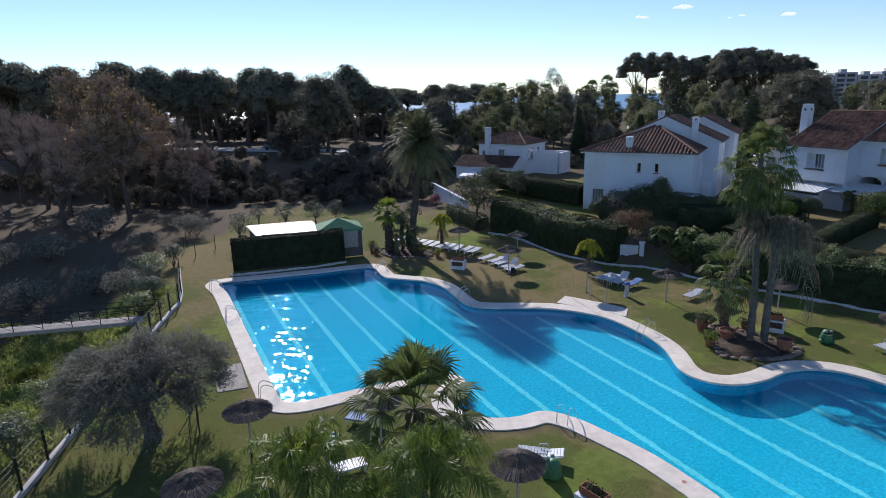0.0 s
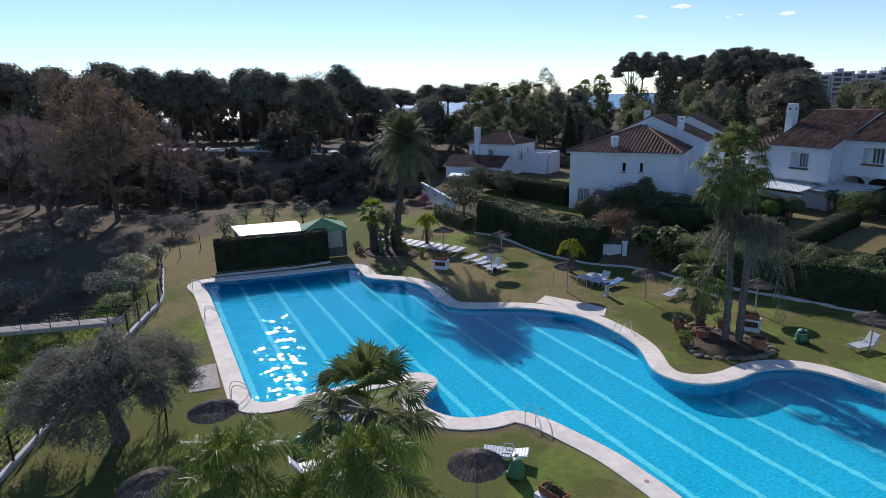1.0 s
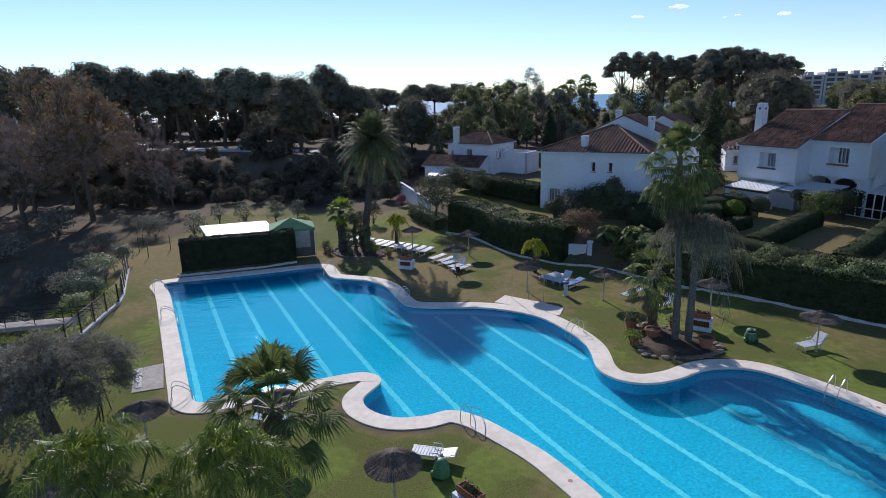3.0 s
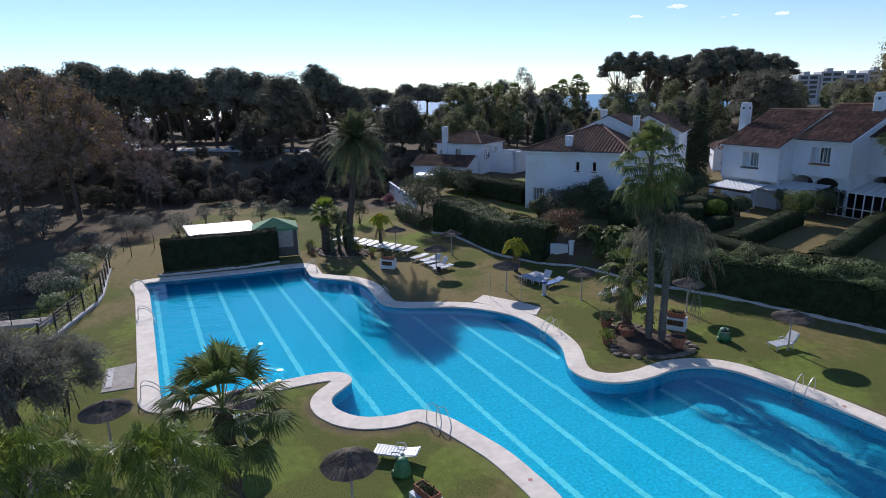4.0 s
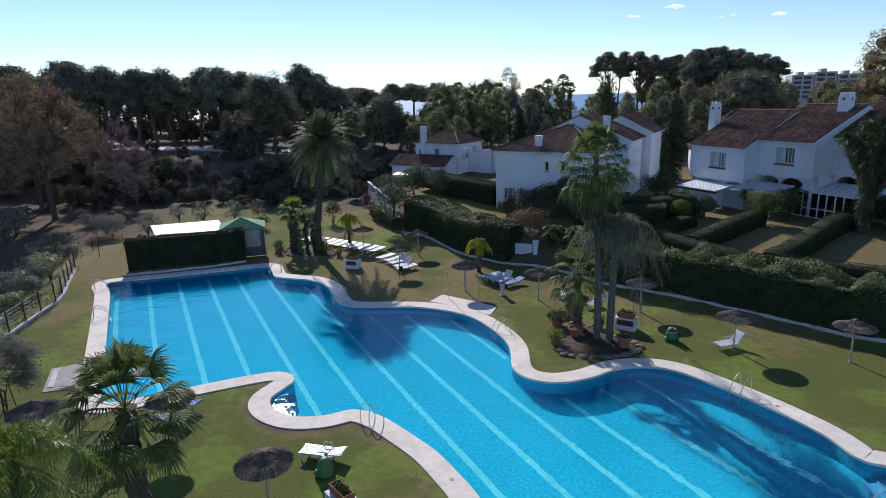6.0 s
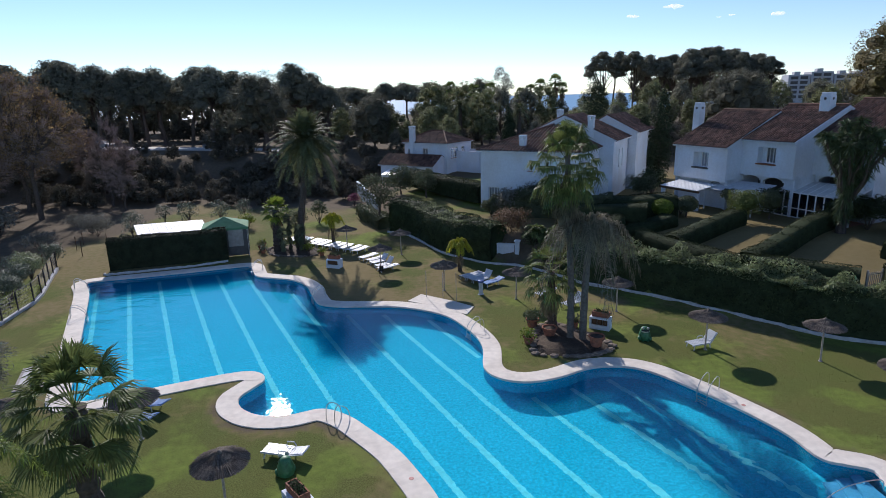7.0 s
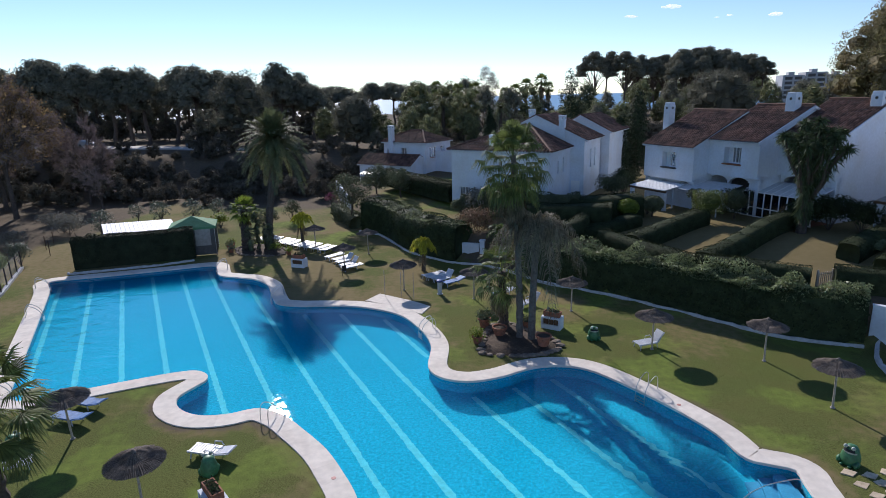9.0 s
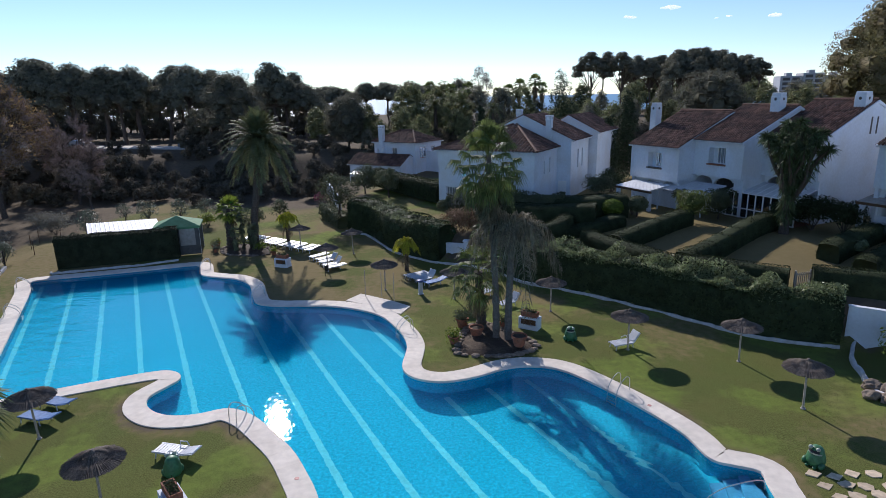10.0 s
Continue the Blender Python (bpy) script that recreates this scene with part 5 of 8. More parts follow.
def feather_frond(rng, L, rise, droop, leaf_len, pairs, turn, width=0.035, hang=0.3, vee=0.5, loose=0.06):
    """One pinnate frond from the origin: points of the rib and quads of its leaflets."""
    ca, sa = math.cos(turn), math.sin(turn)
    rib = []
    for i in range(pairs + 1):
        t = i / pairs
        rr = L * (math.cos(rise) * t) * (1 - 0.25 * droop * t)
        zz = L * (math.sin(rise) * t - droop * t ** 2.1)
        rib.append((rr * ca, rr * sa, zz))
    rib = np.array(rib)
    d = unit(np.gradient(rib, axis=0))
    side = unit(np.cross(d, np.array((0, 0, 1.0))))
    upv = np.cross(side, d)
    V = []
    ts = np.linspace(0, 1, pairs + 1)
    for s in (-1, 1):
        i0 = max(1, int(pairs * 0.12))
        idx = np.arange(i0, pairs + 1)
        t = ts[idx]
        ll = leaf_len * (np.sin(math.pi * (0.12 + 0.80 * t)) ** 0.7) * rng.uniform(0.85, 1.1, len(idx))
        direction = unit(side[idx] * s + d[idx] * 0.75 + upv[idx] * vee * rng.uniform(0.3, 1.2, (len(idx), 1)) + rng.normal(size=(len(idx), 3)) * loose)
        base = rib[idx]
        midp = base + direction * ll[:, None] * 0.5
        tip = base + direction * ll[:, None] * 0.95 + np.array((0, 0, -1.0)) * (hang * ll)[:, None]
        w = unit(np.cross(direction, upv[idx])) * width
        V.append(np.stack([base - w * 0.4, base + w * 0.4, midp + w, midp - w], 1))
        V.append(np.stack([midp - w, midp + w, tip + w * 0.15, tip - w * 0.15], 1))
    V = np.concatenate(V).reshape(-1, 3)
    # the rib itself
    w = 0.012 * L * (1 - 0.8 * ts)[:, None]
    R = np.stack([rib[:-1] - side[:-1] * w[:-1], rib[:-1] + side[:-1] * w[:-1], rib[1:] + side[1:] * w[1:], rib[1:] - side[1:] * w[1:]], 1).reshape(-1, 3)
    return np.concatenate([V, R])


def fan_leaf(rng, petiole, radius, rise, turn, droop, blades=22, spread=2.4, width=0.05, limp=0.0):
    """One palmate leaf: a stalk and a fan of pleated blades with drooping tips."""
    ca, sa = math.cos(turn), math.sin(turn)
    d0 = np.array((math.cos(rise) * ca, math.cos(rise) * sa, math.sin(rise)))
    side = np.array((-sa, ca, 0.0))
    upv = np.cross(d0, side)
    hub = d0 * petiole + np.array((0, 0, -droop * petiole * 0.35))
    V = []
    w = side * 0.022
    V += [-w, w, hub + w, hub - w]
    tilt = unit(d0 + np.array((0, 0, -droop * 0.9)))
    for i in range(blades):
        a = spread * (i / (blades - 1) - 0.5)
        e = unit(tilt * math.cos(a) + side * math.sin(a) + upv * 0.10 * math.cos(2 * a))
        L = radius * (0.72 + 0.28 * math.cos(a * 0.75)) * rng.uniform(0.9, 1.06)
        p1 = hub + e * L * 0.6
        p2 = hub + e * L + np.array((0, 0, -1)) * L * (rng.uniform(0.05, 0.28) + limp * rng.uniform(0.6, 1.2))
        ww = unit(np.cross(e, upv) + upv * (0.35 if i % 2 else -0.35)) * width
        V += [hub, hub + ww * 0.3, p1 + ww, p1 - ww, p1 - ww, p1 + ww, p2 + ww * 0.12, p2 - ww * 0.12]
    return np.array(V)


def palm_trunk(parent, path, r0, r1, rings=26, mat=None, rough=0.06, seed=0):
    line = spline(path, 8, False)
    t = np.linspace(0, 1, rings)
    s = np.linspace(0, len(line) - 1, rings)
    pts = [tuple(np.array([np.interp(x, np.arange(len(line)), line[:, k]) for k in range(3)])) for x in s]
    rng = random.Random(seed)
    radii = [(r0 + (r1 - r0) * min(1, u * 1.3)) * (1 + (rough if i % 2 else -rough) + rng.uniform(-rough, rough) * 0.5) for i, u in enumerate(t)]
    b = Build()
    b.tube(pts, radii, 10)
    return part("trunk", b, mat or M_PALMBARK, parent)


def fronds_part(parent, V, at, mat, name="frond_crown", label=""):
    V = np.asarray(V) + np.asarray(at)
    ob = new(name, mesh_np(name, V, np.arange(len(V)).reshape(-1, 4), mat))
    ob.parent = parent
    return tagged(ob, label)


def feather_palm(name, label, path, r0, r1, L, n, leaf_len, mat, seed, rise=(-0.5, 1.25), droop=0.5, pairs=34, width=0.035, hang=0.35, dead=0, group="palms", trunk_mat=None, vee=0.5, loose=0.06, upright=0.0):
    rng = np.random.default_rng(seed)
    t = thing(name, label, "palm tree", group=group)
    palm_trunk(t, path, r0, r1, mat=trunk_mat, seed=seed)
    out = []
    for i in range(n):
        a = i * 2.39996 + rng.uniform(-0.15, 0.15)
        e = rise[0] + (rise[1] - rise[0]) * ((i + 0.5) / n) ** 0.8
        out.append(feather_frond(rng, L * rng.uniform(0.85, 1.08) * (1 - 0.15 * (i / n)), e, droop * (1 - upright * i / n) * rng.uniform(0.8, 1.2), leaf_len, pairs, a, width, hang, vee, loose))
    fronds_part(t, np.concatenate(out), path[-1], mat)
    if dead:
        out = [feather_frond(rng, L * 0.75, rng.uniform(-1.3, -0.8), 0.2, leaf_len * 0.6, 16, rng.uniform(0, 6.28), width, 0.6) for _ in range(dead)]
        fronds_part(t, np.concatenate(out), (path[-1][0], path[-1][1], path[-1][2] - 0.3), M_DRY, "dead_fronds", "dry brown hanging fronds")
    return t


def fan_palm(name, label, path, r0, r1, n, petiole, radius, mat, seed, skirt=0, skirt_len=3.0, rise=(-0.7, 1.35), droop=0.5, blades=22, group="palms", width=0.05, skirt_mat=None, spread=2.4, limp=0.0, stack=0.0, trunk_mat=None):
    rng = np.random.default_rng(seed)
    t = thing(name, label, "palm tree", group=group)
    palm_trunk(t, path, r0, r1, mat=trunk_mat, seed=seed, rough=0.1)
    out = []
    for i in range(n):
        u = (i + 0.5) / n
        out.append(np.array((0, 0, -stack * (1 - u))) + fan_leaf(rng, petiole * rng.uniform(0.8 - 0.15 * stack, 1.1) * (1 - 0.05 * stack * (1 - u)), radius * rng.uniform(0.88 - 0.1 * stack, 1.08) * (1 - 0.16 * stack * (1 - u)), rise[0] + (rise[1] - rise[0]) * u + 0.18 * stack * rng.normal(), i * 2.39996 + rng.uniform(-0.2, 0.2), droop * rng.uniform(0.7, 1.3) * (1.15 - 0.7 * u), blades, spread, width, limp * (1.2 - 0.7 * u)))
    fronds_part(t, np.concatenate(out), path[-1], mat)
    if skirt:
        out = []
        top = np.array(path[-1])
        for i in range(skirt):
            z = rng.uniform(0, 1) ** 1.1
            leaf = fan_leaf(rng, petiole * 0.55, radius * rng.uniform(0.7, 1.0), rng.uniform(-1.35, -0.85), rng.uniform(0, 6.28), 1.0, 12, 1.3, width)
            out.append(leaf * np.array((1.2 - 0.5 * z, 1.2 - 0.5 * z, 1)) + np.array((0, 0, -0.3 - z * skirt_len)))
        fronds_part(t, np.concatenate(out), path[-1], skirt_mat or M_DRY, "dead_leaf_skirt", "shaggy skirt of dry grey-brown dead leaves")
    return t


def hedge(name, pts, w, h, label, seed, mat=None, density=55, size=0.17, base=None, lumpy=0.18, tops=None, category="hedge", aspect=0.5, n=4, core=True):
    """A clipped or shaggy hedge along a plan line: a dense body under a coat of leaves. tops: leaves of another shrub along its crest."""
    rng = np.random.default_rng(seed)
    line = spline(pts, n, False)
    seg = np.hypot(*np.diff(line, axis=0).T)
    total = seg.sum()
    g = [(base if base is not None else height(*p)) for p in line]
    ob_v, ob_f = [], []
    cross = [(-0.5, 0.0), (-0.52, 0.5), (-0.44, 0.93), (-0.2, 1.0), (0.2, 1.0), (0.44, 0.93), (0.52, 0.5), (0.5, 0.0)]
    left = offset(line, -1.0, False) - line
    for i, p in enumerate(line):
        for a, z in cross:
            s = 1 + lumpy * noise.noise((p[0] * 0.5 + a * 2, p[1] * 0.5, z * 2 + seed))
            q = p + left[i] * a * (w - size) * s
            ob_v.append((q[0], q[1], g[i] - 0.15 + z * (h - size * 0.5) * s))
    k = len(cross)
    for i in range(len(line) - 1):
        ob_f += [(i * k + j, i * k + k + j, i * k + k + j + 1, i * k + j + 1) for j in range(k - 1)]
    ends = [(0, 1, 6, 7), (1, 2, 5, 6), (2, 3, 4, 5)]
    last = (len(line) - 1) * k
    ob_f += [tuple(reversed(q)) for q in ends] + [tuple(x + last for x in q) for q in ends]
    V0, F0 = np.array(ob_v), np.array(ob_f)
    area_per = total * (w + 2 * h)
    m = int(area_per * density)
    u = rng.uniform(0, len(line) - 1.001, m)
    i0 = u.astype(int)
    fr = (u - i0)[:, None]
    P = line[i0] * (1 - fr) + line[i0 + 1] * fr
    Ld = left[i0]
    gz = np.array(g)[i0]
    c = np.array(cross)
    arc = rng.uniform(0.35, 6.65, m)
    j = arc.astype(int)
    fa = (arc - j)[:, None]
    cs = c[j] * (1 - fa) + c[np.minimum(j + 1, 7)] * fa
    s = np.array([1 + lumpy * noise.noise((P[q, 0] * 0.5 + cs[q, 0] * 2, P[q, 1] * 0.5, cs[q, 1] * 2 + seed)) for q in range(m)])
    XY = P + Ld * (cs[:, :1] * w) * s[:, None]
    Z = gz - 0.1 + cs[:, 1] * h * s
    Nn = np.stack([Ld[:, 0] * cs[:, 0] * 2, Ld[:, 1] * cs[:, 0] * 2, np.where(cs[:, 1] > 0.9, 1.0, 0.2)], 1)
    Nn = unit(Nn + rng.normal(size=(m, 3)) * 0.6)
    Vl, Fl = leaves_at(np.column_stack([XY, Z]) + Nn * rng.uniform(-0.3, 1.0, (m, 1)) * size * 0.7, Nn, size, rng, aspect)
    t = thing(name, label, category)
    ob = new("foliage", mesh_np("foliage", np.concatenate([V0, Vl]), np.concatenate([F0, Fl + len(V0)]), mat or M_HEDGE))
    ob.parent = t
    if tops:
        top_mat, share, rise, tsize = tops
        m2 = int(total * share)
        u = rng.uniform(0, len(line) - 1.001, m2)
        i0 = u.astype(int)
        fr = (u - i0)[:, None]
        P = line[i0] * (1 - fr) + line[i0 + 1] * fr + left[i0] * rng.uniform(-0.5, 0.5, (m2, 1)) * w
        lift = np.array([max(0, 0.4 + noise.noise((p[0] * 0.7, p[1] * 0.7, 3 + seed))) for p in P])
        Z = np.array(g)[i0] + h * 0.93 + rng.uniform(-0.5, 1, m2) * rise * lift
        N2 = unit(rng.normal(size=(m2, 3)) + np.array((0, 0, 0.3)))
        V, F = leaves_at(np.column_stack([P, Z]), N2, tsize, rng, 0.3)
        ob = new("crest", mesh_np("crest", V, F, top_mat))
        ob.parent = t
        tagged(ob, "paler young shoots along the top")
    return t


def shrub(name, x, y, r, h, mat, seed, label, n=900, size=0.16, aspect=0.5, z=None, category="shrub", clumps=7, group=""):
    """A loose bush of several clumps on short stems."""
    rng = np.random.default_rng(seed)
    g = height(x, y) if z is None else z
    t = thing(name, label, category, pose(x, y, g), group)
    cs, rs = [], []
    b = Build()
    for i in range(clumps):
        a = 2.4 * i
        q = math.sqrt((i + 0.2) / clumps) * r * 0.6
        c = (q * math.cos(a), q * math.sin(a), h * rng.uniform(0.45, 0.72))
        s = r * rng.uniform(0.38, 0.55)
        cs.append(c)
        rs.append((s, s, min(s * 1.2, h - c[2] + 0.05, c[2])))
        b.tube([(0, 0, -0.1), (c[0] * 0.5, c[1] * 0.5, c[2] * 0.5), c], [0.035, 0.025, 0.01], 5)
    part("stem_tangle", b, M_BARK, t, kind="stuff")
    ob = new("foliage", mesh_np("foliage", *cloud(cs, rs, n, size, seed, aspect, 0.3), mat))
    ob.parent = t
    return t


def put(t, x, y, s=1.0, turn=0.0, z=None):
    """Stand a thing on the ground at a place of the plan."""
    t.matrix_world = pose(x, y, height(x, y) if z is None else z, 0, 0, turn) @ Matrix.Diagonal((s, s, s, 1))
    return t


def again(t, x, y, s=1.0, turn=0.0, z=None):
    k = copy_thing(t, Matrix())
    k.matrix_world = pose(x, y, height(x, y) if z is None else z, 0, 0, turn) @ Matrix.Diagonal((s, s, s, 1))
    return k


def olive_tree(seed, h, width, mat):
    """A stout bent trunk, spreading limbs and a broad crown of drooping leafy sprays."""
    rng = np.random.default_rng(seed)
    t = thing("olive_tree", "old olive tree with stout bent trunk and broad dense grey-green crown", "tree")
    b = Build()
    b.tube([(0, 0, -0.2), (0.0, 0.05, 0.25), (-0.10, 0.1, 0.8), (-0.2, 0.1, 1.4), (-0.15, 0.15, 2.0)], [0.46, 0.36, 0.31, 0.29, 0.27], 10)
    cs, rs = [], []
    for i in range(64):
        a = 2.39996 * i + rng.uniform(-0.3, 0.3)
        q = math.sqrt((i + 0.5) / 64)
        dome = h * (0.93 - 0.42 * q ** 2.4) + rng.uniform(-0.25, 0.2)
        z = max(2.35, dome - rng.uniform(0, 1) ** 1.5 * (1.4 - 0.7 * q))
        rad = width * 0.5 * q * (0.9 + 0.13 * math.sin(3 * a + 1) + 0.08 * math.sin(7 * a))
        cs.append((rad * math.cos(a) - 0.15, rad * math.sin(a) * 0.92, z))
        s = rng.uniform(0.5, 0.85)
        rs.append((s, s, s * 0.75))
        if i % 3 == 0:
            p = cs[-1]
            b.tube(limb_path((-0.15, 0.15, rng.uniform(1.5, 2.0)), (p[0], p[1], p[2] - 0.1), rng, 0.10, 5, 0.05), [0.2, 0.14, 0.10, 0.07, 0.045, 0.02], 6)
    part("trunk", b, M_BARK, t, smooth=True)
    # sprays: short drooping twigs, each with a row of narrow leaves
    C, R = np.array(cs), np.array(rs)
    n, m = 6400, 9
    k = rng.choice(64, n, p=R.prod(1) ** 0.6 / (R.prod(1) ** 0.6).sum())
    D = unit(rng.normal(size=(n, 3)))
    P = C[k] + D * R[k] * (rng.uniform(0.05, 1.0, n) ** 0.5)[:, None]
    out = unit(np.column_stack([P[:, 0], P[:, 1], np.zeros(n)]) * 0.5 + rng.normal(size=(n, 3)) * 0.7 + np.array((0, 0, -0.15)))
    V = []
    for j in range(m):
        u = j / m
        Q = P + out * 0.55 * u + np.array((0, 0, -0.28 * u * u))
        side = unit(np.cross(out, rng.normal(size=(n, 3))))
        d = unit(out + side * rng.choice((-0.9, 0.9), n)[:, None])
        w = unit(np.cross(d, rng.normal(size=(n, 3)) * 0.6 + np.array((0, 0, 1.0)))) * 0.021
        L = rng.uniform(0.10, 0.17, n)[:, None]
        V.append(np.stack([Q, Q + d * L * 0.5 + w, Q + d * L, Q + d * L * 0.5 - w], 1))
    V = np.concatenate(V).reshape(-1, 3)
    crown_part(t, V, np.arange(len(V)).reshape(-1, 4), mat)
    return t


# ---- woods behind ----
pines = [stone_pine(11, 17.5, 12, n=5200, size=0.46, m=20), stone_pine(23, 18.0, 10.5, flat=0.6, base=0.40, n=6000, size=0.46, label="dark green pine with deep uneven crown", m=24, puff=1.25), stone_pine(37, 17, 13, n=5200, size=0.46, m=22), stone_pine(41, 19, 9, flat=0.66, base=0.34, n=6000, size=0.46, label="tall dark green pine with deep uneven crown", m=24, puff=1.3)]


def crown_top(t):
    """The height of a tree's crown over its foot."""
    return max(v.co.z for o in t.children for v in o.data.vertices)


HEIGHT = [crown_top(t) for t in pines]
first = set()


def pine(kind, x, y, s=1.0, turn=0.0, z=None):
    if kind not in first:
        first.add(kind)
        return put(pines[kind], x, y, s, turn, z)
    return again(pines[kind], x, y, s, turn, z)


def pine_to(kind, x, y, top, turn):
    """A pine whose crown ends at the height top."""
    return pine(kind, x, y, (top - height(x, y)) / HEIGHT[kind], turn)


# left wood: the front rank behind the road, its tops stepping down towards the sea
rng = random.Random(12)
RANK = ((-103, 1, 25.4), (-96, 3, 24.8), (-90, 0, 23.8), (-82.6, 1, 23.2), (-77, 3, 22.4), (-71, 0, 23.5), (-65.8, 3, 23.2), (-62.4, 1, 22.6), (-55.7, 1, 21.9), (-52, 3, 20.6), (-48.6, 1, 21.7), (-42.8, 3, 21.5), (-38.2, 1, 21.8), (-34.3, 3, 20.5), (-30.0, 0, 18.8), (-26.4, 3, 18.2), (-19.2, 3, 21.7), (-17.6, 1, 19.2), (-13.6, 1, 17.4))
for x, k, top in RANK:
    y = 129 + rng.uniform(-1.5, 2.5)
    pine_to(k, 7.5 + (x - 7.5) * (y - 0.5) / 127.5, y, 14.4 + (top - 14.4) * (y - 0.5) / 127.5, rng.uniform(0, 360))
for x, _, top in RANK[:-1]:
    y = 152 + rng.uniform(-5, 6)
    k = rng.choice((1, 3))
    pine_to(k, 7.5 + (x + 2.5 - 7.5) * y / 128, y, 14.4 + (top - 2.2 + rng.uniform(-0.5, 0.6) - 14.4) * y / 128, rng.uniform(0, 360))
# paler rounded pines before the rank
put(leafy_tree(55, 12.9, 11.0, M_PINE, 12000, 0.34, 0.24, "rounded grey-green pine before the wood", "pine_tree", 26, aspect=0.4), -21.6, 107.5)
put(leafy_tree(56, 7.2, 5.4, M_PINE, 2600, 0.32, 0.42, "small rounded pine on the bank", "pine_tree", 14, aspect=0.4), -28.5, 109)
put(leafy_tree(57, 8.6, 9.5, M_PINE, 11000, 0.34, 0.12, "broad dark green pine beyond the lawn", "pine_tree", 28, aspect=0.4), -1.6, 107)
# umbrella pines towards the sea
for x, y, s, k in ((-9, 143, 0.77, 2), (-3, 148, 0.79, 0), (2.2, 150, 0.83, 2), (7.0, 152, 0.79, 0), (-13.5, 146, 0.78, 2), (12, 158, 0.79, 2)):
    pine(k, x, y, s, x * 31)
# dense evergreen backing that closes the wood
rng = random.Random(19)
backing = leafy_tree(64, 15, 11, M_PINE, 2200, 0.8, 0.04, "dense dark evergreen at the back of the wood", "evergreen_tree", 20, "evergreens behind the pines", tall=1.2)
put(backing, -44, 172)
for i in range(38):
    x = -184 + i * 4.6 + rng.uniform(-1.2, 1.2)
    again(backing, x, 172 + rng.uniform(-6, 8) - 0.06 * x, rng.uniform(0.78, 0.92) * (1.0 if x < -24 else 0.62), rng.uniform(0, 360))
# tall pines on the right
tall = [stone_pine(47, 27, 14, n=9000, size=0.6, flat=0.46, base=0.36, label="tall stone pine with billowing clumps on forked limbs", m=26, puff=1.2, clump=0.86, slim=0.75, every=1), stone_pine(53, 26, 14, n=8000, size=0.6, flat=0.48, base=0.30, label="tall stone pine with open crown on forked limbs", m=17, puff=1.1, clump=0.80, slim=0.7, every=1), stone_pine(59, 27, 11, n=7000, size=0.6, flat=0.40, base=0.5, label="tall stone pine with small crown on a slender trunk", m=15, puff=1.3, clump=0.95, slim=0.7, every=1)]
TALL = ((114.5, 250, 0, 30.5), (77.5, 250, 1, 30.0), (83.0, 256, 2, 30.6), (90, 250, 1, 29.8), (96, 256, 2, 29.0), (103, 252, 0, 27.6), (108.5, 246, 2, 28.6), (120.5, 256, 0, 31.3), (126, 250, 2, 31.3), (131.5, 256, 0, 30.4), (137.5, 252, 2, 29.0), (143, 256, 0, 28.2), (148.5, 254, 2, 27.2), (106, 240, 2, 25.0), (117, 240, 2, 27.0), (129, 242, 2, 27.5), (140, 244, 2, 26), (112, 262, 1, 29.0), (123.5, 264, 1, 30.0), (134.5, 264, 1, 29.0), (100, 264, 1, 27.0))
drawn = set()
for x, y, k, top in TALL:
    (again if k in drawn else put)(tall[k], x, y, (top - height(x, y)) / crown_top(tall[k]), x * 29)
    drawn.add(k)
# broad round pine and the trees behind the row of houses
put(leafy_tree(51, 11.4, 14.5, M_PINE, 17000, 0.30, 0.16, "broad rounded dark pine", "pine_tree", 34, aspect=0.45, small=0.86), 64.5, 110)
mixed = [leafy_tree(61, 13, 9, M_GARDENLEAF, 4200, 0.42, 0.18, "leafy green garden tree", "evergreen_tree", 24, "evergreens behind the houses"), leafy_tree(62, 12, 7, M_PINE, 4000, 0.38, 0.12, "dense dark evergreen tree", "evergreen_tree", 22, "evergreens behind the houses", tall=1.3), leafy_tree(63, 15, 7, M_OLIVE, 3400, 0.38, 0.35, "tall thin grey-green eucalyptus", "eucalyptus_tree", 16, "", 0.35)]
put(mixed[0], 9, 118, 0.85)
put(mixed[1], 22, 114, 0.86, 30)
put(mixed[2], 24.2, 139, 0.98)
for x, y, s, k in ((19.4, 138, 1.18, 1), (15.5, 130, 1.0, 0), (18, 110, 0.85, 0), (27, 118, 0.95, 1), (32, 126, 0.92, 0), (12, 100, 0.55, 0), (26, 98, 0.6, 1), (33, 100, 0.62, 0), (40, 102, 0.65, 1), (46, 108, 0.62, 0), (52, 118, 0.72, 1), (78, 106, 0.8, 0), (84, 118, 0.95, 1), (98, 140, 1.0, 1), (6, 124, 0.72, 1), (45, 145, 0.72, 0), (55, 150, 0.85, 1), (66, 160, 1.0, 0), (78, 170, 1.1, 1), (30, 150, 0.9, 1), (-8, 112, 0.62, 0), (3, 98, 0.5, 1), (60, 190, 1.0, 0), (38, 112, 0.62, 0), (11, 132, 0.85, 0), (90, 112, 0.8, 0), (36, 130, 0.72, 1), (42, 124, 0.66, 0)):
    again(mixed[k], x, y, s * 0.86, x * 23)
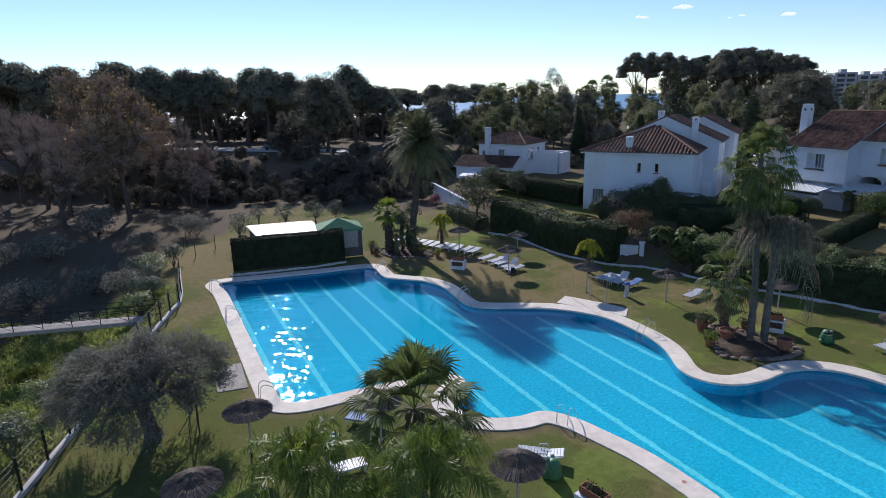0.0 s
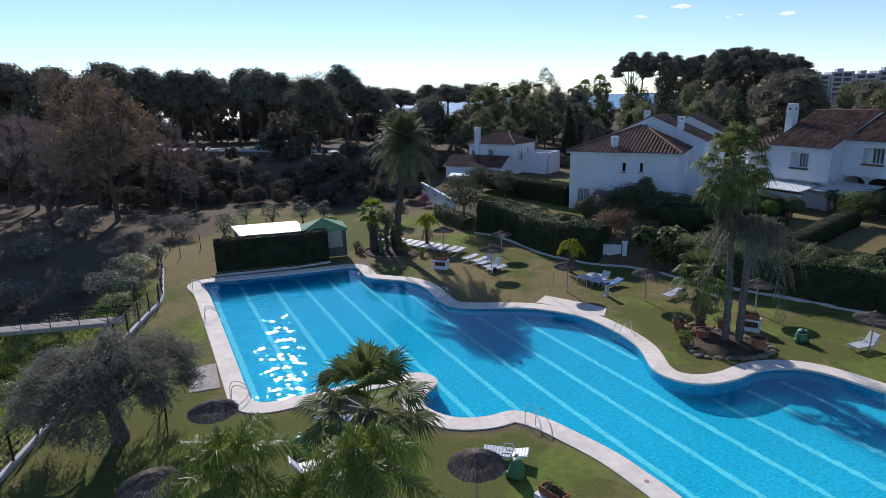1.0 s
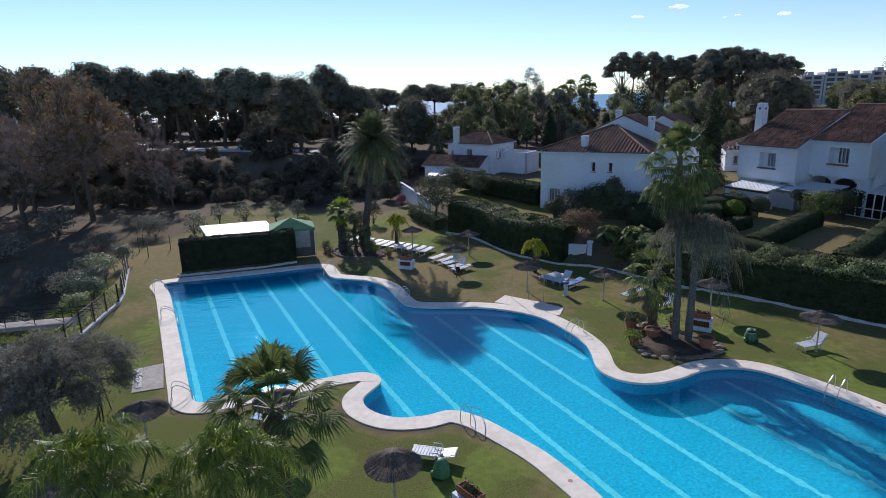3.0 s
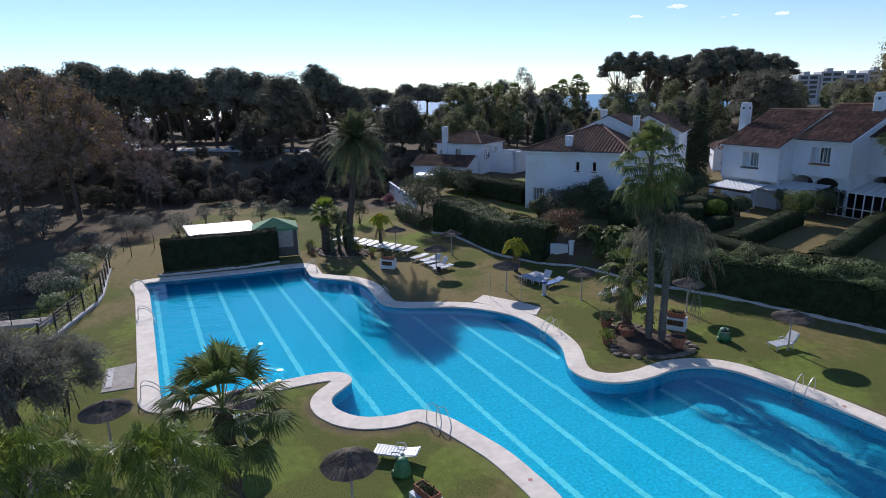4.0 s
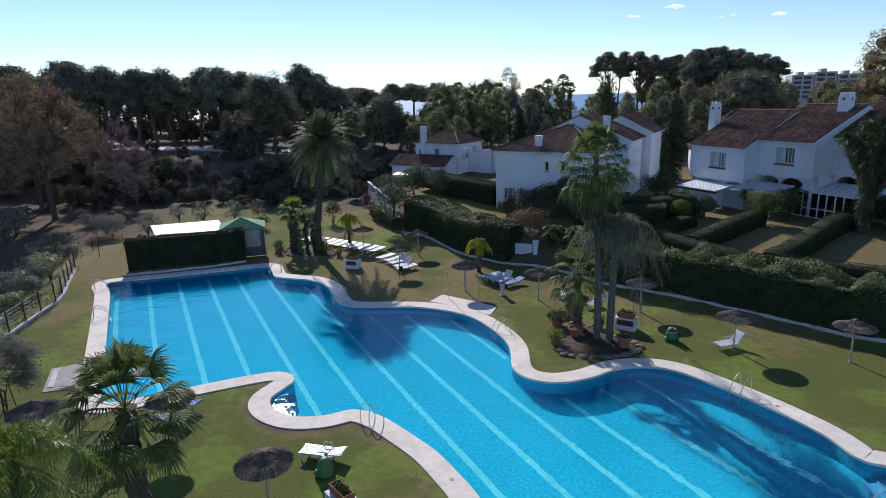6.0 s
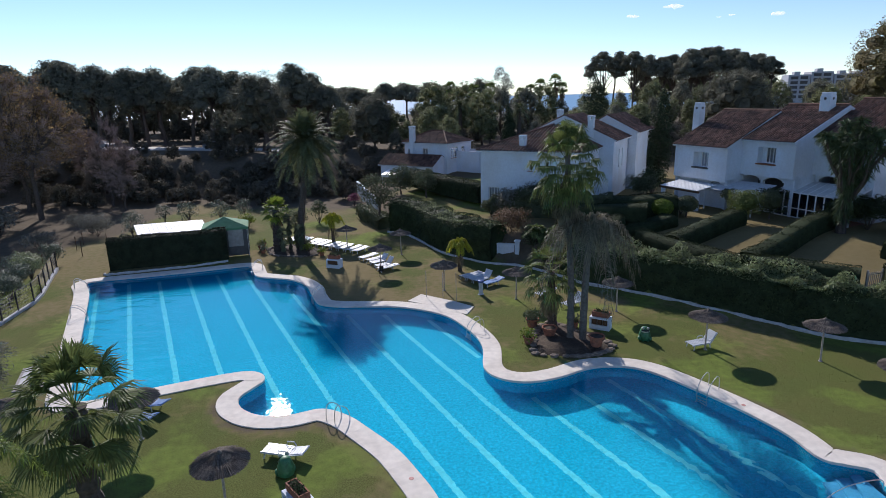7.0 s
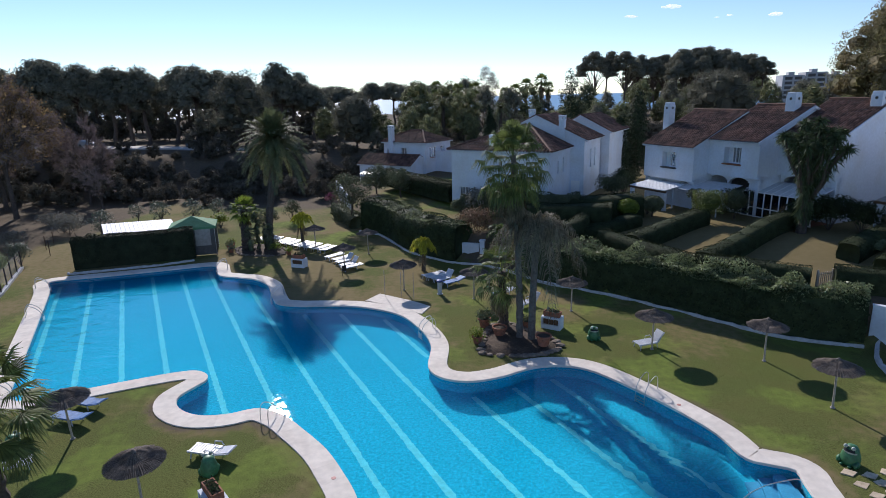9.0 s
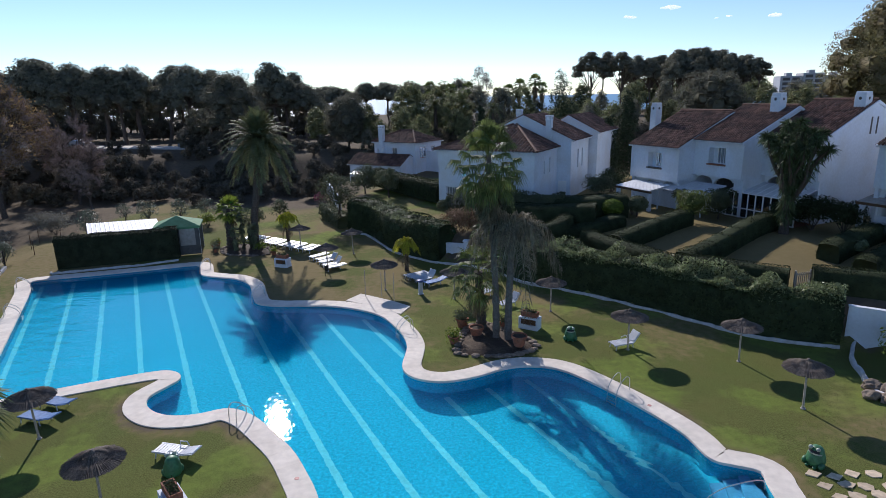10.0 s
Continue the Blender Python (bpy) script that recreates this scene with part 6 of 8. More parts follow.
# dark growth under the tall pines
rng = random.Random(29)
for i in range(17):
    again(mixed[i % 2], 90 + 4.6 * i + rng.uniform(-1.5, 1.5), 206 + 0.3 * i + rng.uniform(-6, 6), rng.uniform(0.72, 0.9) * (0.75 if i < 2 else 1.0), rng.uniform(0, 360))
for i in range(15):
    again(mixed[i % 2], 104 + 4.6 * i + rng.uniform(-1.5, 1.5), 285 + rng.uniform(-6, 6), rng.uniform(1.15, 1.4), rng.uniform(0, 360))
for x, y, s in ((5.2, 100, 0.42), (8.2, 106, 0.52), (6.8, 96, 0.30), (10.8, 112, 0.55), (3.2, 104, 0.48)):
    again(mixed[0], x, y, s, x * 61)
# lower growth that hides the ground between the far houses
rng = random.Random(27)
for i in range(40):
    x, y = rng.uniform(-14, 82), rng.uniform(99, 165)
    if (40 < x < 60 and 140 < y < 160) or (54 < x < 76 and y < 120):
        continue
    again(mixed[0], x, y, rng.uniform(0.36, 0.6), rng.uniform(0, 360))
# autumn tree by the right edge
put(leafy_tree(71, 25.5, 24, M_LATE, 60000, 0.34, 0.12, "large tree with olive and brown late-autumn leaves", "autumn_tree", 110, aspect=0.6, small=0.62), 94.6, 107, 1.0, 0, 3.2)
for x, y, h, w, s in ((31.3, 83.0, 14.2, 3.8, 1), (36.0, 75.0, 8.3, 2.6, 2), (38.5, 76.6, 11.4, 3.0, 3), (21.5, 98, 9.0, 2.2, 4), (47.2, 140, 10.4, 4.6, 5), (27.0, 84, 8.5, 2.0, 6)):
    put(cypress(80 + s, h, w), x, y)
# far palms against the sea
far_fan = fan_palm("fan_palm", "tall slender fan palm far behind the houses", [(0, 0, -0.3), (0.1, 0, 5), (0.2, 0.1, 11)], 0.32, 0.2, 26, 0.9, 1.1, M_FAN, 91, 20, 2.2, blades=10, width=0.09)
put(far_fan, 36.7, 140, 1.06)
for x, y, s in ((33.2, 139, 0.98), (38.9, 141, 0.92), (29.6, 128, 0.88), (26.2, 120, 0.82), (13, 139, 0.97), (17.0, 122, 0.9), (21, 126, 0.92)):
    again(far_fan, x, y, s, x * 40)
far_date = feather_palm("date_palm", "dark feather palm behind the houses", [(0, 0, -0.3), (0.1, 0, 3), (0, 0.1, 6.5)], 0.4, 0.3, 2.9, 34, 0.45, M_PHOENIX, 92, pairs=16, width=0.06)
put(far_date, 45.0, 142, 1.02)
for x, y, s in ((14, 112, 1.1), (24, 104, 1.0), (64, 150, 1.0)):
    again(far_date, x, y, s, x * 50)

# bare trees in the ravine
bare = [winter_tree(101, 14, 11, 300), winter_tree(102, 18.6, 13, 7600, "tall bare tree with brown twigs and some ochre leaves"), winter_tree(103, 12.5, 10, 300)]
put(bare[1], -41.0, 74.5, 1.0)
put(bare[0], -51, 78)
put(bare[2], -46.5, 70, 0.9)
for x, y, s, k in ((-47, 81, 0.90, 1), (-58, 84, 1.05, 0), (-66, 90, 1.1, 0), (-60, 72, 0.95, 0), (-72, 78, 1.0, 2), (-37, 84, 0.72, 0), (-66, 66, 0.95, 0), (-78, 90, 1.1, 0), (-33, 80, 0.55, 2), (-42, 92, 0.85, 0), (-56, 96, 1.0, 2) ):
    again(bare[k], x, y, s, x * 37)

# undergrowth on the bank below the road
under = [leafy_tree(111, 4.2, 6.5, M_SCRUB, 1900, 0.36, 0.08, "dark dense undergrowth thicket on a bank", "thicket", 12, "undergrowth on the bank"), leafy_tree(112, 3.2, 5.5, M_SCRUB, 1700, 0.34, 0.08, "low dark thicket on a bank", "thicket", 11, "undergrowth on the bank")]
rng = random.Random(8)
put(under[0], -30, 108)
put(under[1], -24, 104)
for i in range(44):
    x, y = -78 + (i % 22) * 3.6 + rng.uniform(-1.5, 1.5), (94 if i < 22 else 103) + rng.uniform(-3, 3)
    again(under[i % 2], x, y, rng.uniform(0.35, 1.05) * (1.0 if y < 99 else 0.6), rng.uniform(0, 360))
for i in range(26):
    x, y = -110 + i * 4.2 + rng.uniform(-1.5, 1.5), 138 + rng.uniform(-3, 8) - 0.08 * i
    again(under[i % 2], x, y, rng.uniform(0.9, 1.4), rng.uniform(0, 360))

for i in range(40):
    x, y = rng.uniform(6, 78), rng.uniform(94, 118)
    again(under[i % 2], x, y, rng.uniform(0.5, 0.95), rng.uniform(0, 360))
for i in range(15):
    again(under[i % 2], -48 + 3.1 * i + rng.uniform(-1, 1), 84 + rng.uniform(-3.5, 3.5), rng.uniform(0.3, 0.95), rng.uniform(0, 360))
for i in range(16):
    again(under[i % 2], -50 + 2.9 * i + rng.uniform(-1, 1), 89 + rng.uniform(-3, 3), rng.uniform(0.25, 0.75), rng.uniform(0, 360))

for i in range(46):
    x, y = -62 + 1.55 * i + rng.uniform(-1, 1), rng.uniform(91, 101)
    again(under[i % 2], x, y, rng.uniform(0.35, 0.62), rng.uniform(0, 360))

# ---- palms by the pool ----
feather_palm("date_palm", "tall date palm with arching grey-green fronds over the lawn", [(-3.4, 56.2, -0.2), (-3.35, 56.2, 2.6), (-2.8, 56.6, 6.6), (-2.4, 57.0, 10.5)], 0.36, 0.30, 4.25, 112, 0.62, M_PHOENIX, 121, rise=(-0.75, 1.42), droop=0.55, pairs=56, width=0.032, hang=0.3, dead=5, loose=0.12, upright=0.58)
fan_palm("fan_palm", "tall fan palm with shaggy dead-leaf skirt on a planted island", [(17.85, 32.9, -0.1), (17.8, 32.9, 3), (17.6, 33.0, 7), (17.4, 33.1, 10.9)], 0.22, 0.16, 66, 1.5, 0.98, M_FAN, 122, 90, 2.2, blades=24, rise=(-0.75, 1.56), droop=0.42, limp=0.5, width=0.034, stack=1.0, skirt_mat=M_SKIRT, spread=3.0, trunk_mat=M_GREYBARK)
feather_palm("drooping_palm", "palm with long limp grey drooping fronds", [(18.5, 32.6, -0.1), (18.55, 32.7, 2.5), (18.7, 32.9, 5.2), (18.85, 33.0, 6.7)], 0.23, 0.18, 4.0, 26, 0.75, M_LIMP, 123, rise=(-0.2, 1.2), droop=0.95, pairs=46, width=0.019, hang=1.25, loose=0.17, trunk_mat=M_GREYBARK)
fan_palm("fan_palm", "small fan palm with green and straw-coloured leaves", [(17.1, 34.7, -0.1), (17.05, 34.7, 1.6), (16.9, 34.4, 3.8)], 0.34, 0.24, 30, 1.2, 1.0, M_FAN, 124, 14, 0.9, blades=20, droop=0.6, limp=0.25, width=0.034)
fan_palm("fan_palm", "sturdy fan palm with glossy green leaves and rough trunk", [(-0.95, 16.6, -0.2), (-1.0, 16.6, 3.0), (-1.0, 16.7, 5.3)], 0.37, 0.30, 38, 1.45, 1.02, M_FAN, 125, 5, 0.4, rise=(-0.85, 1.5), droop=0.36, blades=30, width=0.032, spread=3.3, limp=0.16)
for k, (x, y, z, n) in enumerate(((-2.9, 10.9, 7.3, 15), (-0.2, 11.2, 7.1, 15), (-1.5, 10.3, 6.3, 11))):
    feather_palm("queen_palm", "feathery bright green queen palm", [(x - 0.1, y, -0.2), (x - 0.1, y, 4), (x, y, z)], 0.16, 0.11, 2.8, n + 3, 0.50, M_QUEEN, 126 + k, rise=(-0.05, 1.40), droop=0.8, pairs=74, width=0.011, hang=0.6, vee=0.15, loose=0.36)
feather_palm("queen_palm", "queen palm with yellowing dry fronds", [(0.9, 10.6, -0.2), (1.0, 10.6, 3.5), (1.1, 10.6, 5.7)], 0.15, 0.11, 2.3, 12, 0.5, M_DRY, 130, rise=(-0.1, 1.2), droop=0.85, pairs=60, width=0.014, hang=0.7, loose=0.2)
feather_palm("young_palm", "low palm with bright yellow-green arching fronds", [(11.75, 47.6, -0.1), (11.75, 47.6, 1.1), (11.75, 47.6, 2.2)], 0.19, 0.14, 1.7, 20, 0.5, M_YELLOW, 129, rise=(0.35, 1.25), droop=0.72, pairs=30, width=0.03, hang=0.9, dead=3)
feather_palm("young_palm", "low palm with bright yellow-green arching fronds", [(-0.6, 57.6, -0.1), (-0.6, 57.6, 1.3), (-0.6, 57.6, 2.6)], 0.19, 0.14, 1.8, 20, 0.5, M_YELLOW, 140, rise=(0.35, 1.25), droop=0.72, pairs=28, width=0.03, hang=0.7, dead=5)
fan_palm("fan_palm", "thick-trunked young palm with yellowish fan leaves", [(-5.7, 56.0, -0.1), (-5.75, 56.2, 2.0), (-5.8, 56.6, 3.9)], 0.5, 0.32, 28, 0.8, 0.9, M_LIME, 131, 10, 0.8, blades=16)

# olive tree and shrubs on the west lawn
put(olive_tree(141, 5.0, 7.2, M_OLIVE), -13.3, 23.8, 1.0, 40)
young_olive = leafy_tree(142, 3.4, 3.0, M_GREY, 1100, 0.2, 0.4, "young silver-leaved tree on the lawn", "young_tree", 12, "young trees on the lawn", 0.35)
put(young_olive, -21.4, 59.5)
for x, y, s in ((-18.6, 66.0, 0.95), (-15.4, 67.5, 0.9), (-22.5, 68.5, 0.75), (-13.5, 70, 0.8)):
    again(young_olive, x, y, s, x * 90)


# ---- hedges and gardens ----
def along(y0, y1, d):
    """A stretch of the kerb line moved d metres to the houses' side."""
    k = np.array([p for p in KERB if y0 <= p[1] <= y1], float)
    return [tuple(p) for p in offset(k, d, False)]


hedge("tall_hedge", along(30.6, 46, 1.1), 1.8, 2.9, "tall shaggy dark green hedge with pale leafy crest", 201, M_HEDGE, 62, 0.19, 0.0, 0.22, (M_OLEANDER, 1100, 1.2, 0.22))
hedge("tall_hedge", along(49.4, 62.7, 1.5), 2.6, 3.4, "tall dark green hedge with sunlit creeper on top", 202, M_HEDGE, 62, 0.18, 0.0, 0.2, (M_OLEANDER, 220, 0.45, 0.18))
hedge("boundary_hedge", [(3.9, 64.4), (1.9, 68.6), (0.6, 72.0)], 1.7, 1.7, "dark overgrown hedge along a garden path", 203, M_DARKLEAF, 40, 0.24, 0.0, 0.3)
hedge("clipped_hedge", [(6.2, 78.5), (9.5, 72.5), (12.6, 67.2), (14.9, 63.8)], 1.8, 2.1, "clipped dark hedge beside a villa", 204, M_CLIP, 40, 0.2, 3.0, 0.08)
for k, (pts, w, h) in enumerate((([(28.0, 44.4), (31.8, 46.8), (35.4, 49.0)], 1.3, 1.0), ([(26.4, 46.6), (28.8, 41.4), (30.3, 38.6)], 1.1, 0.9), ([(31.2, 38.9), (36.4, 42.9), (41.6, 46.9)], 1.2, 1.05), ([(30.4, 38.2), (33.0, 36.5), (35.8, 34.5)], 1.2, 1.05), ([(37.3, 34.6), (39.2, 33.6), (42.4, 31.9)], 1.4, 1.1), ([(40.8, 38.6), (44.0, 40.6), (46.5, 42.2)], 1.2, 1.0), ([(41.5, 36.0), (45.0, 38.0), (50, 40)], 1.2, 0.9), ([(21.2, 53.4), (24.2, 52.0), (28.2, 50.6)], 2.4, 1.6), ([(24.6, 48.8), (27.0, 49.2), (30.2, 50.4)], 1.6, 0.7), ([(25.5, 54.4), (28.5, 53.4), (31.4, 53.4)], 2.4, 1.5), ([(22.6, 46.6), (24.8, 48.6), (25.6, 50.4)], 1.2, 1.3))):
    hedge("low_hedge", pts, w * 1.25, h * 1.25 + 0.15, "low clipped dark green garden hedge", 210 + k, M_CLIP, 100, 0.10, None, 0.06)


def topiary(x, y, z, w, h, mat, seed, label, square=True):
    """A clipped head of leaves on a short stem."""
    t = thing("topiary_bush", label, "shrub", pose(x, y, height(x, y)))
    b = Build()
    b.tube([(0, 0, -0.1), (0.03, 0.02, z), (0, 0, z + 0.3)], [0.07, 0.06, 0.05], 6)
    part("stem", b, M_BARK, t)
    rng = np.random.default_rng(seed)
    n = 1500
    if square:
        P = rng.uniform(-1, 1, (n, 3))
        P /= np.abs(P).max(1)[:, None] ** 0.85
        N = unit(P)
    else:
        N = unit(rng.normal(size=(n, 3)))
        P = N * rng.uniform(0.9, 1.03, (n, 1))
    V, F = leaves_at(P * np.array((w / 2, w / 2, h / 2)) + np.array((0, 0, z + h / 2)), unit(N + rng.normal(size=(n, 3)) * 0.5), 0.15, rng, 0.6)
    c = Build()
    c.blob((0, 0, z + h / 2), (w * 0.46, w * 0.46, h * 0.46), seed, 0.1)
    k = len(c.v)
    t2 = new("foliage", mesh_data("foliage", c.v + [tuple(v) for v in V], c.f + [tuple(int(i) + k for i in q) for q in F], mat))
    t2.parent = t
    return t


topiary(36.0, 49.3, 0.9, 2.1, 1.75, M_FAN, 231, "square clipped bush on a bare stem")
topiary(38.8, 50.4, 0.7, 2.0, 1.9, M_DARKLEAF, 232, "dark clipped bush beside a porch")
topiary(30.0, 52.0, 0.3, 2.0, 1.5, M_LIME, 233, "rounded yellow-green clipped bush", False)
topiary(32.3, 52.2, 0.5, 1.9, 1.4, M_DARKLEAF, 234, "rounded dark clipped bush on a stem", False)
shrub("shrub", 32.2, 53.2, 0.9, 1.6, M_DARKLEAF, 235, "dark garden shrub by a porch", 700)
for k, (x, y, r, h, mat) in enumerate(((44.0, 45.6, 2.0, 2.7, M_CLIP), (45.6, 44.2, 1.7, 2.5, M_CLIP), (42.6, 46.6, 1.5, 2.3, M_HEDGE), (47.5, 41.2, 1.2, 1.2, M_GREY), (43.3, 39.6, 0.9, 0.9, M_OLEANDER), (19.2, 57.0, 2.1, 3.3, M_DARKLEAF), (17.0, 58.0, 1.9, 2.6, M_OLIVE), (21.6, 55.8, 2.0, 2.6, M_DARKLEAF), (15.4, 58.8, 1.2, 1.7, M_DARKLEAF), (20.6, 56.9, 1.3, 4.3, M_DARKLEAF), (23.4, 54.8, 1.6, 2.0, M_DARKLEAF), (31.5, 61.5, 1.8, 2.6, M_DARKLEAF), (33.5, 64.5, 1.6, 2.8, M_HEDGE), (24.6, 53.8, 0.7, 1.0, M_DARKLEAF), (36.8, 53.2, 0.9, 2.4, M_DARKLEAF))):
    shrub("garden_shrub", x, y, r, h, mat, 240 + k, "leafy garden shrub in a bed beside a house", 3200, 0.2, clumps=10)

hedge("shrub_border", [(15.6, 58.9), (19.4, 57.1), (23.6, 55.2), (26.2, 54.2)], 1.9, 2.2, "dense dark shrub border along a villa wall", 259, M_DARKLEAF, 60, 0.2, None, 0.4)
# shrubs along the boundary
shrub("reddish_shrub", 16.5, 52.2, 2.3, 2.9, M_RED, 261, "reddish-brown flowering shrub over a white wall", 3000, 0.16, z=1.4, clumps=10)
for k, (x, y) in enumerate(((18.4, 49.6), (19.8, 48.2), (20.6, 49.6))):
    feather_palm("broad_leaved_plant", "lush dark green broad-leaved plant by steps", [(x, y, 0.0), (x, y, 1.2), (x + 0.1, y, 2.6)], 0.12, 0.1, 2.1, 16, 0.6, M_FAN, 265 + k, rise=(0.3, 1.3), droop=0.7, pairs=10, width=0.10, hang=0.3, group="lush plants by the steps")
for k, (x, y, r, h, mat) in enumerate(((19.6, 47.7, 1.7, 2.5, M_FAN), (21.6, 46.6, 1.6, 2.9, M_HEDGE), (18.6, 50.4, 1.5, 2.6, M_DARKLEAF), (22.8, 45.6, 1.5, 3.0, M_FAN))):
    shrub("boundary_shrub", x, y, r, h, mat, 255 + k, "lush green shrub beside the garden steps", 2600, 0.24, 0.4, z=0.0)
put(leafy_tree(271, 5.6, 5.2, M_DARKLEAF, 2600, 0.24, 0.45, "dark spreading tree with a crooked pale trunk", "garden_tree", 16), 3.2, 65.4)
put(leafy_tree(272, 3.3, 3.6, M_DARKLEAF, 1800, 0.26, 0.3, "dark garden tree behind a hedge", "garden_tree", 14), 8.5, 70.5)
put(leafy_tree(273, 3.3, 4.4, M_DARKLEAF, 2000, 0.28, 0.25, "dark garden tree behind a hedge", "garden_tree", 14), 5.2, 74.5)
shrub("bougainvillea", -1.6, 79.5, 1.0, 1.9, M_PINK, 274, "pink flowering bougainvillea on a white wall", 700, 0.18)
shrub("shrub", -4.2, 68.5, 1.5, 2.8, M_DARKLEAF, 275, "dark leafy shrub on the far lawn", 900, 0.2)
shrub("shrub", -5.0, 62.0, 1.2, 3.6, M_DARKLEAF, 276, "tall dark shrub behind the palms", 1000, 0.2)
shrub("lime_shrub", -12.0, 66.4, 1.4, 1.7, M_LIME, 277, "yellow-green leafy shrub on the lawn", 900, 0.18)
for k, (x, y, r, h) in enumerate(((38.2, 27.6, 1.6, 2.2), (38.7, 25.2, 1.5, 1.6), (39.6, 29.6, 1.2, 1.8))):
    shrub("bright_shrub", x, y, r, h, M_OLEANDER if k else M_LIME, 281 + k, "bright green leafy shrub behind a white kerb", 1500, 0.17)
# oleanders outside the fence
for k, (x, y, r, h) in enumerate(((-25.2, 49.0, 1.6, 2.6), (-24.2, 46.0, 1.5, 2.4), (-23.0, 43.4, 1.4, 2.2), (-22.2, 40.2, 1.3, 2.0), (-26.6, 47.0, 1.5, 2.2), (-20.8, 30.6, 1.4, 1.8), (-20.2, 27.0, 1.3, 1.9), (-19.0, 22.8, 1.5, 2.0), (-25.4, 52.5, 1.4, 2.2), (-18.6, 19.4, 1.3, 1.8), (-28.5, 42.5, 1.6, 2.0), (-27.8, 51.0, 1.7, 2.4))):
    shrub("oleander_bush", x, y, r, h, M_GREY if k % 3 else M_OLEANDER, 291 + k, "grey-green oleander bush outside a fence", 1300, 0.2, 0.3)
rng = random.Random(31)
dark_bush = shrub("ravine_bush", -33, 52, 2.4, 2.6, M_OLIVE, 311, "dull tangled bush in the ravine", 1400, 0.24, group="bushes in the ravine")
for i in range(18):
    x, y = rng.uniform(-62, -28), rng.uniform(44, 70)
    again(dark_bush, x, y, rng.uniform(0.6, 1.3), rng.uniform(0, 360))
low_green = shrub("ravine_scrub", -30, 33, 1.8, 1.1, M_LIME, 312, "low bright green scrub on the ravine bank", 1100, 0.2, group="bushes in the ravine")
for x, y, s in ((-34, 30, 1.1), (-31, 27, 0.9), (-36, 36, 1.2), (-28.5, 36.5, 0.7), (-35, 43, 1.0), (-38, 40, 1.0)):
    again(low_green, x, y, s, x * 70)


def yucca(x, y):
    """A many-headed tree yucca: forked trunk, spiky heads on top and old leaves hanging below."""
    rng = np.random.default_rng(321)
    t = thing("tree_yucca", "tall many-headed yucca with spiky dark rosettes", "tree", pose(x, y, height(x, y)))
    b = Build()
    b.tube([(0, 0, -0.2), (0, 0, 1.4), (0.05, 0, 4.2)], [0.40, 0.30, 0.24], 9)
    part("trunk", b, M_PALMBARK, t)
    V, H = [], []

    def leaf(out, hub, d, L, w, sag):
        side = unit(np.cross(d, rng.normal(size=3))) * w
        m, e = hub + d * L * 0.55, hub + d * L + np.array((0, 0, -sag * L))
        out += [hub - side * 0.7, hub + side * 0.7, m + side, m - side, m - side, m + side, e + side * 0.1, e - side * 0.1]
    for i in range(22):
        a = 2.39996 * i
        q = math.sqrt((i + 0.3) / 22)
        r = 2.35 * q * rng.uniform(0.85, 1.08)
        tip = np.array((r * math.cos(a), r * math.sin(a), 8.1 - 1.5 * q * q + rng.uniform(-0.55, 0.45)))
        root = np.array((0.05, 0, rng.uniform(2.2, 3.8)))
        limb = Build()
        path = limb_path(tuple(root), tip, rng, -0.10, 4, 0.02)
        limb.tube(path, [0.2, 0.15, 0.12, 0.1, 0.08], 6)
        part("limb", limb, M_PALMBARK, t)
        for j in range(120):
            d = unit(rng.normal(size=3) + np.array((0.25 * math.cos(a), 0.25 * math.sin(a), 0.15)))
            leaf(V, tip, d, rng.uniform(0.5, 0.88), 0.036, 0.25)
        for j in range(120):
            hub = root + (tip - root) * rng.uniform(0.1, 0.95)
            d = unit(rng.normal(size=3) * np.array((1, 1, 0.4)) + np.array((0, 0, -0.9)))
            leaf(H, hub, d, rng.uniform(0.45, 0.75), 0.034, 0.2)
    for j in range(420):
        a, z = rng.uniform(0, 6.283), rng.uniform(1.0, 4.4)
        d = unit(np.array((0.5 * math.cos(a), 0.5 * math.sin(a), -1.0)) + rng.normal(size=3) * 0.2)
        leaf(H, np.array((0.3 * math.cos(a), 0.3 * math.sin(a), z)), d, rng.uniform(0.5, 0.8), 0.034, 0.1)
    fronds_part(t, np.array(V), (0, 0, 0), M_YUCCA, "leaf_head")
    fronds_part(t, np.array(H), (0, 0, 0), M_YUCCA, "hanging_leaves", "old leaves hanging round the limbs")


yucca(41.3, 44.8)


# ---- walls, steps and gate by the boundary ----
def plain_wall(name, p0, p1, z0, z1, w, label, mat=None, cap=True):
    fr = Frame(p0, p1)
    b = Build()
    fr.box(b, 0, fr.len, -w, 0, z0, z1)
    if cap:
        fr.box(b, -0.03, fr.len + 0.03, -w - 0.04, 0.04, z1, z1 + 0.07)
    return tagged(new(name, mesh_data(name, b.v, b.f, mat or M_WHITE)), label, "wall", kind="structure")


plain_wall("wall_gate", (14.4, 50.6), (16.55, 49.9), -0.2, 1.55, 0.22, "whitewashed garden wall beside a gate")
plain_wall("wall_path", (-2.4, 88.0), (2.3, 71.4), 0, 2.1, 0.25, "whitewashed wall along a garden path")
plain_wall("wall_east", (37.3, 31.1), (40.2, 29.15), -0.3, 2.3, 0.25, "whitewashed boundary wall behind a hedge")
plain_wall("wall_east_end", (40.22, 29.13), (48.2, 22.6), -0.3, 2.3, 0.25, "whitewashed boundary wall behind bright shrubs")
pil = thing("gate_pillar", "square whitewashed gate pillar with cap", "pillar", pose(16.85, 49.9, 0, 0, 0, -20))
b = Build()
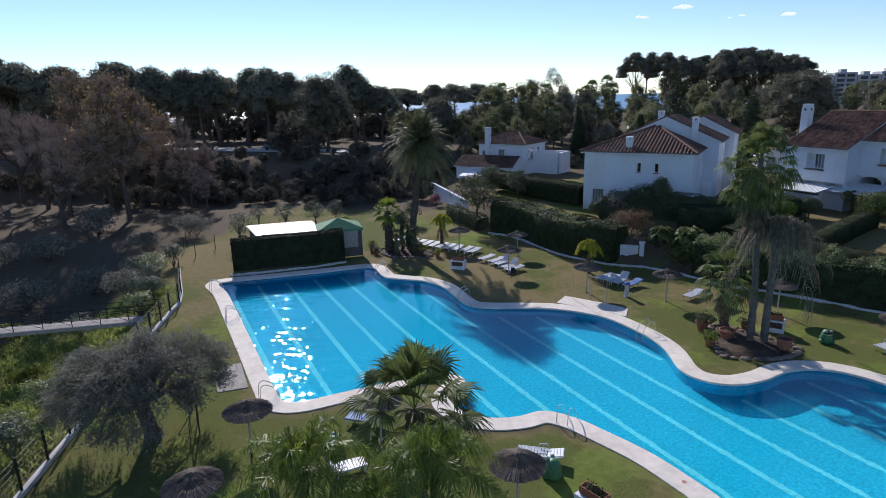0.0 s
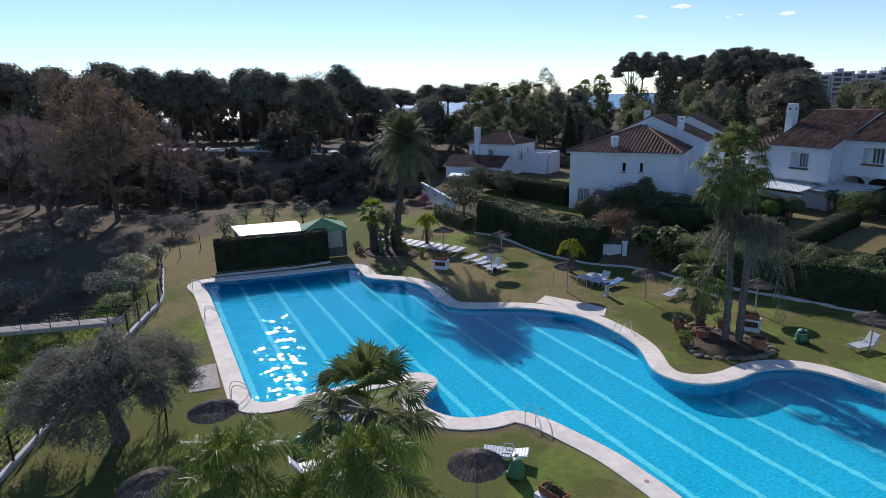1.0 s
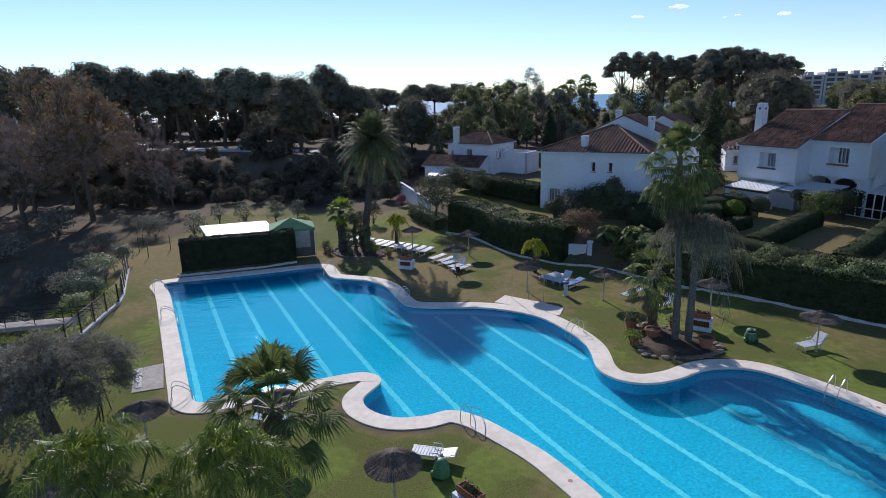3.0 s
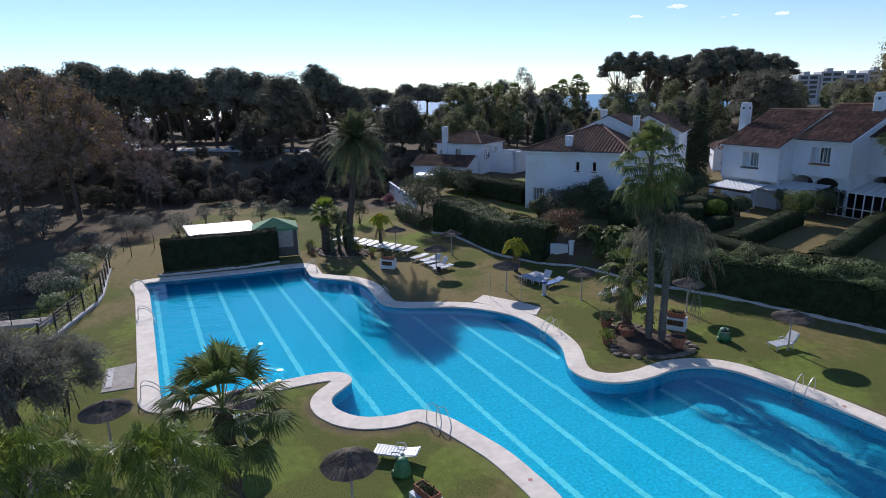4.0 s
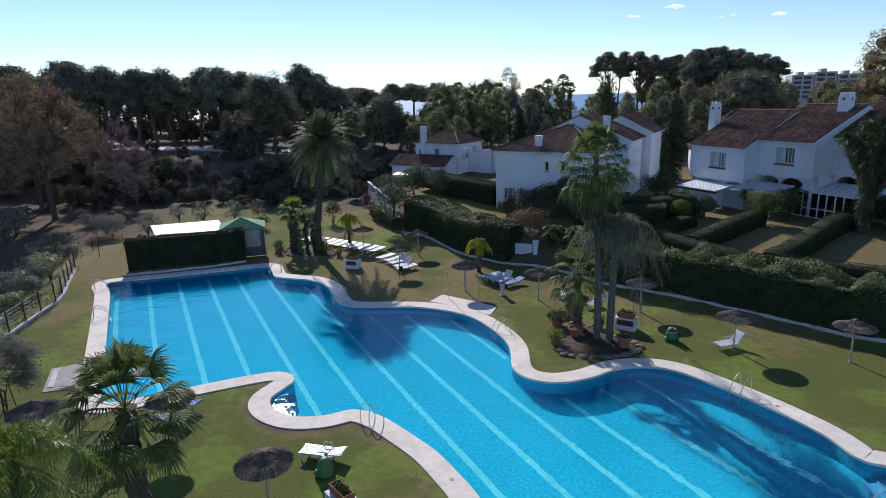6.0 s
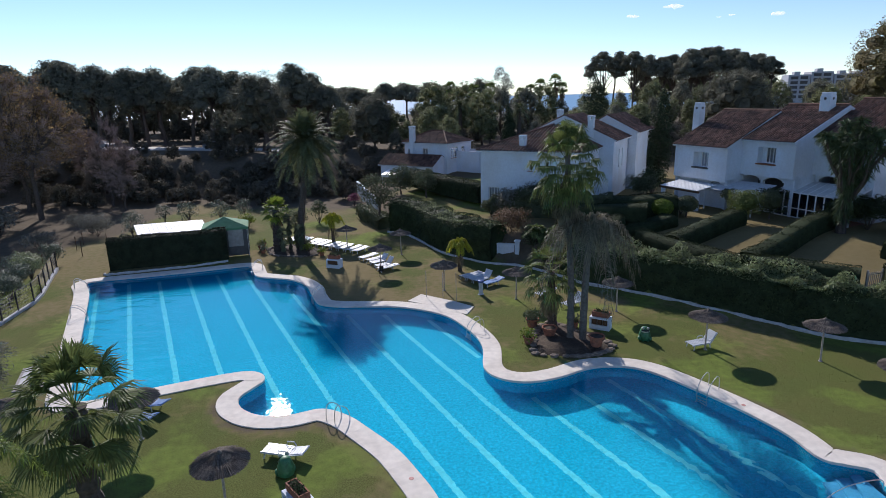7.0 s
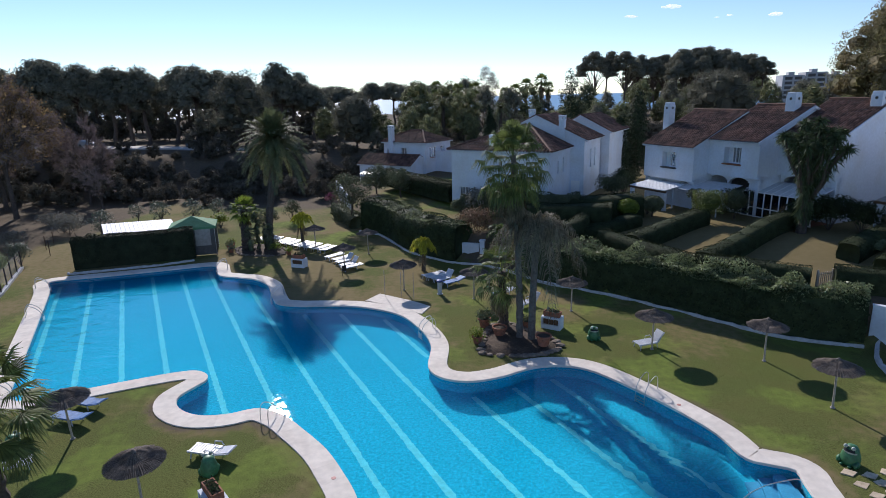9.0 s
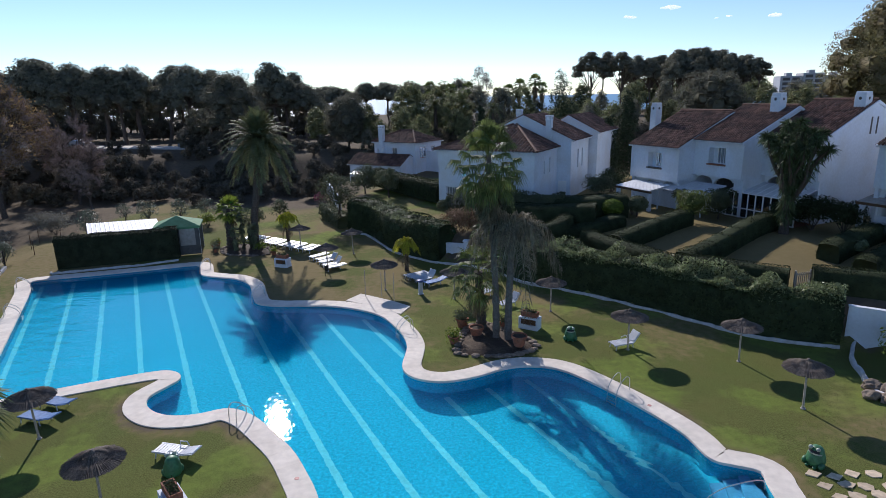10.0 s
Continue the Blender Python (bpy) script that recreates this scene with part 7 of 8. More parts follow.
b.box(-0.2, -0.2, -0.1, 0.2, 0.2, 1.85, None, 0.03)
part("shaft", b, M_WHITE, pil)
b = Build()
b.box(-0.26, -0.26, 1.85, 0.26, 0.26, 1.97, None, 0.04)
part("cap", b, M_WHITE, pil)
stair = thing("garden_steps", "stone garden steps rising through the hedge", "steps", pose(17.9, 49.2, 0, 0, 0, -40), kind="structure")
for i in range(8):
    b = Build()
    b.box(-0.8, 0.35 * i, -0.2, 0.8, 0.35 * i + 0.37, 0.18 * (i + 1), None, 0.02)
    part("step", b, M_CONCRETE, stair)
gate = thing("garden_gate", "weathered wooden lattice gate between clipped hedges", "gate", pose(36.2, 34.5, height(36.2, 34.5), 0, 0, 12))
for x in (0.0, 1.1):
    b = Build()
    b.box(x - 0.05, -0.05, -0.1, x + 0.05, 0.05, 1.2, None, 0.01)
    part("post", b, M_POLE, gate)
for i in range(7):
    b = Build()
    b.box(0.1 + 0.14 * i, -0.015, 0.12, 0.15 + 0.14 * i, 0.015, 1.05)
    part("bar", b, M_POLE, gate)
for z in (0.2, 0.9):
    b = Build()
    b.box(0.05, -0.03, z, 1.05, -0.016, z + 0.06)
    part("rail", b, M_POLE, gate)


# ---- hut behind its hedge ----
hedge("hut_hedge", [(-19.15, 50.6), (-15.0, 52.0), (-9.75, 53.7)], 1.2, 2.9, "tall clipped dark hedge hiding a pool hut", 331, M_HUTHEDGE, 70, 0.15, 0.0, 0.06)
hedge("hut_hedge", [(-18.5, 51.6), (-18.8, 52.6), (-19.1, 53.6)], 0.9, 2.6, "tall clipped dark hedge hiding a pool hut", 332, M_HUTHEDGE, 60, 0.15, 0.0, 0.06)
hut = thing("pool_hut", "low hut with white corrugated sheet roof behind a hedge", "hut", pose(-18.4, 53.2, -0.12, 0, 0, 17))
skew = lambda x, y: (x + 0.75 - 0.25 * y, y)   # the hut's ends follow the slanting plot line
for p0, p1 in (((0, 0), (5.8, 0)), ((5.8, 0), (5.8, 3.0)), ((5.8, 3.0), (0, 3.0)), ((0, 3.0), (0, 0))):
    b = Build()
    p0, p1 = skew(*p0), skew(*p1)
    Frame(p0, p1).box(b, 0, math.dist(p0, p1), -0.12, 0, 0, 2.5)
    part("wall", b, M_SHADE, hut)
b = Build()
v = []
for i in range(17):
    x = -0.2 + 6.1 * i / 16
    for u, z in ((0, 0), (0.06, 0.025), (0.12, 0.0)):
        v += [(*skew(x + u, -0.2), 2.62 + z), (*skew(x + u, 3.2), 2.95 + z)]
b.add(v, [(i * 2, i * 2 + 2, i * 2 + 3, i * 2 + 1) for i in range(len(v) // 2 - 1)])
edge = [skew(-0.2, -0.2), skew(6.02, -0.2), skew(6.02, 3.2), skew(-0.2, 3.2)]
under_side = [(*p, z) for p, z in zip(edge, (2.56, 2.56, 2.89, 2.89))]
b.add(under_side, [(3, 2, 1, 0)])
b.add([under_side[0], under_side[1], (*edge[1], 2.62), (*edge[0], 2.62)], [(0, 1, 2, 3)])
part("roof", b, M_SHEET, hut, "white corrugated roof sheet")
tent = thing("garden_tent", "green canvas gazebo with pale side panel", "gazebo", pose(-10.9, 55.3, 0, 0, 0, 17))
b = Build()
v = [(-1.6, -1.5, 2.72), (2.6, -1.5, 2.72), (2.6, 1.9, 2.72), (-1.6, 1.9, 2.72), (0.45, 0.1, 3.58)] + [(-1.6, -1.5, 2.52), (2.6, -1.5, 2.52), (2.6, 1.9, 2.52), (-1.6, 1.9, 2.52)]
b.add(v, [(0, 1, 4), (1, 2, 4), (2, 3, 4), (3, 0, 4), (5, 6, 1, 0), (6, 7, 2, 1), (7, 8, 3, 2), (8, 5, 0, 3)])
part("canopy", b, M_TENT, tent, "green canvas canopy")
for x in (-1.5, 2.45):
    for y in (-1.42, 1.8):
        b = Build()
        b.tube([(x, y, 0), (x, y, 2.7)], 0.03, 6)
        part("pole", b, M_FRAME, tent)
# front curtain with an arched window, and the plain side curtain
fr = Frame((0.2, -1.46), (2.45, -1.46))
LEFT, RIGHT, LOW, SPRING = 0.55, 1.85, 0.95, 2.0
b = Build()
for a, c, lo, hi in ((0, LEFT, 0.05, 2.72), (RIGHT, 2.25, 0.05, 2.72), (LEFT, RIGHT, 0.05, LOW), (LEFT, RIGHT, 2.55, 2.72)):
    fr.box(b, a, c, -0.02, 0, lo, hi)
for k in range(8):
    u0, u1 = LEFT + (RIGHT - LEFT) * k / 8, LEFT + (RIGHT - LEFT) * (k + 1) / 8
    w = abs((u0 + u1) / 2 - (LEFT + RIGHT) / 2) / ((RIGHT - LEFT) / 2)
    fr.box(b, u0, u1, -0.02, 0, SPRING + 0.52 * math.sqrt(max(0.0, 1 - w * w)), 2.56)
part("side_panel", b, M_SHADE, tent, "dark canvas side panel")
b = Build()
Frame((2.45, -1.42), (2.45, 1.8)).box(b, 0, 3.2, -0.02, 0, 0.05, 2.72)
part("side_panel", b, M_SHADE, tent, "dark canvas side panel")
b = Build()
fr.box(b, LEFT - 0.02, RIGHT + 0.02, 0.004, 0.012, LOW - 0.02, 2.57)
part("panel_window", b, M_CONCRETE, tent, "pale arched panel")


# ---- west fence and footbridge ----
def fence():
    line = spline(FENCE[1:-1], 10, False)
    arc = np.concatenate([[0], np.cumsum(np.hypot(*np.diff(line, axis=0).T))])
    at = lambda s: np.array([np.interp(s, arc, line[:, k]) for k in (0, 1)])
    t = thing("boundary_fence", "dark iron fence with horizontal rails on a white plinth", "fence")
    n = int(arc[-1] / 2.0)
    for i in range(n + 1):
        p = at(arc[-1] * i / n)
        b = Build()
        b.box(p[0] - 0.04, p[1] - 0.04, 0.1, p[0] + 0.04, p[1] + 0.04, 1.65, None, 0.008)
        part("post", b, M_IRON, t)
    for i in range(n):
        p, q = at(arc[-1] * i / n), at(arc[-1] * (i + 1) / n)
        for z in (0.35, 0.6, 0.85, 1.1, 1.35, 1.58):
            b = Build()
            b.tube([(*p, z), (*q, z)], 0.016, 5)
            part("rail", b, M_IRON, t)
        b = Build()
        fr = Frame(p, q)
        fr.box(b, 0.02, fr.len - 0.005, -0.11, 0.11, -0.3, 0.2)
        part("plinth", b, M_KERB, t)


fence()
bridge = thing("footbridge", "narrow concrete footbridge with iron railings over the ravine", "bridge", pose(-20.6, 39.6, 0, 0, 0, 192))
b = Build()
b.box(-0.4, -0.7, -0.38, 15.0, 0.7, -0.12, None, 0.03)
part("deck", b, M_CONCRETE, bridge, "pale concrete deck")
for y in (-0.66, 0.66):
    for i in range(9):
        b = Build()
        b.box(1.8 * i - 0.02, y - 0.02, -0.12, 1.8 * i + 0.02, y + 0.02, 0.95)
        part("post", b, M_IRON, bridge)
        if i < 8:
            b = Build()
            b.tube([(1.8 * i, y, -0.05), (1.8 * i + 1.8, y, 0.9)], 0.014, 5)
            part("brace", b, M_IRON, bridge)
    for z in (0.3, 0.6, 0.95):
        b = Build()
        b.tube([(-0.3, y, z), (14.6, y, z)], 0.022, 5)
        part("rail", b, M_IRON, bridge)


# ---- road with parked cars beyond the bank ----
road = slab("road", [(-110, 137), (-62, 121.5), (-38, 113.5), (-16, 104.8), (-14, 109.0), (-38, 119.5), (-62, 128.5), (-110, 144)], 4.9, 5.34, M_ROAD, "pale sunlit road behind the trees", "road")


def car(mat, label):
    t = thing("parked_car", label, "car", group="cars along the road")
    b = Build()
    prof = [(-2.1, 0.3), (-2.15, 0.75), (-1.9, 0.92), (-1.0, 0.98), (-0.45, 1.42), (1.2, 1.45), (1.9, 1.0), (2.15, 0.9), (2.2, 0.35)]
    n = len(prof)
    v = [(x, -0.85 if z < 1.1 else -0.65, z) for x, z in prof] + [(x, 0.85 if z < 1.1 else 0.65, z) for x, z in prof]
    b.add(v, [tuple(range(n)), tuple(range(2 * n - 1, n - 1, -1))] + [(i, n + i, n + (i + 1) % n, (i + 1) % n) for i in range(n)])
    part("body", b, mat, t)
    for s in (-1, 1):
        b = Build()
        b.add([(-0.85, s * 0.80, 1.02), (1.5, s * 0.80, 1.02), (1.05, s * 0.69, 1.38), (-0.35, s * 0.69, 1.38)], [(0, 1, 2, 3)])
        part("side_window", b, M_GLASS, t)
        for x in (-1.35, 1.35):
            b = Build()
            b.lathe([(0.2, -0.1), (0.32, -0.1), (0.32, 0.1), (0.2, 0.1)], 14, pose(x, s * 0.78, 0.32, 90))
            wheel = part("wheel", b, M_IRON, t)
    return t


grey_car = car(material("grey_car_paint", (0.20, 0.21, 0.23), 0.3, spec=0.6, vary=0.03), "dark grey parked car on the road")
put(grey_car, -59.5, 124.1, 1.0, 160.0, 5.34)
again(grey_car, -33, 114.5, 1.0, 160.0, 5.34)

# ---- far things: sea, apartment block, distant roofs ----
b = Build()
b.add([(-4800, 430, -3.5), (4800, 430, -3.5), (4800, 4900, -3.5), (-4800, 4900, -3.5)], [(0, 1, 2, 3)])
tagged(new("water_sea", mesh_data("water_sea", b.v, b.f, M_SEA)), "blue sea on the horizon", "sea", kind="structure")


def apartment_block():
    """A distant stepped block of flats."""
    t = thing("apartment_block", "pale grey apartment block far behind the pines", "building", pose(262, 440, 2, 0, 0, -10))
    grey = material("grey_render", (0.42, 0.42, 0.43), 0.9, vary=0.08, scale=0.3)
    for i in range(6):
        x, top = i * 15.0, 20.5 + (1.8 if i % 2 else 0)
        b = Build()
        b.box(x, 0, -6, x + 14.6, 14, top, None, 0.2)
        part("block", b, grey, t)
        for s in range(5):
            for w in range(2):
                b = Build()
                b.box(x + 1.6 + 6.4 * w, -0.25, top - 3.2 - 3.3 * s, x + 6.4 + 6.4 * w, 0.05, top - 1.2 - 3.3 * s)
                part("window", b, M_SHADE, t)
        b = Build()
        b.box(x + 5, 4, top, x + 9, 9, top + 2.2, None, 0.1)
        part("roof_hut", b, grey, t)


apartment_block()


def cottage(x, y, w, d, z, turn, label):
    """A far low house with a hipped tiled roof."""
    h = thing("cottage", label, "house", group="far houses", m=None)
    B = Block((x, y), turn, w, d)
    fr = B.walls(h, z, z + 3.0, front=[(1.0, 2.2, z + 1.0, z + 2.2), (w - 2.4, w - 1.2, z + 1.0, z + 2.2)])
    for a in (1.0, w - 2.4):
        window(h, fr[0], a, a + 1.2, z + 1.0, z + 2.2)
    e = [B.p(-0.3, -0.3, z + 3), B.p(w + 0.3, -0.3, z + 3), B.p(w + 0.3, d + 0.3, z + 3), B.p(-0.3, d + 0.3, z + 3)]
    a, c = B.p(d / 2, d / 2, z + 4.6), B.p(w - d / 2, d / 2, z + 4.6)
    roof_panel(h, e[0], e[1], [a, c], 0.5, 1.0)
    roof_panel(h, e[1], e[2], [c], 0.5, 1.0)
    roof_panel(h, e[3], e[0], [a], 0.5, 1.0)
    roof_panel(h, e[2], e[3], [c, a], 0.5, 1.0)


cottage(46, 150, 12, 8, 5.1, -10, "distant white house with tiled roof among trees")
cottage(-28, 176, 11, 7, 5.1, 5, "distant pale house beyond the pines")
cottage(44, 84, 9, 7, 3.15, -20, "white house with tiled roof beyond cypresses")
cottage(10, 185, 14, 8, 5.1, 0, "distant pale house near the shore")


# ---- small far clouds ----
M_CLOUD = bpy.data.materials.new("cloud")
M_CLOUD.use_nodes = True
M_CLOUD.node_tree.nodes["Principled BSDF"].inputs["Base Color"].default_value = (0.9, 0.9, 0.92, 1)
# emission stands in for sunlight on the clouds
M_CLOUD.node_tree.nodes["Principled BSDF"].inputs["Emission Color"].default_value = (0.9, 0.95, 1.0, 1)
M_CLOUD.node_tree.nodes["Principled BSDF"].inputs["Emission Strength"].default_value = 0.75
for k, (x, z, w) in enumerate(((1135, 398, 78), (945, 358, 56), (1640, 354, 66), (1415, 354, 26), (1360, 346, 18))):
    b = Build()
    rng = random.Random(600 + k)
    for i in range(7):
        u = rng.uniform(-0.4, 0.4)
        b.blob((u * w, rng.uniform(-10, 10), rng.uniform(-0.05, 0.06) * w), (w * 0.24, w * 0.2, w * 0.075 * (1.3 - abs(u))), 610 + 9 * k + i, 0.5, 3)
    puff = tagged(new("cloud", mesh_data("cloud", b.v, b.f, M_CLOUD, True)), "small white fair-weather cloud in a clear sky", "cloud", "clouds", "stuff")
    puff.location = (x, 3000, z)


# ---- pool-side things ----
def parasol(label, seed):
    """A thatched sunshade: pole, base, ribs and overlapping straw strips."""
    rng = random.Random(seed)
    t = thing("thatched_parasol", label, "parasol", group="thatched parasols on the lawn")
    b = Build()
    b.tube([(0, 0, 0.0), (0.01, 0, 1.1), (0, 0, 2.2)], [0.05, 0.048, 0.045], 10)
    part("pole", b, M_POLE, t, "pale round wooden pole")
    b = Build()
    b.lathe([(0.11, 0.0), (0.11, 0.03), (0.07, 0.05), (0.06, 0.1)], 12)
    part("foot", b, M_CONCRETE, t)
    R, top, drop = 1.0, 2.34, 0.34
    for i in range(8):
        a = 2 * math.pi * i / 8
        b = Build()
        b.tube([(0, 0, top - 0.1), (R * 0.92 * math.cos(a), R * 0.92 * math.sin(a), top - drop - 0.04)], 0.014, 5)
        part("rib", b, M_POLE, t)
    b = Build()
    for ring, (r0, r1, z0, z1, n) in enumerate(((0.34, R * 1.02, top - 0.17, top - drop - 0.02, 330), (0.02, 0.52, top + 0.03, top - 0.18, 150))):
        for i in range(n):
            a = 2 * math.pi * (i + rng.uniform(-0.3, 0.3)) / n
            ca, sa = math.cos(a), math.sin(a)
            e = r1 * rng.uniform(0.95, 1.03)
            w0, w1 = 0.006 + 0.008 * r0, 0.015 * e + 0.004
            lift = rng.uniform(0, 0.045)
            mid = (r0 + e) / 2
            zm = (z0 + z1) / 2 + 0.03 + lift
            v = []
            for r, z, w in ((r0, z0 + lift, w0), (mid, zm, (w0 + w1) / 2), (e, z1 + lift * 0.6 - rng.uniform(0, 0.03), w1)):
                v += [(r * ca - sa * w, r * sa + ca * w, z), (r * ca, r * sa, z + w * 0.6), (r * ca + sa * w, r * sa - ca * w, z)]
            b.add(v, [(0, 1, 4, 3), (1, 2, 5, 4), (3, 4, 7, 6), (4, 5, 8, 7)])
    part("thatch", b, M_THATCH, t, "weathered grey-brown straw thatch")
    b = Build()
    b.add([(0, 0, top - 0.05)] + [(R * 0.95 * math.cos(2 * math.pi * j / 24), R * 0.95 * math.sin(2 * math.pi * j / 24), top - drop - 0.01) for j in range(24)], [(0, 1 + j, 1 + (j + 1) % 24) for j in range(24)])
    part("lining", b, M_THATCH, t)
    b = Build()
    b.lathe([(0.13, top - 0.03), (0.10, top + 0.08), (0.03, top + 0.14)], 12, None, 0.1, seed)
    part("cap", b, M_THATCH, t, "tied straw cap")
    return t


shade = parasol("thatched straw parasol on a pale pole", 1)
spots = [(2.4, 18.55, 0, 1.0), (-8.5, 22.6, 1, 1.0), (-8.75, 17.75, 0, 1.0), (-3.0, 23.3, -2, 1.0), (6.5, 53.3, 2, 1.0), (1.1, 55.6, 0, 1.0), (5.1, 47.9, 0, 1.0), (10.4, 42.6, 2, 1.0), (15.55, 40.3, 0, 1.0), (21.9, 37.4, 0, 1.0), (25.1, 31.1, 0, 1.0), (30.5, 29.3, 1, 1.0), (31.0, 24.4, 1, 1.0)]
for i, (x, y, lean, s) in enumerate(spots):
    m = pose(x, y, height(x, y), lean, lean * 0.7, 47 * i) @ Matrix.Diagonal((s, s, s, 1))
    if i:
        copy_thing(shade, m)
    else:
        shade.matrix_world = m


def lounger(kind, back, label):
    """A moulded sun lounger: slatted bed, raised or flat back, legs, arms."""
    mat = M_BLUE if kind == "blue" else M_PLASTIC
    t = thing("sun_lounger", label, "sun lounger", group="sun loungers")
    for s in (-1, 1):
        b = Build()
        b.box(0.0, s * 0.31 - 0.03, 0.28, 1.25, s * 0.31 + 0.03, 0.35, None, 0.012)
        part("side_rail", b, mat, t)
    for i in range(9):
        b = Build()
        x = 0.04 + 0.135 * i
        b.box(x, -0.285, 0.315, x + (0.131 if kind == "blue" else 0.115), 0.285, 0.345, None, 0.008)
        part("slat", b, mat, t)
    m = pose(1.25, 0, 0.32, 0, -back, 0)
    b = Build()
    b.box(0.0, -0.34, -0.03, 0.68, 0.34, 0.0, m, 0.012)
    rest = part("backrest", b, mat, t)
    for i in range(5):
        b = Build()
        b.box(0.02 + 0.13 * i, -0.285, 0.002, 0.135 + 0.13 * i, 0.285, 0.024, m, 0.006)
        part("back_slat", b, mat, rest)
    for x in (0.18, 1.2):
        for s in (-1, 1):
            b = Build()
            b.tube([(x, s * 0.28, 0.3), (x + (0.06 if x > 1 else -0.06), s * 0.3, 0.0)], [0.035, 0.025], 6)
            part("leg", b, M_PLASTIC, t)
    if kind == "arms":
        for s in (-1, 1):
            b = Build()
            b.tube([(0.85, s * 0.34, 0.34), (0.88, s * 0.35, 0.5), (1.2, s * 0.35, 0.52), (1.3, s * 0.34, 0.36)], 0.025, 6)
            part("armrest", b, M_PLASTIC, t)
    return t


beds = {("flat", 5): lounger("flat", 5, "white plastic sun lounger laid flat on the lawn"), ("arms", 12): lounger("arms", 12, "white plastic sun lounger with armrests"), ("arms", 55): lounger("arms", 55, "white plastic sun lounger with raised back"), ("blue", 14): lounger("blue", 14, "blue and white sun lounger on the lawn")}
started = set()


def bed(kind, back, x, y, turn):
    m = pose(x, y, height(x, y) + 0.01, 0, 0, turn)
    k = (kind, back)
    if k in started:
        copy_thing(beds[k], m)
    else:
        started.add(k)
        beds[k].matrix_world = m


for i in range(11):
    u = i / 10
    bed("flat", 5, -5.6 + 7.6 * u, 59.0 - 5.2 * u, 62 - 4 * u + (i % 3 - 1) * 3)
for i, (k, bk, x, y, a) in enumerate((("flat", 5, 2.9, 51.3, 48), ("flat", 5, 3.7, 50.4, 46), ("arms", 55, 4.1, 49.6, 42), ("arms", 55, 4.6, 48.6, 36), ("flat", 5, 4.9, 47.8, 38), ("flat", 5, 11.8, 45.0, 34), ("flat", 5, 12.3, 44.4, 38), ("arms", 55, 12.8, 43.8, 42), ("blue", 14, 13.4, 43.1, 36), ("arms", 12, 17.0, 40.3, 38), ("arms", 55, 18.5, 38.1, 34), ("arms", 55, 24.2, 31.2, 18), ("arms", 12, 2.8, 21.95, -14), ("blue", 14, -4.75, 26.35, -20), ("blue", 14, -4.75, 24.95, -16), ("arms", 55, -3.4, 21.4, 205))):
    bed(k, bk, x, y, a)


def frog_bin(x, y, turn):
    """A moulded litter bin in the shape of a squatting frog, as one plain form."""
    b = Build()
    b.lathe([(0.26, 0.0), (0.36, 0.08), (0.40, 0.28), (0.36, 0.5), (0.30, 0.66), (0.27, 0.78), (0.20, 0.88), (0.08, 0.93)], 18)
    t = thing("litter_bin", "green moulded animal-shaped litter bin with pale lip", "litter bin", pose(x, y, 0, 0, 0, turn) @ Matrix.Diagonal((0.88, 0.88, 0.88, 1)), "litter bins on the lawn")
    part("body", b, M_FROG, t, smooth=True)
    for s in (-1, 1):
        for name, c, r, k in (("eye_bump", (0.24, s * 0.16, 0.9), (0.09, 0.09, 0.09), 2), ("hind_leg", (0.16, s * 0.34, 0.16), (0.22, 0.13, 0.17), 4), ("front_foot", (0.34, s * 0.16, 0.06), (0.14, 0.08, 0.06), 5)):
            b = Build()
            b.blob(c, r, k, 0.08)
            part(name, b, M_FROGW if k == 2 else M_FROG, t, smooth=True)
    b = Build()
    b.add(*ring_band(0.31, 0.62, 0.325, 0.70, -1.1, 1.1))
    part("lip", b, M_FROGW, t, "pale lip of the mouth")
    b = Build()
    b.add(*ring_band(0.325, 0.70, 0.285, 0.8, -0.8, 0.8))
    part("mouth", b, M_IRON, t, "dark mouth opening")
    return t


def ring_band(r0, z0, r1, z1, a0, a1, n=10):
    v = []
    for i in range(n + 1):
        a = a0 + (a1 - a0) * i / n
        v += [(r0 * math.cos(a) * 1.03, r0 * math.sin(a) * 1.03, z0), (r1 * math.cos(a) * 1.03, r1 * math.sin(a) * 1.03, z1)]
    return v, [(2 * i, 2 * i + 2, 2 * i + 3, 2 * i + 1) for i in range(n)]


frog_bin(4.05, 20.55, 120)
frog_bin(22.2, 32.7, -100)
frog_bin(29.0, 20.3, -150)
frog_bin(-4.9, 22.4, 60)


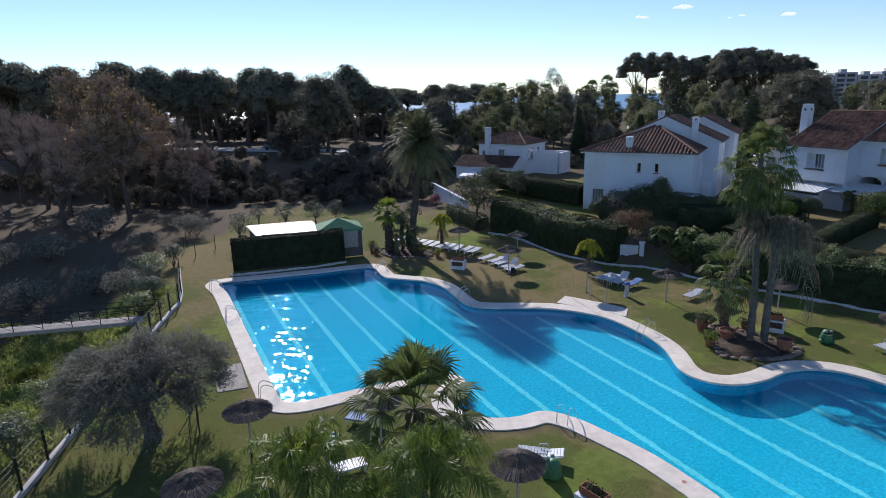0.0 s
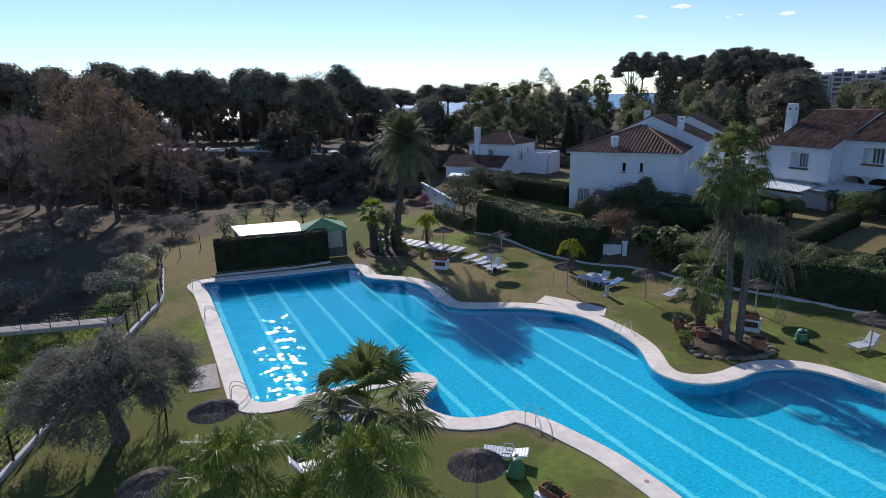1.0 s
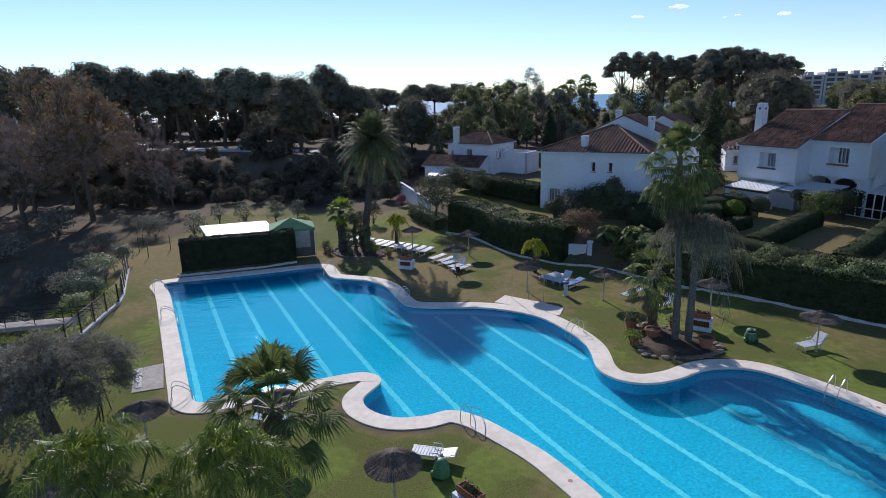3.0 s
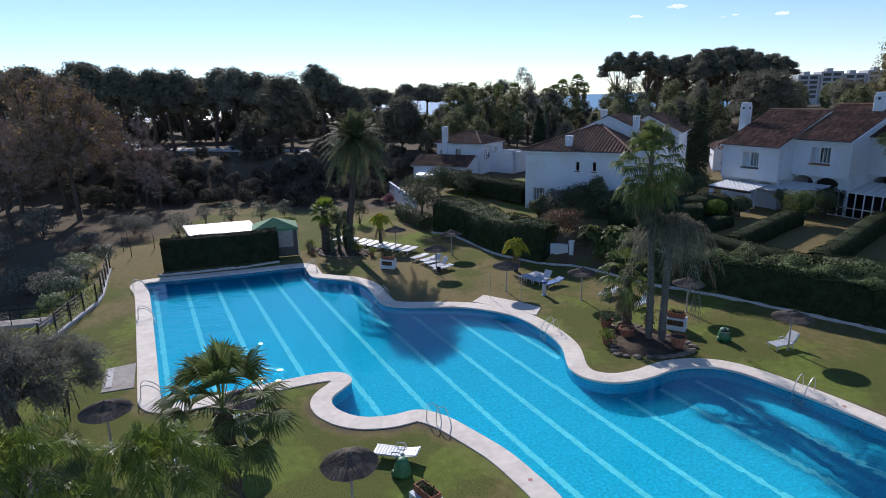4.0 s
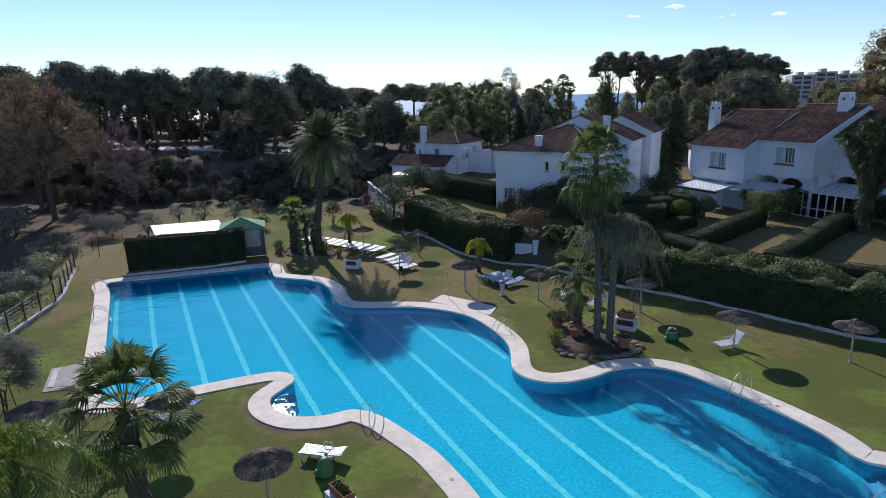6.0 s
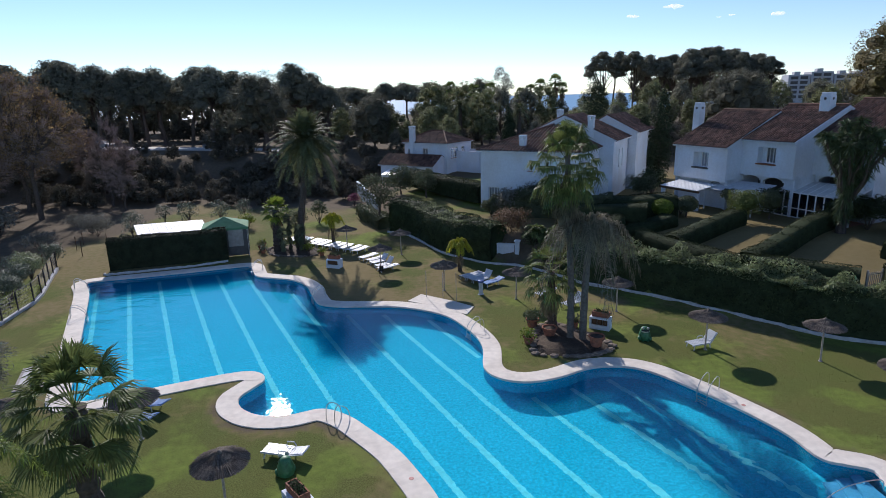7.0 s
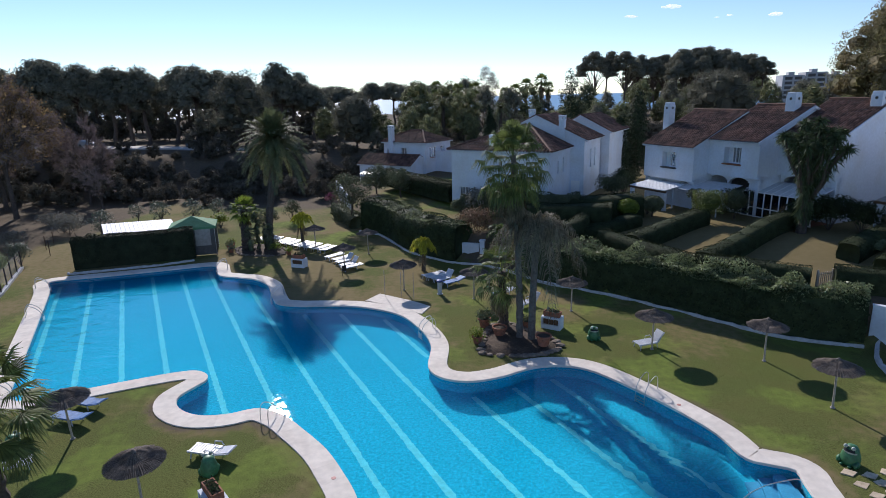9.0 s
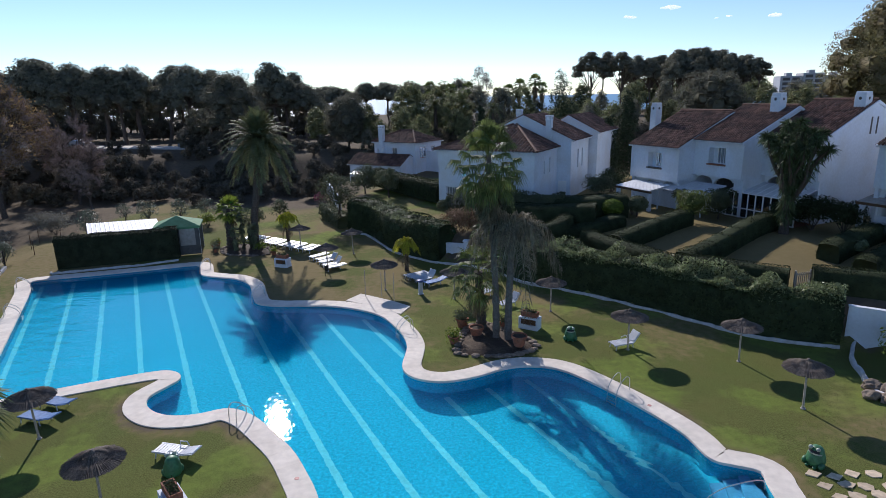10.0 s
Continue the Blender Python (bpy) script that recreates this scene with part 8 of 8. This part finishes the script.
def planter_box(x, y, turn, z_turn_plants, label):
    """A whitewashed masonry stand with a dark-filled lattice front and a flower trough on top."""
    t = thing("planter_stand", label, "planter", pose(x, y, 0, 0, 0, turn), "whitewashed planter stands")
    b = Build()
    for bx in ((-0.62, -0.35, 0, -0.5, 0.35, 0.78), (0.5, -0.35, 0, 0.62, 0.35, 0.78), (-0.5, -0.35, 0, 0.5, 0.35, 0.3), (-0.5, -0.35, 0.68, 0.5, 0.35, 0.78), (-0.5, 0.1, 0.3, 0.5, 0.35, 0.68)):
        b.box(*bx)
    part("stand", b, M_WHITE, t, "whitewashed masonry stand")
    # dark boxes put the shade into the three lattice openings
    for i in range(3):
        b = Build()
        b.box(-0.47 + 0.33 * i, -0.3, 0.32, -0.19 + 0.33 * i, -0.2, 0.66)
        part("tile_insert", b, M_SHUTTER, t, "dark fill of a lattice opening")
    b = Build()
    for bx in ((-0.5, -0.2, 0.78, 0.5, 0.2, 0.84), (-0.52, -0.22, 0.84, -0.47, 0.22, 1.1), (0.47, -0.22, 0.84, 0.52, 0.22, 1.1), (-0.47, -0.22, 0.84, 0.47, -0.17, 1.1), (-0.47, 0.17, 0.84, 0.47, 0.22, 1.1)):
        b.box(*bx)
    trough = part("trough", b, M_TERRA, t, "terracotta flower trough")
    b = Build()
    b.box(-0.47, -0.17, 0.84, 0.47, 0.17, 1.05)
    part("earth", b, M_SOIL, trough)
    rng = np.random.default_rng(z_turn_plants)
    P = np.column_stack([rng.uniform(-0.42, 0.42, 160), rng.uniform(-0.15, 0.15, 160), rng.uniform(1.05, 1.25, 160)])
    V, F = leaves_at(P, unit(rng.normal(size=(160, 3)) + np.array((0, 0, 0.5))), 0.11, rng, 0.5)
    ob = new("plant", mesh_np("plant", V, F, M_HEDGE))
    ob.parent = trough
    tagged(ob, kind="stuff")
    return t


planter_box(5.1, 18.3, -50, 1, "whitewashed planter stand with a terracotta flower trough")
planter_box(0.9, 49.6, -20, 2, "whitewashed planter stand with patterned tile panels")
planter_box(20.1, 34.6, -30, 3, "whitewashed planter stand with terracotta trough near palms")


def pot(x, y, s, label, plant=None, seed=0, z=0.0):
    t = thing("flower_pot", label, "flower pot", pose(x, y, z, 0, 0, seed * 40) @ Matrix.Diagonal((s, s, s, 1)), "terracotta pots")
    b = Build()
    b.lathe([(0.16, 0.0), (0.20, 0.04), (0.27, 0.36), (0.31, 0.37), (0.31, 0.44), (0.27, 0.44), (0.25, 0.38)], 16)
    part("pot", b, M_TERRA, t)
    b = Build()
    b.lathe([(0.26, 0.30), (0.255, 0.39)], 12)
    part("earth", b, M_SOIL, t)
    if plant:
        rng = np.random.default_rng(seed)
        n = 260
        D = unit(rng.normal(size=(n, 3)) * np.array((1, 1, 0.6)) + np.array((0, 0, 0.8)))
        V, F = leaves_at(np.array((0, 0, 0.42)) + D * rng.uniform(0.1, 0.55, (n, 1)), unit(D + rng.normal(size=(n, 3)) * 0.8), 0.15, rng, 0.4)
        ob = new("plant", mesh_np("plant", V, F, plant))
        ob.parent = t
        tagged(ob, kind="stuff")
    return t


def island(name, pts, label, seed, h=0.15):
    """A planted mound with a rim of rough stones."""
    t = thing(name, label, "planting bed")
    loop = spline(pts, 5)
    c = loop.mean(0)
    b = Build()
    n = len(loop)
    v = [(*p, -0.05) for p in loop] + [(*(c + (p - c) * 0.82), h * 0.9) for p in loop] + [(*(c + (p - c) * 0.4), h * 1.25) for p in loop] + [(*c, h * 1.35)]
    f = [(r * n + i, r * n + (i + 1) % n, r * n + n + (i + 1) % n, r * n + n + i) for r in (0, 1) for i in range(n)] + [(2 * n + i, 2 * n + (i + 1) % n, 3 * n) for i in range(n)]
    b.add(v, f)
    part("earth_mound", b, M_SOIL, t, smooth=True)
    rng = random.Random(seed)
    arc = 0
    last = loop[-1]
    for p in loop:
        arc += np.hypot(*(p - last))
        last = p
        if arc > 0.34:
            arc = 0
            b = Build()
            r = rng.uniform(0.15, 0.25)
            b.blob((p[0], p[1], 0.07), (r * 1.3, r * 1.05, r * 0.5), rng.randrange(999), 0.35, 2)
            part("stone", b, M_STONE, t)
    return t


island("planted_island", [(15.6, 32.4), (15.5, 31.0), (16.8, 30.6), (18.6, 30.6), (20.0, 31.6), (19.6, 32.8), (18.4, 34.2), (17.2, 35.6), (16.2, 34.6)], "raised stone-edged bed under the pool palms", 3)
island("planted_island", [(-6.7, 56.6), (-5.8, 54.2), (-3.6, 53.4), (-1.9, 53.4), (-1.5, 54.8), (-2.6, 56.4), (-4.9, 57.6)], "stone-edged planted bed under the date palm", 7)
for k, (x, y, s, m) in enumerate(((15.3, 32.5, 1.1, M_LIME), (15.9, 35.0, 1.35, M_DARKLEAF), (16.7, 33.4, 1.5, None), (19.0, 31.4, 1.5, None), (18.5, 34.8, 1.0, M_DARKLEAF), (-7.4, 56.2, 1.1, M_DARKLEAF), (-7.6, 57.4, 1.0, M_LIME), (-6.9, 55.0, 0.9, M_GREY), (-1.0, 53.6, 0.9, M_LIME))):
    pot(x, y, s, "terracotta pot with a small plant" if m else "empty weathered terracotta pot", m, 400 + k, 0.25 if k in (3,) else 0.0)
for k, (x, y, h) in enumerate(((-4.4, 55.6, 3.2), (-3.9, 56.3, 2.6), (-4.9, 54.9, 2.0), (-3.2, 55.2, 2.2))):
    fan_palm("spiky_plant", "slender spiky columnar plant in a stone bed", [(x, y, 0.1), (x, y, h * 0.5), (x, y, h)], 0.10, 0.08, 18, 0.25, 0.55, M_DARKLEAF, 420 + k, 30, h * 0.7, blades=10, width=0.03, skirt_mat=M_DARKLEAF, group="spiky plants by the palms")
for k, (x, y, r, h) in enumerate(((-2.4, 54.4, 0.7, 0.8), (-5.2, 56.2, 0.8, 0.9), (-3.0, 56.2, 0.7, 0.7))):
    shrub("low_shrub", x, y, r, h, M_DARKLEAF if k else M_LIME, 430 + k, "low leafy shrub in a stone bed", 420, 0.13, z=0.2)
# rocks at the east bed
for k, (x, y, r) in enumerate(((35.4, 26.0, 0.5), (34.7, 25.2, 0.42), (35.3, 24.7, 0.5), (35.9, 25.4, 0.6))):
    b = Build()
    b.blob((0, 0, r * 0.35), (r, r * 0.8, r * 0.6), 500 + k, 0.35, 3)
    rock = tagged(new("rock", mesh_data("rock", b.v, b.f, M_STONE)), "rough brown garden rock at a bed's edge", "rock", "rocks at the bed")
    rock.location = (x, y, 0)

# steel pool ladders
def ladder(p, d, label="polished steel pool ladder with curved handrails"):
    """Two curved rails over the coping with treads below the water. d: outward from the pool."""
    d = Vector(d).normalized()
    t = thing("pool_ladder", label, "pool ladder", pose(p[0], p[1], 0, 0, 0, math.degrees(math.atan2(d.y, d.x))), "pool ladders")
    for s in (-0.27, 0.27):
        b = Build()
        pts = [(0.82, s, 0.05), (0.80, s, 0.50), (0.72, s, 0.74), (0.52, s, 0.80), (0.16, s, 0.58), (-0.06, s, 0.28), (-0.13, s, -0.1), (-0.14, s, -1.1)]
        b.tube([tuple(q) for q in spline(pts, 5, False)], 0.022, 7)
        part("handrail", b, M_STEEL, t)
    for z in (-0.35, -0.65, -0.95):
        b = Build()
        b.box(-0.19, -0.27, z, -0.09, 0.27, z + 0.03)
        part("tread", b, M_STEEL, t)


def pool_edge(x, y):
    """The nearest point of the pool's edge and its outward direction."""
    k = int(np.argmin(np.hypot(inner[:, 0] - x, inner[:, 1] - y)))
    return tuple(inner[k]), tuple(outward[k])


for x, y in ((-18.4, 45.2), (-14.9, 39.3), (-8.9, 27.6), (5.6, 24.9), (12.2, 34.6), (22.9, 26.4), (0.6, 41.6), (-6.2, 49.6)):
    ladder(*pool_edge(x, y))
# stair rail at the corner steps
rail = thing("stair_rail", "steel handrail over the pool's corner steps", "handrail")
b = Build()
b.tube([tuple(q) for q in spline([(26.3, 18.9, 0.0), (26.2, 18.9, 0.36), (25.6, 18.8, 0.42), (24.6, 18.6, 0.3), (23.9, 18.5, -0.2), (23.9, 18.5, -1.2)], 5, False)], 0.022, 7)
part("tube", b, M_STEEL, rail)
# slim posts by the paved apron, stakes of the west lawn
for k, (x, y, h) in enumerate(((9.1, 41.1, 2.0), (10.3, 40.9, 1.9), (11.25, 40.1, 2.1))):
    b = Build()
    b.tube([(0, 0, 0), (0, 0, h)], 0.022, 7)
    post = tagged(new("thin_post", mesh_data("thin_post", b.v, b.f, M_POLE)), "thin bare wooden post by the pool", "post", "thin posts")
    post.location = (x, y, 0.04)
for k, (x, y, h) in enumerate(((-25.9, 51.7, 1.4), (-27.3, 59.0, 1.5), (-24.6, 55.5, 1.5), (-23.9, 58.7, 1.5), (-28.1, 61.5, 1.4))):
    b = Build()
    b.tube([(0, 0, -0.1), (0.02, 0, h)], 0.035, 6)
    post = tagged(new("stake", mesh_data("stake", b.v, b.f, M_SHUTTER)), "dark wooden stake in the lawn", "stake", "stakes on the lawn")
    post.location = (x, y, height(x, y))
frame_stand = thing("drying_rack", "rusty folding metal rack on the lawn", "rack", pose(-12.6, 26.5, 0, 0, 0, 20))
for x0, x1 in ((-0.25, 0.1), (0.35, 0.0), (-0.05, -0.45)):
    b = Build()
    b.tube([(x0, -0.3, 0), (x1, 0.2, 1.5)], 0.025, 6)
    part("leg", b, M_SHUTTER, frame_stand)
b = Build()
b.tube([(-0.45, 0.2, 1.48), (0.1, 0.2, 1.5)], 0.02, 6)
part("bar", b, M_SHUTTER, frame_stand)
# pale litter stand by the lawn
stand = thing("towel_stand", "pale moulded stand with a dark green cover", "stand", pose(13.1, 41.5, 0, 0, 0, 30))
b = Build()
b.box(-0.2, -0.14, 0.0, 0.2, 0.14, 0.05, None, 0.02)
b.box(-0.15, -0.1, 0.05, 0.15, 0.1, 0.95, None, 0.04)
part("body", b, M_PLASTIC, stand)
b = Build()
b.lathe([(0.16, 0.92), (0.24, 0.98), (0.22, 1.08), (0.08, 1.12)], 14)
part("cover", b, M_SIGN, stand, "dark cover")
# small dark litter basket on a post
post_bin = thing("post_bin", "small dark litter basket on a thin post", "litter bin", pose(5.15, 46.5, 0))
b = Build()
b.tube([(0, 0, -0.05), (0, 0, 0.95)], 0.025, 7)
part("post", b, M_IRON, post_bin)
b = Build()
b.lathe([(0.10, 0.48), (0.15, 0.52), (0.17, 0.88), (0.15, 0.88), (0.13, 0.54)], 14, pose(0.16, -0.04, 0))
part("basket", b, M_IRON, post_bin)
# red depth plates set in the coping
for x, y in ((9.15, 20.3), (24.2, 24.75)):
    b = Build()
    b.lathe([(0.095, 0.0), (0.095, 0.008), (0.088, 0.012)], 18)
    disc = tagged(new("depth_plate", mesh_data("depth_plate", b.v, b.f, M_REDDISC)), "small round red plate set in the coping", "plate", "red plates")
    (px, py), (ox, oy) = pool_edge(x, y)
    disc.location = (px + ox * 0.4, py + oy * 0.4, 0.056)
# stepping stones at the south-east corner
rng = random.Random(77)
paving = thing("stepping_stones", "irregular sandstone stepping stones set in the lawn", "paving", kind="structure")
for i in range(5):
    for j in range(6):
        x, y = 27.9 + 0.72 * i + rng.uniform(-0.1, 0.1), 19.6 - 0.62 * j + rng.uniform(-0.1, 0.1)
        if x - 27.9 > 2.0 and j > 3:
            continue
        if np.min(np.hypot(outer[:, 0] - x, outer[:, 1] - y)) < 0.42 or inside(outer, x, y):
            continue
        n, b = rng.choice((4, 5, 5, 6)), Build()
        rim = [(x + 0.30 * rng.uniform(0.75, 1.2) * math.cos(2 * math.pi * k / n), y + 0.25 * rng.uniform(0.75, 1.2) * math.sin(2 * math.pi * k / n)) for k in range(n)]
        b.add([(*p, 0.0) for p in rim] + [(*p, 0.03 + 0.004 * ((i * 6 + j) % 7)) for p in rim], [tuple(range(n, 2 * n))] + [(k, (k + 1) % n, n + (k + 1) % n, n + k) for k in range(n)])
        part("stepping_stone", b, M_PAVER, paving)


# ---- grass ----
def tufts(name, label, boxes, per, blade, seed, mat, keep):
    """Short blades over a stretch of ground."""
    rng = np.random.default_rng(seed)
    P = []
    for x0, x1, y0, y1 in boxes:
        n = int((x1 - x0) * (y1 - y0) * per)
        P.append(np.column_stack([rng.uniform(x0, x1, n), rng.uniform(y0, y1, n)]))
    P = np.concatenate(P)
    P = np.array([(x, y, height(x, y)) for x, y in P if keep(x, y)])
    n = len(P)
    a = rng.uniform(0, 6.28, n)
    s = blade * rng.uniform(0.5, 1.3, n)
    W = np.column_stack([np.cos(a), np.sin(a), np.zeros(n)]) * (s * 0.3)[:, None]
    L = np.column_stack([rng.normal(0, 0.5, n) * s, rng.normal(0, 0.5, n) * s, s])
    V = np.stack([P - W, P + W, P + L + W * 0.2, P + L - W * 0.2], 1).reshape(-1, 3)
    return tagged(new(name, mesh_np(name, V, np.arange(4 * n).reshape(n, 4), mat)), label, "grass", kind="stuff")


pool_box = (outer[:, 0].min(), outer[:, 0].max(), outer[:, 1].min(), outer[:, 1].max())


def on_lawn(x, y):
    if pool_box[0] < x < pool_box[1] and pool_box[2] < y < pool_box[3] and inside(outer, x, y):
        return False
    return side_distance(KERB, x, y) > 0.3 and side_distance(FENCE, x, y) > 0.3 and noise.noise((x * 0.35, y * 0.35, 4)) > -0.35


tufts("grass", "short uneven lawn grass", [(-18, 37, 14, 46)], 34, 0.035, 701, M_GRASS, on_lawn)
tufts("wild_grass", "long unmown grass on the ravine bank", [(-34, -15, 14, 46)], 55, 0.24, 702, M_WILD, lambda x, y: side_distance(FENCE, x, y) < -0.3)

# thin dark posts with a top bar near the olive tree
rack = thing("iron_rack", "thin dark iron rack of posts standing on the lawn", "rack")
for (x, y), h in (((-11.4, 24.2), 1.7), ((-11.9, 25.2), 1.65), ((-12.7, 26.4), 1.0)):
    b = Build()
    b.tube([(x, y, -0.1), (x + 0.03, y + 0.02, h)], 0.03, 6)
    part("post", b, M_IRON, rack)
b = Build()
b.tube([(-11.37, 24.22, 1.68), (-11.87, 25.22, 1.63), (-12.67, 26.42, 0.98)], 0.025, 6)
part("top_bar", b, M_IRON, rack)
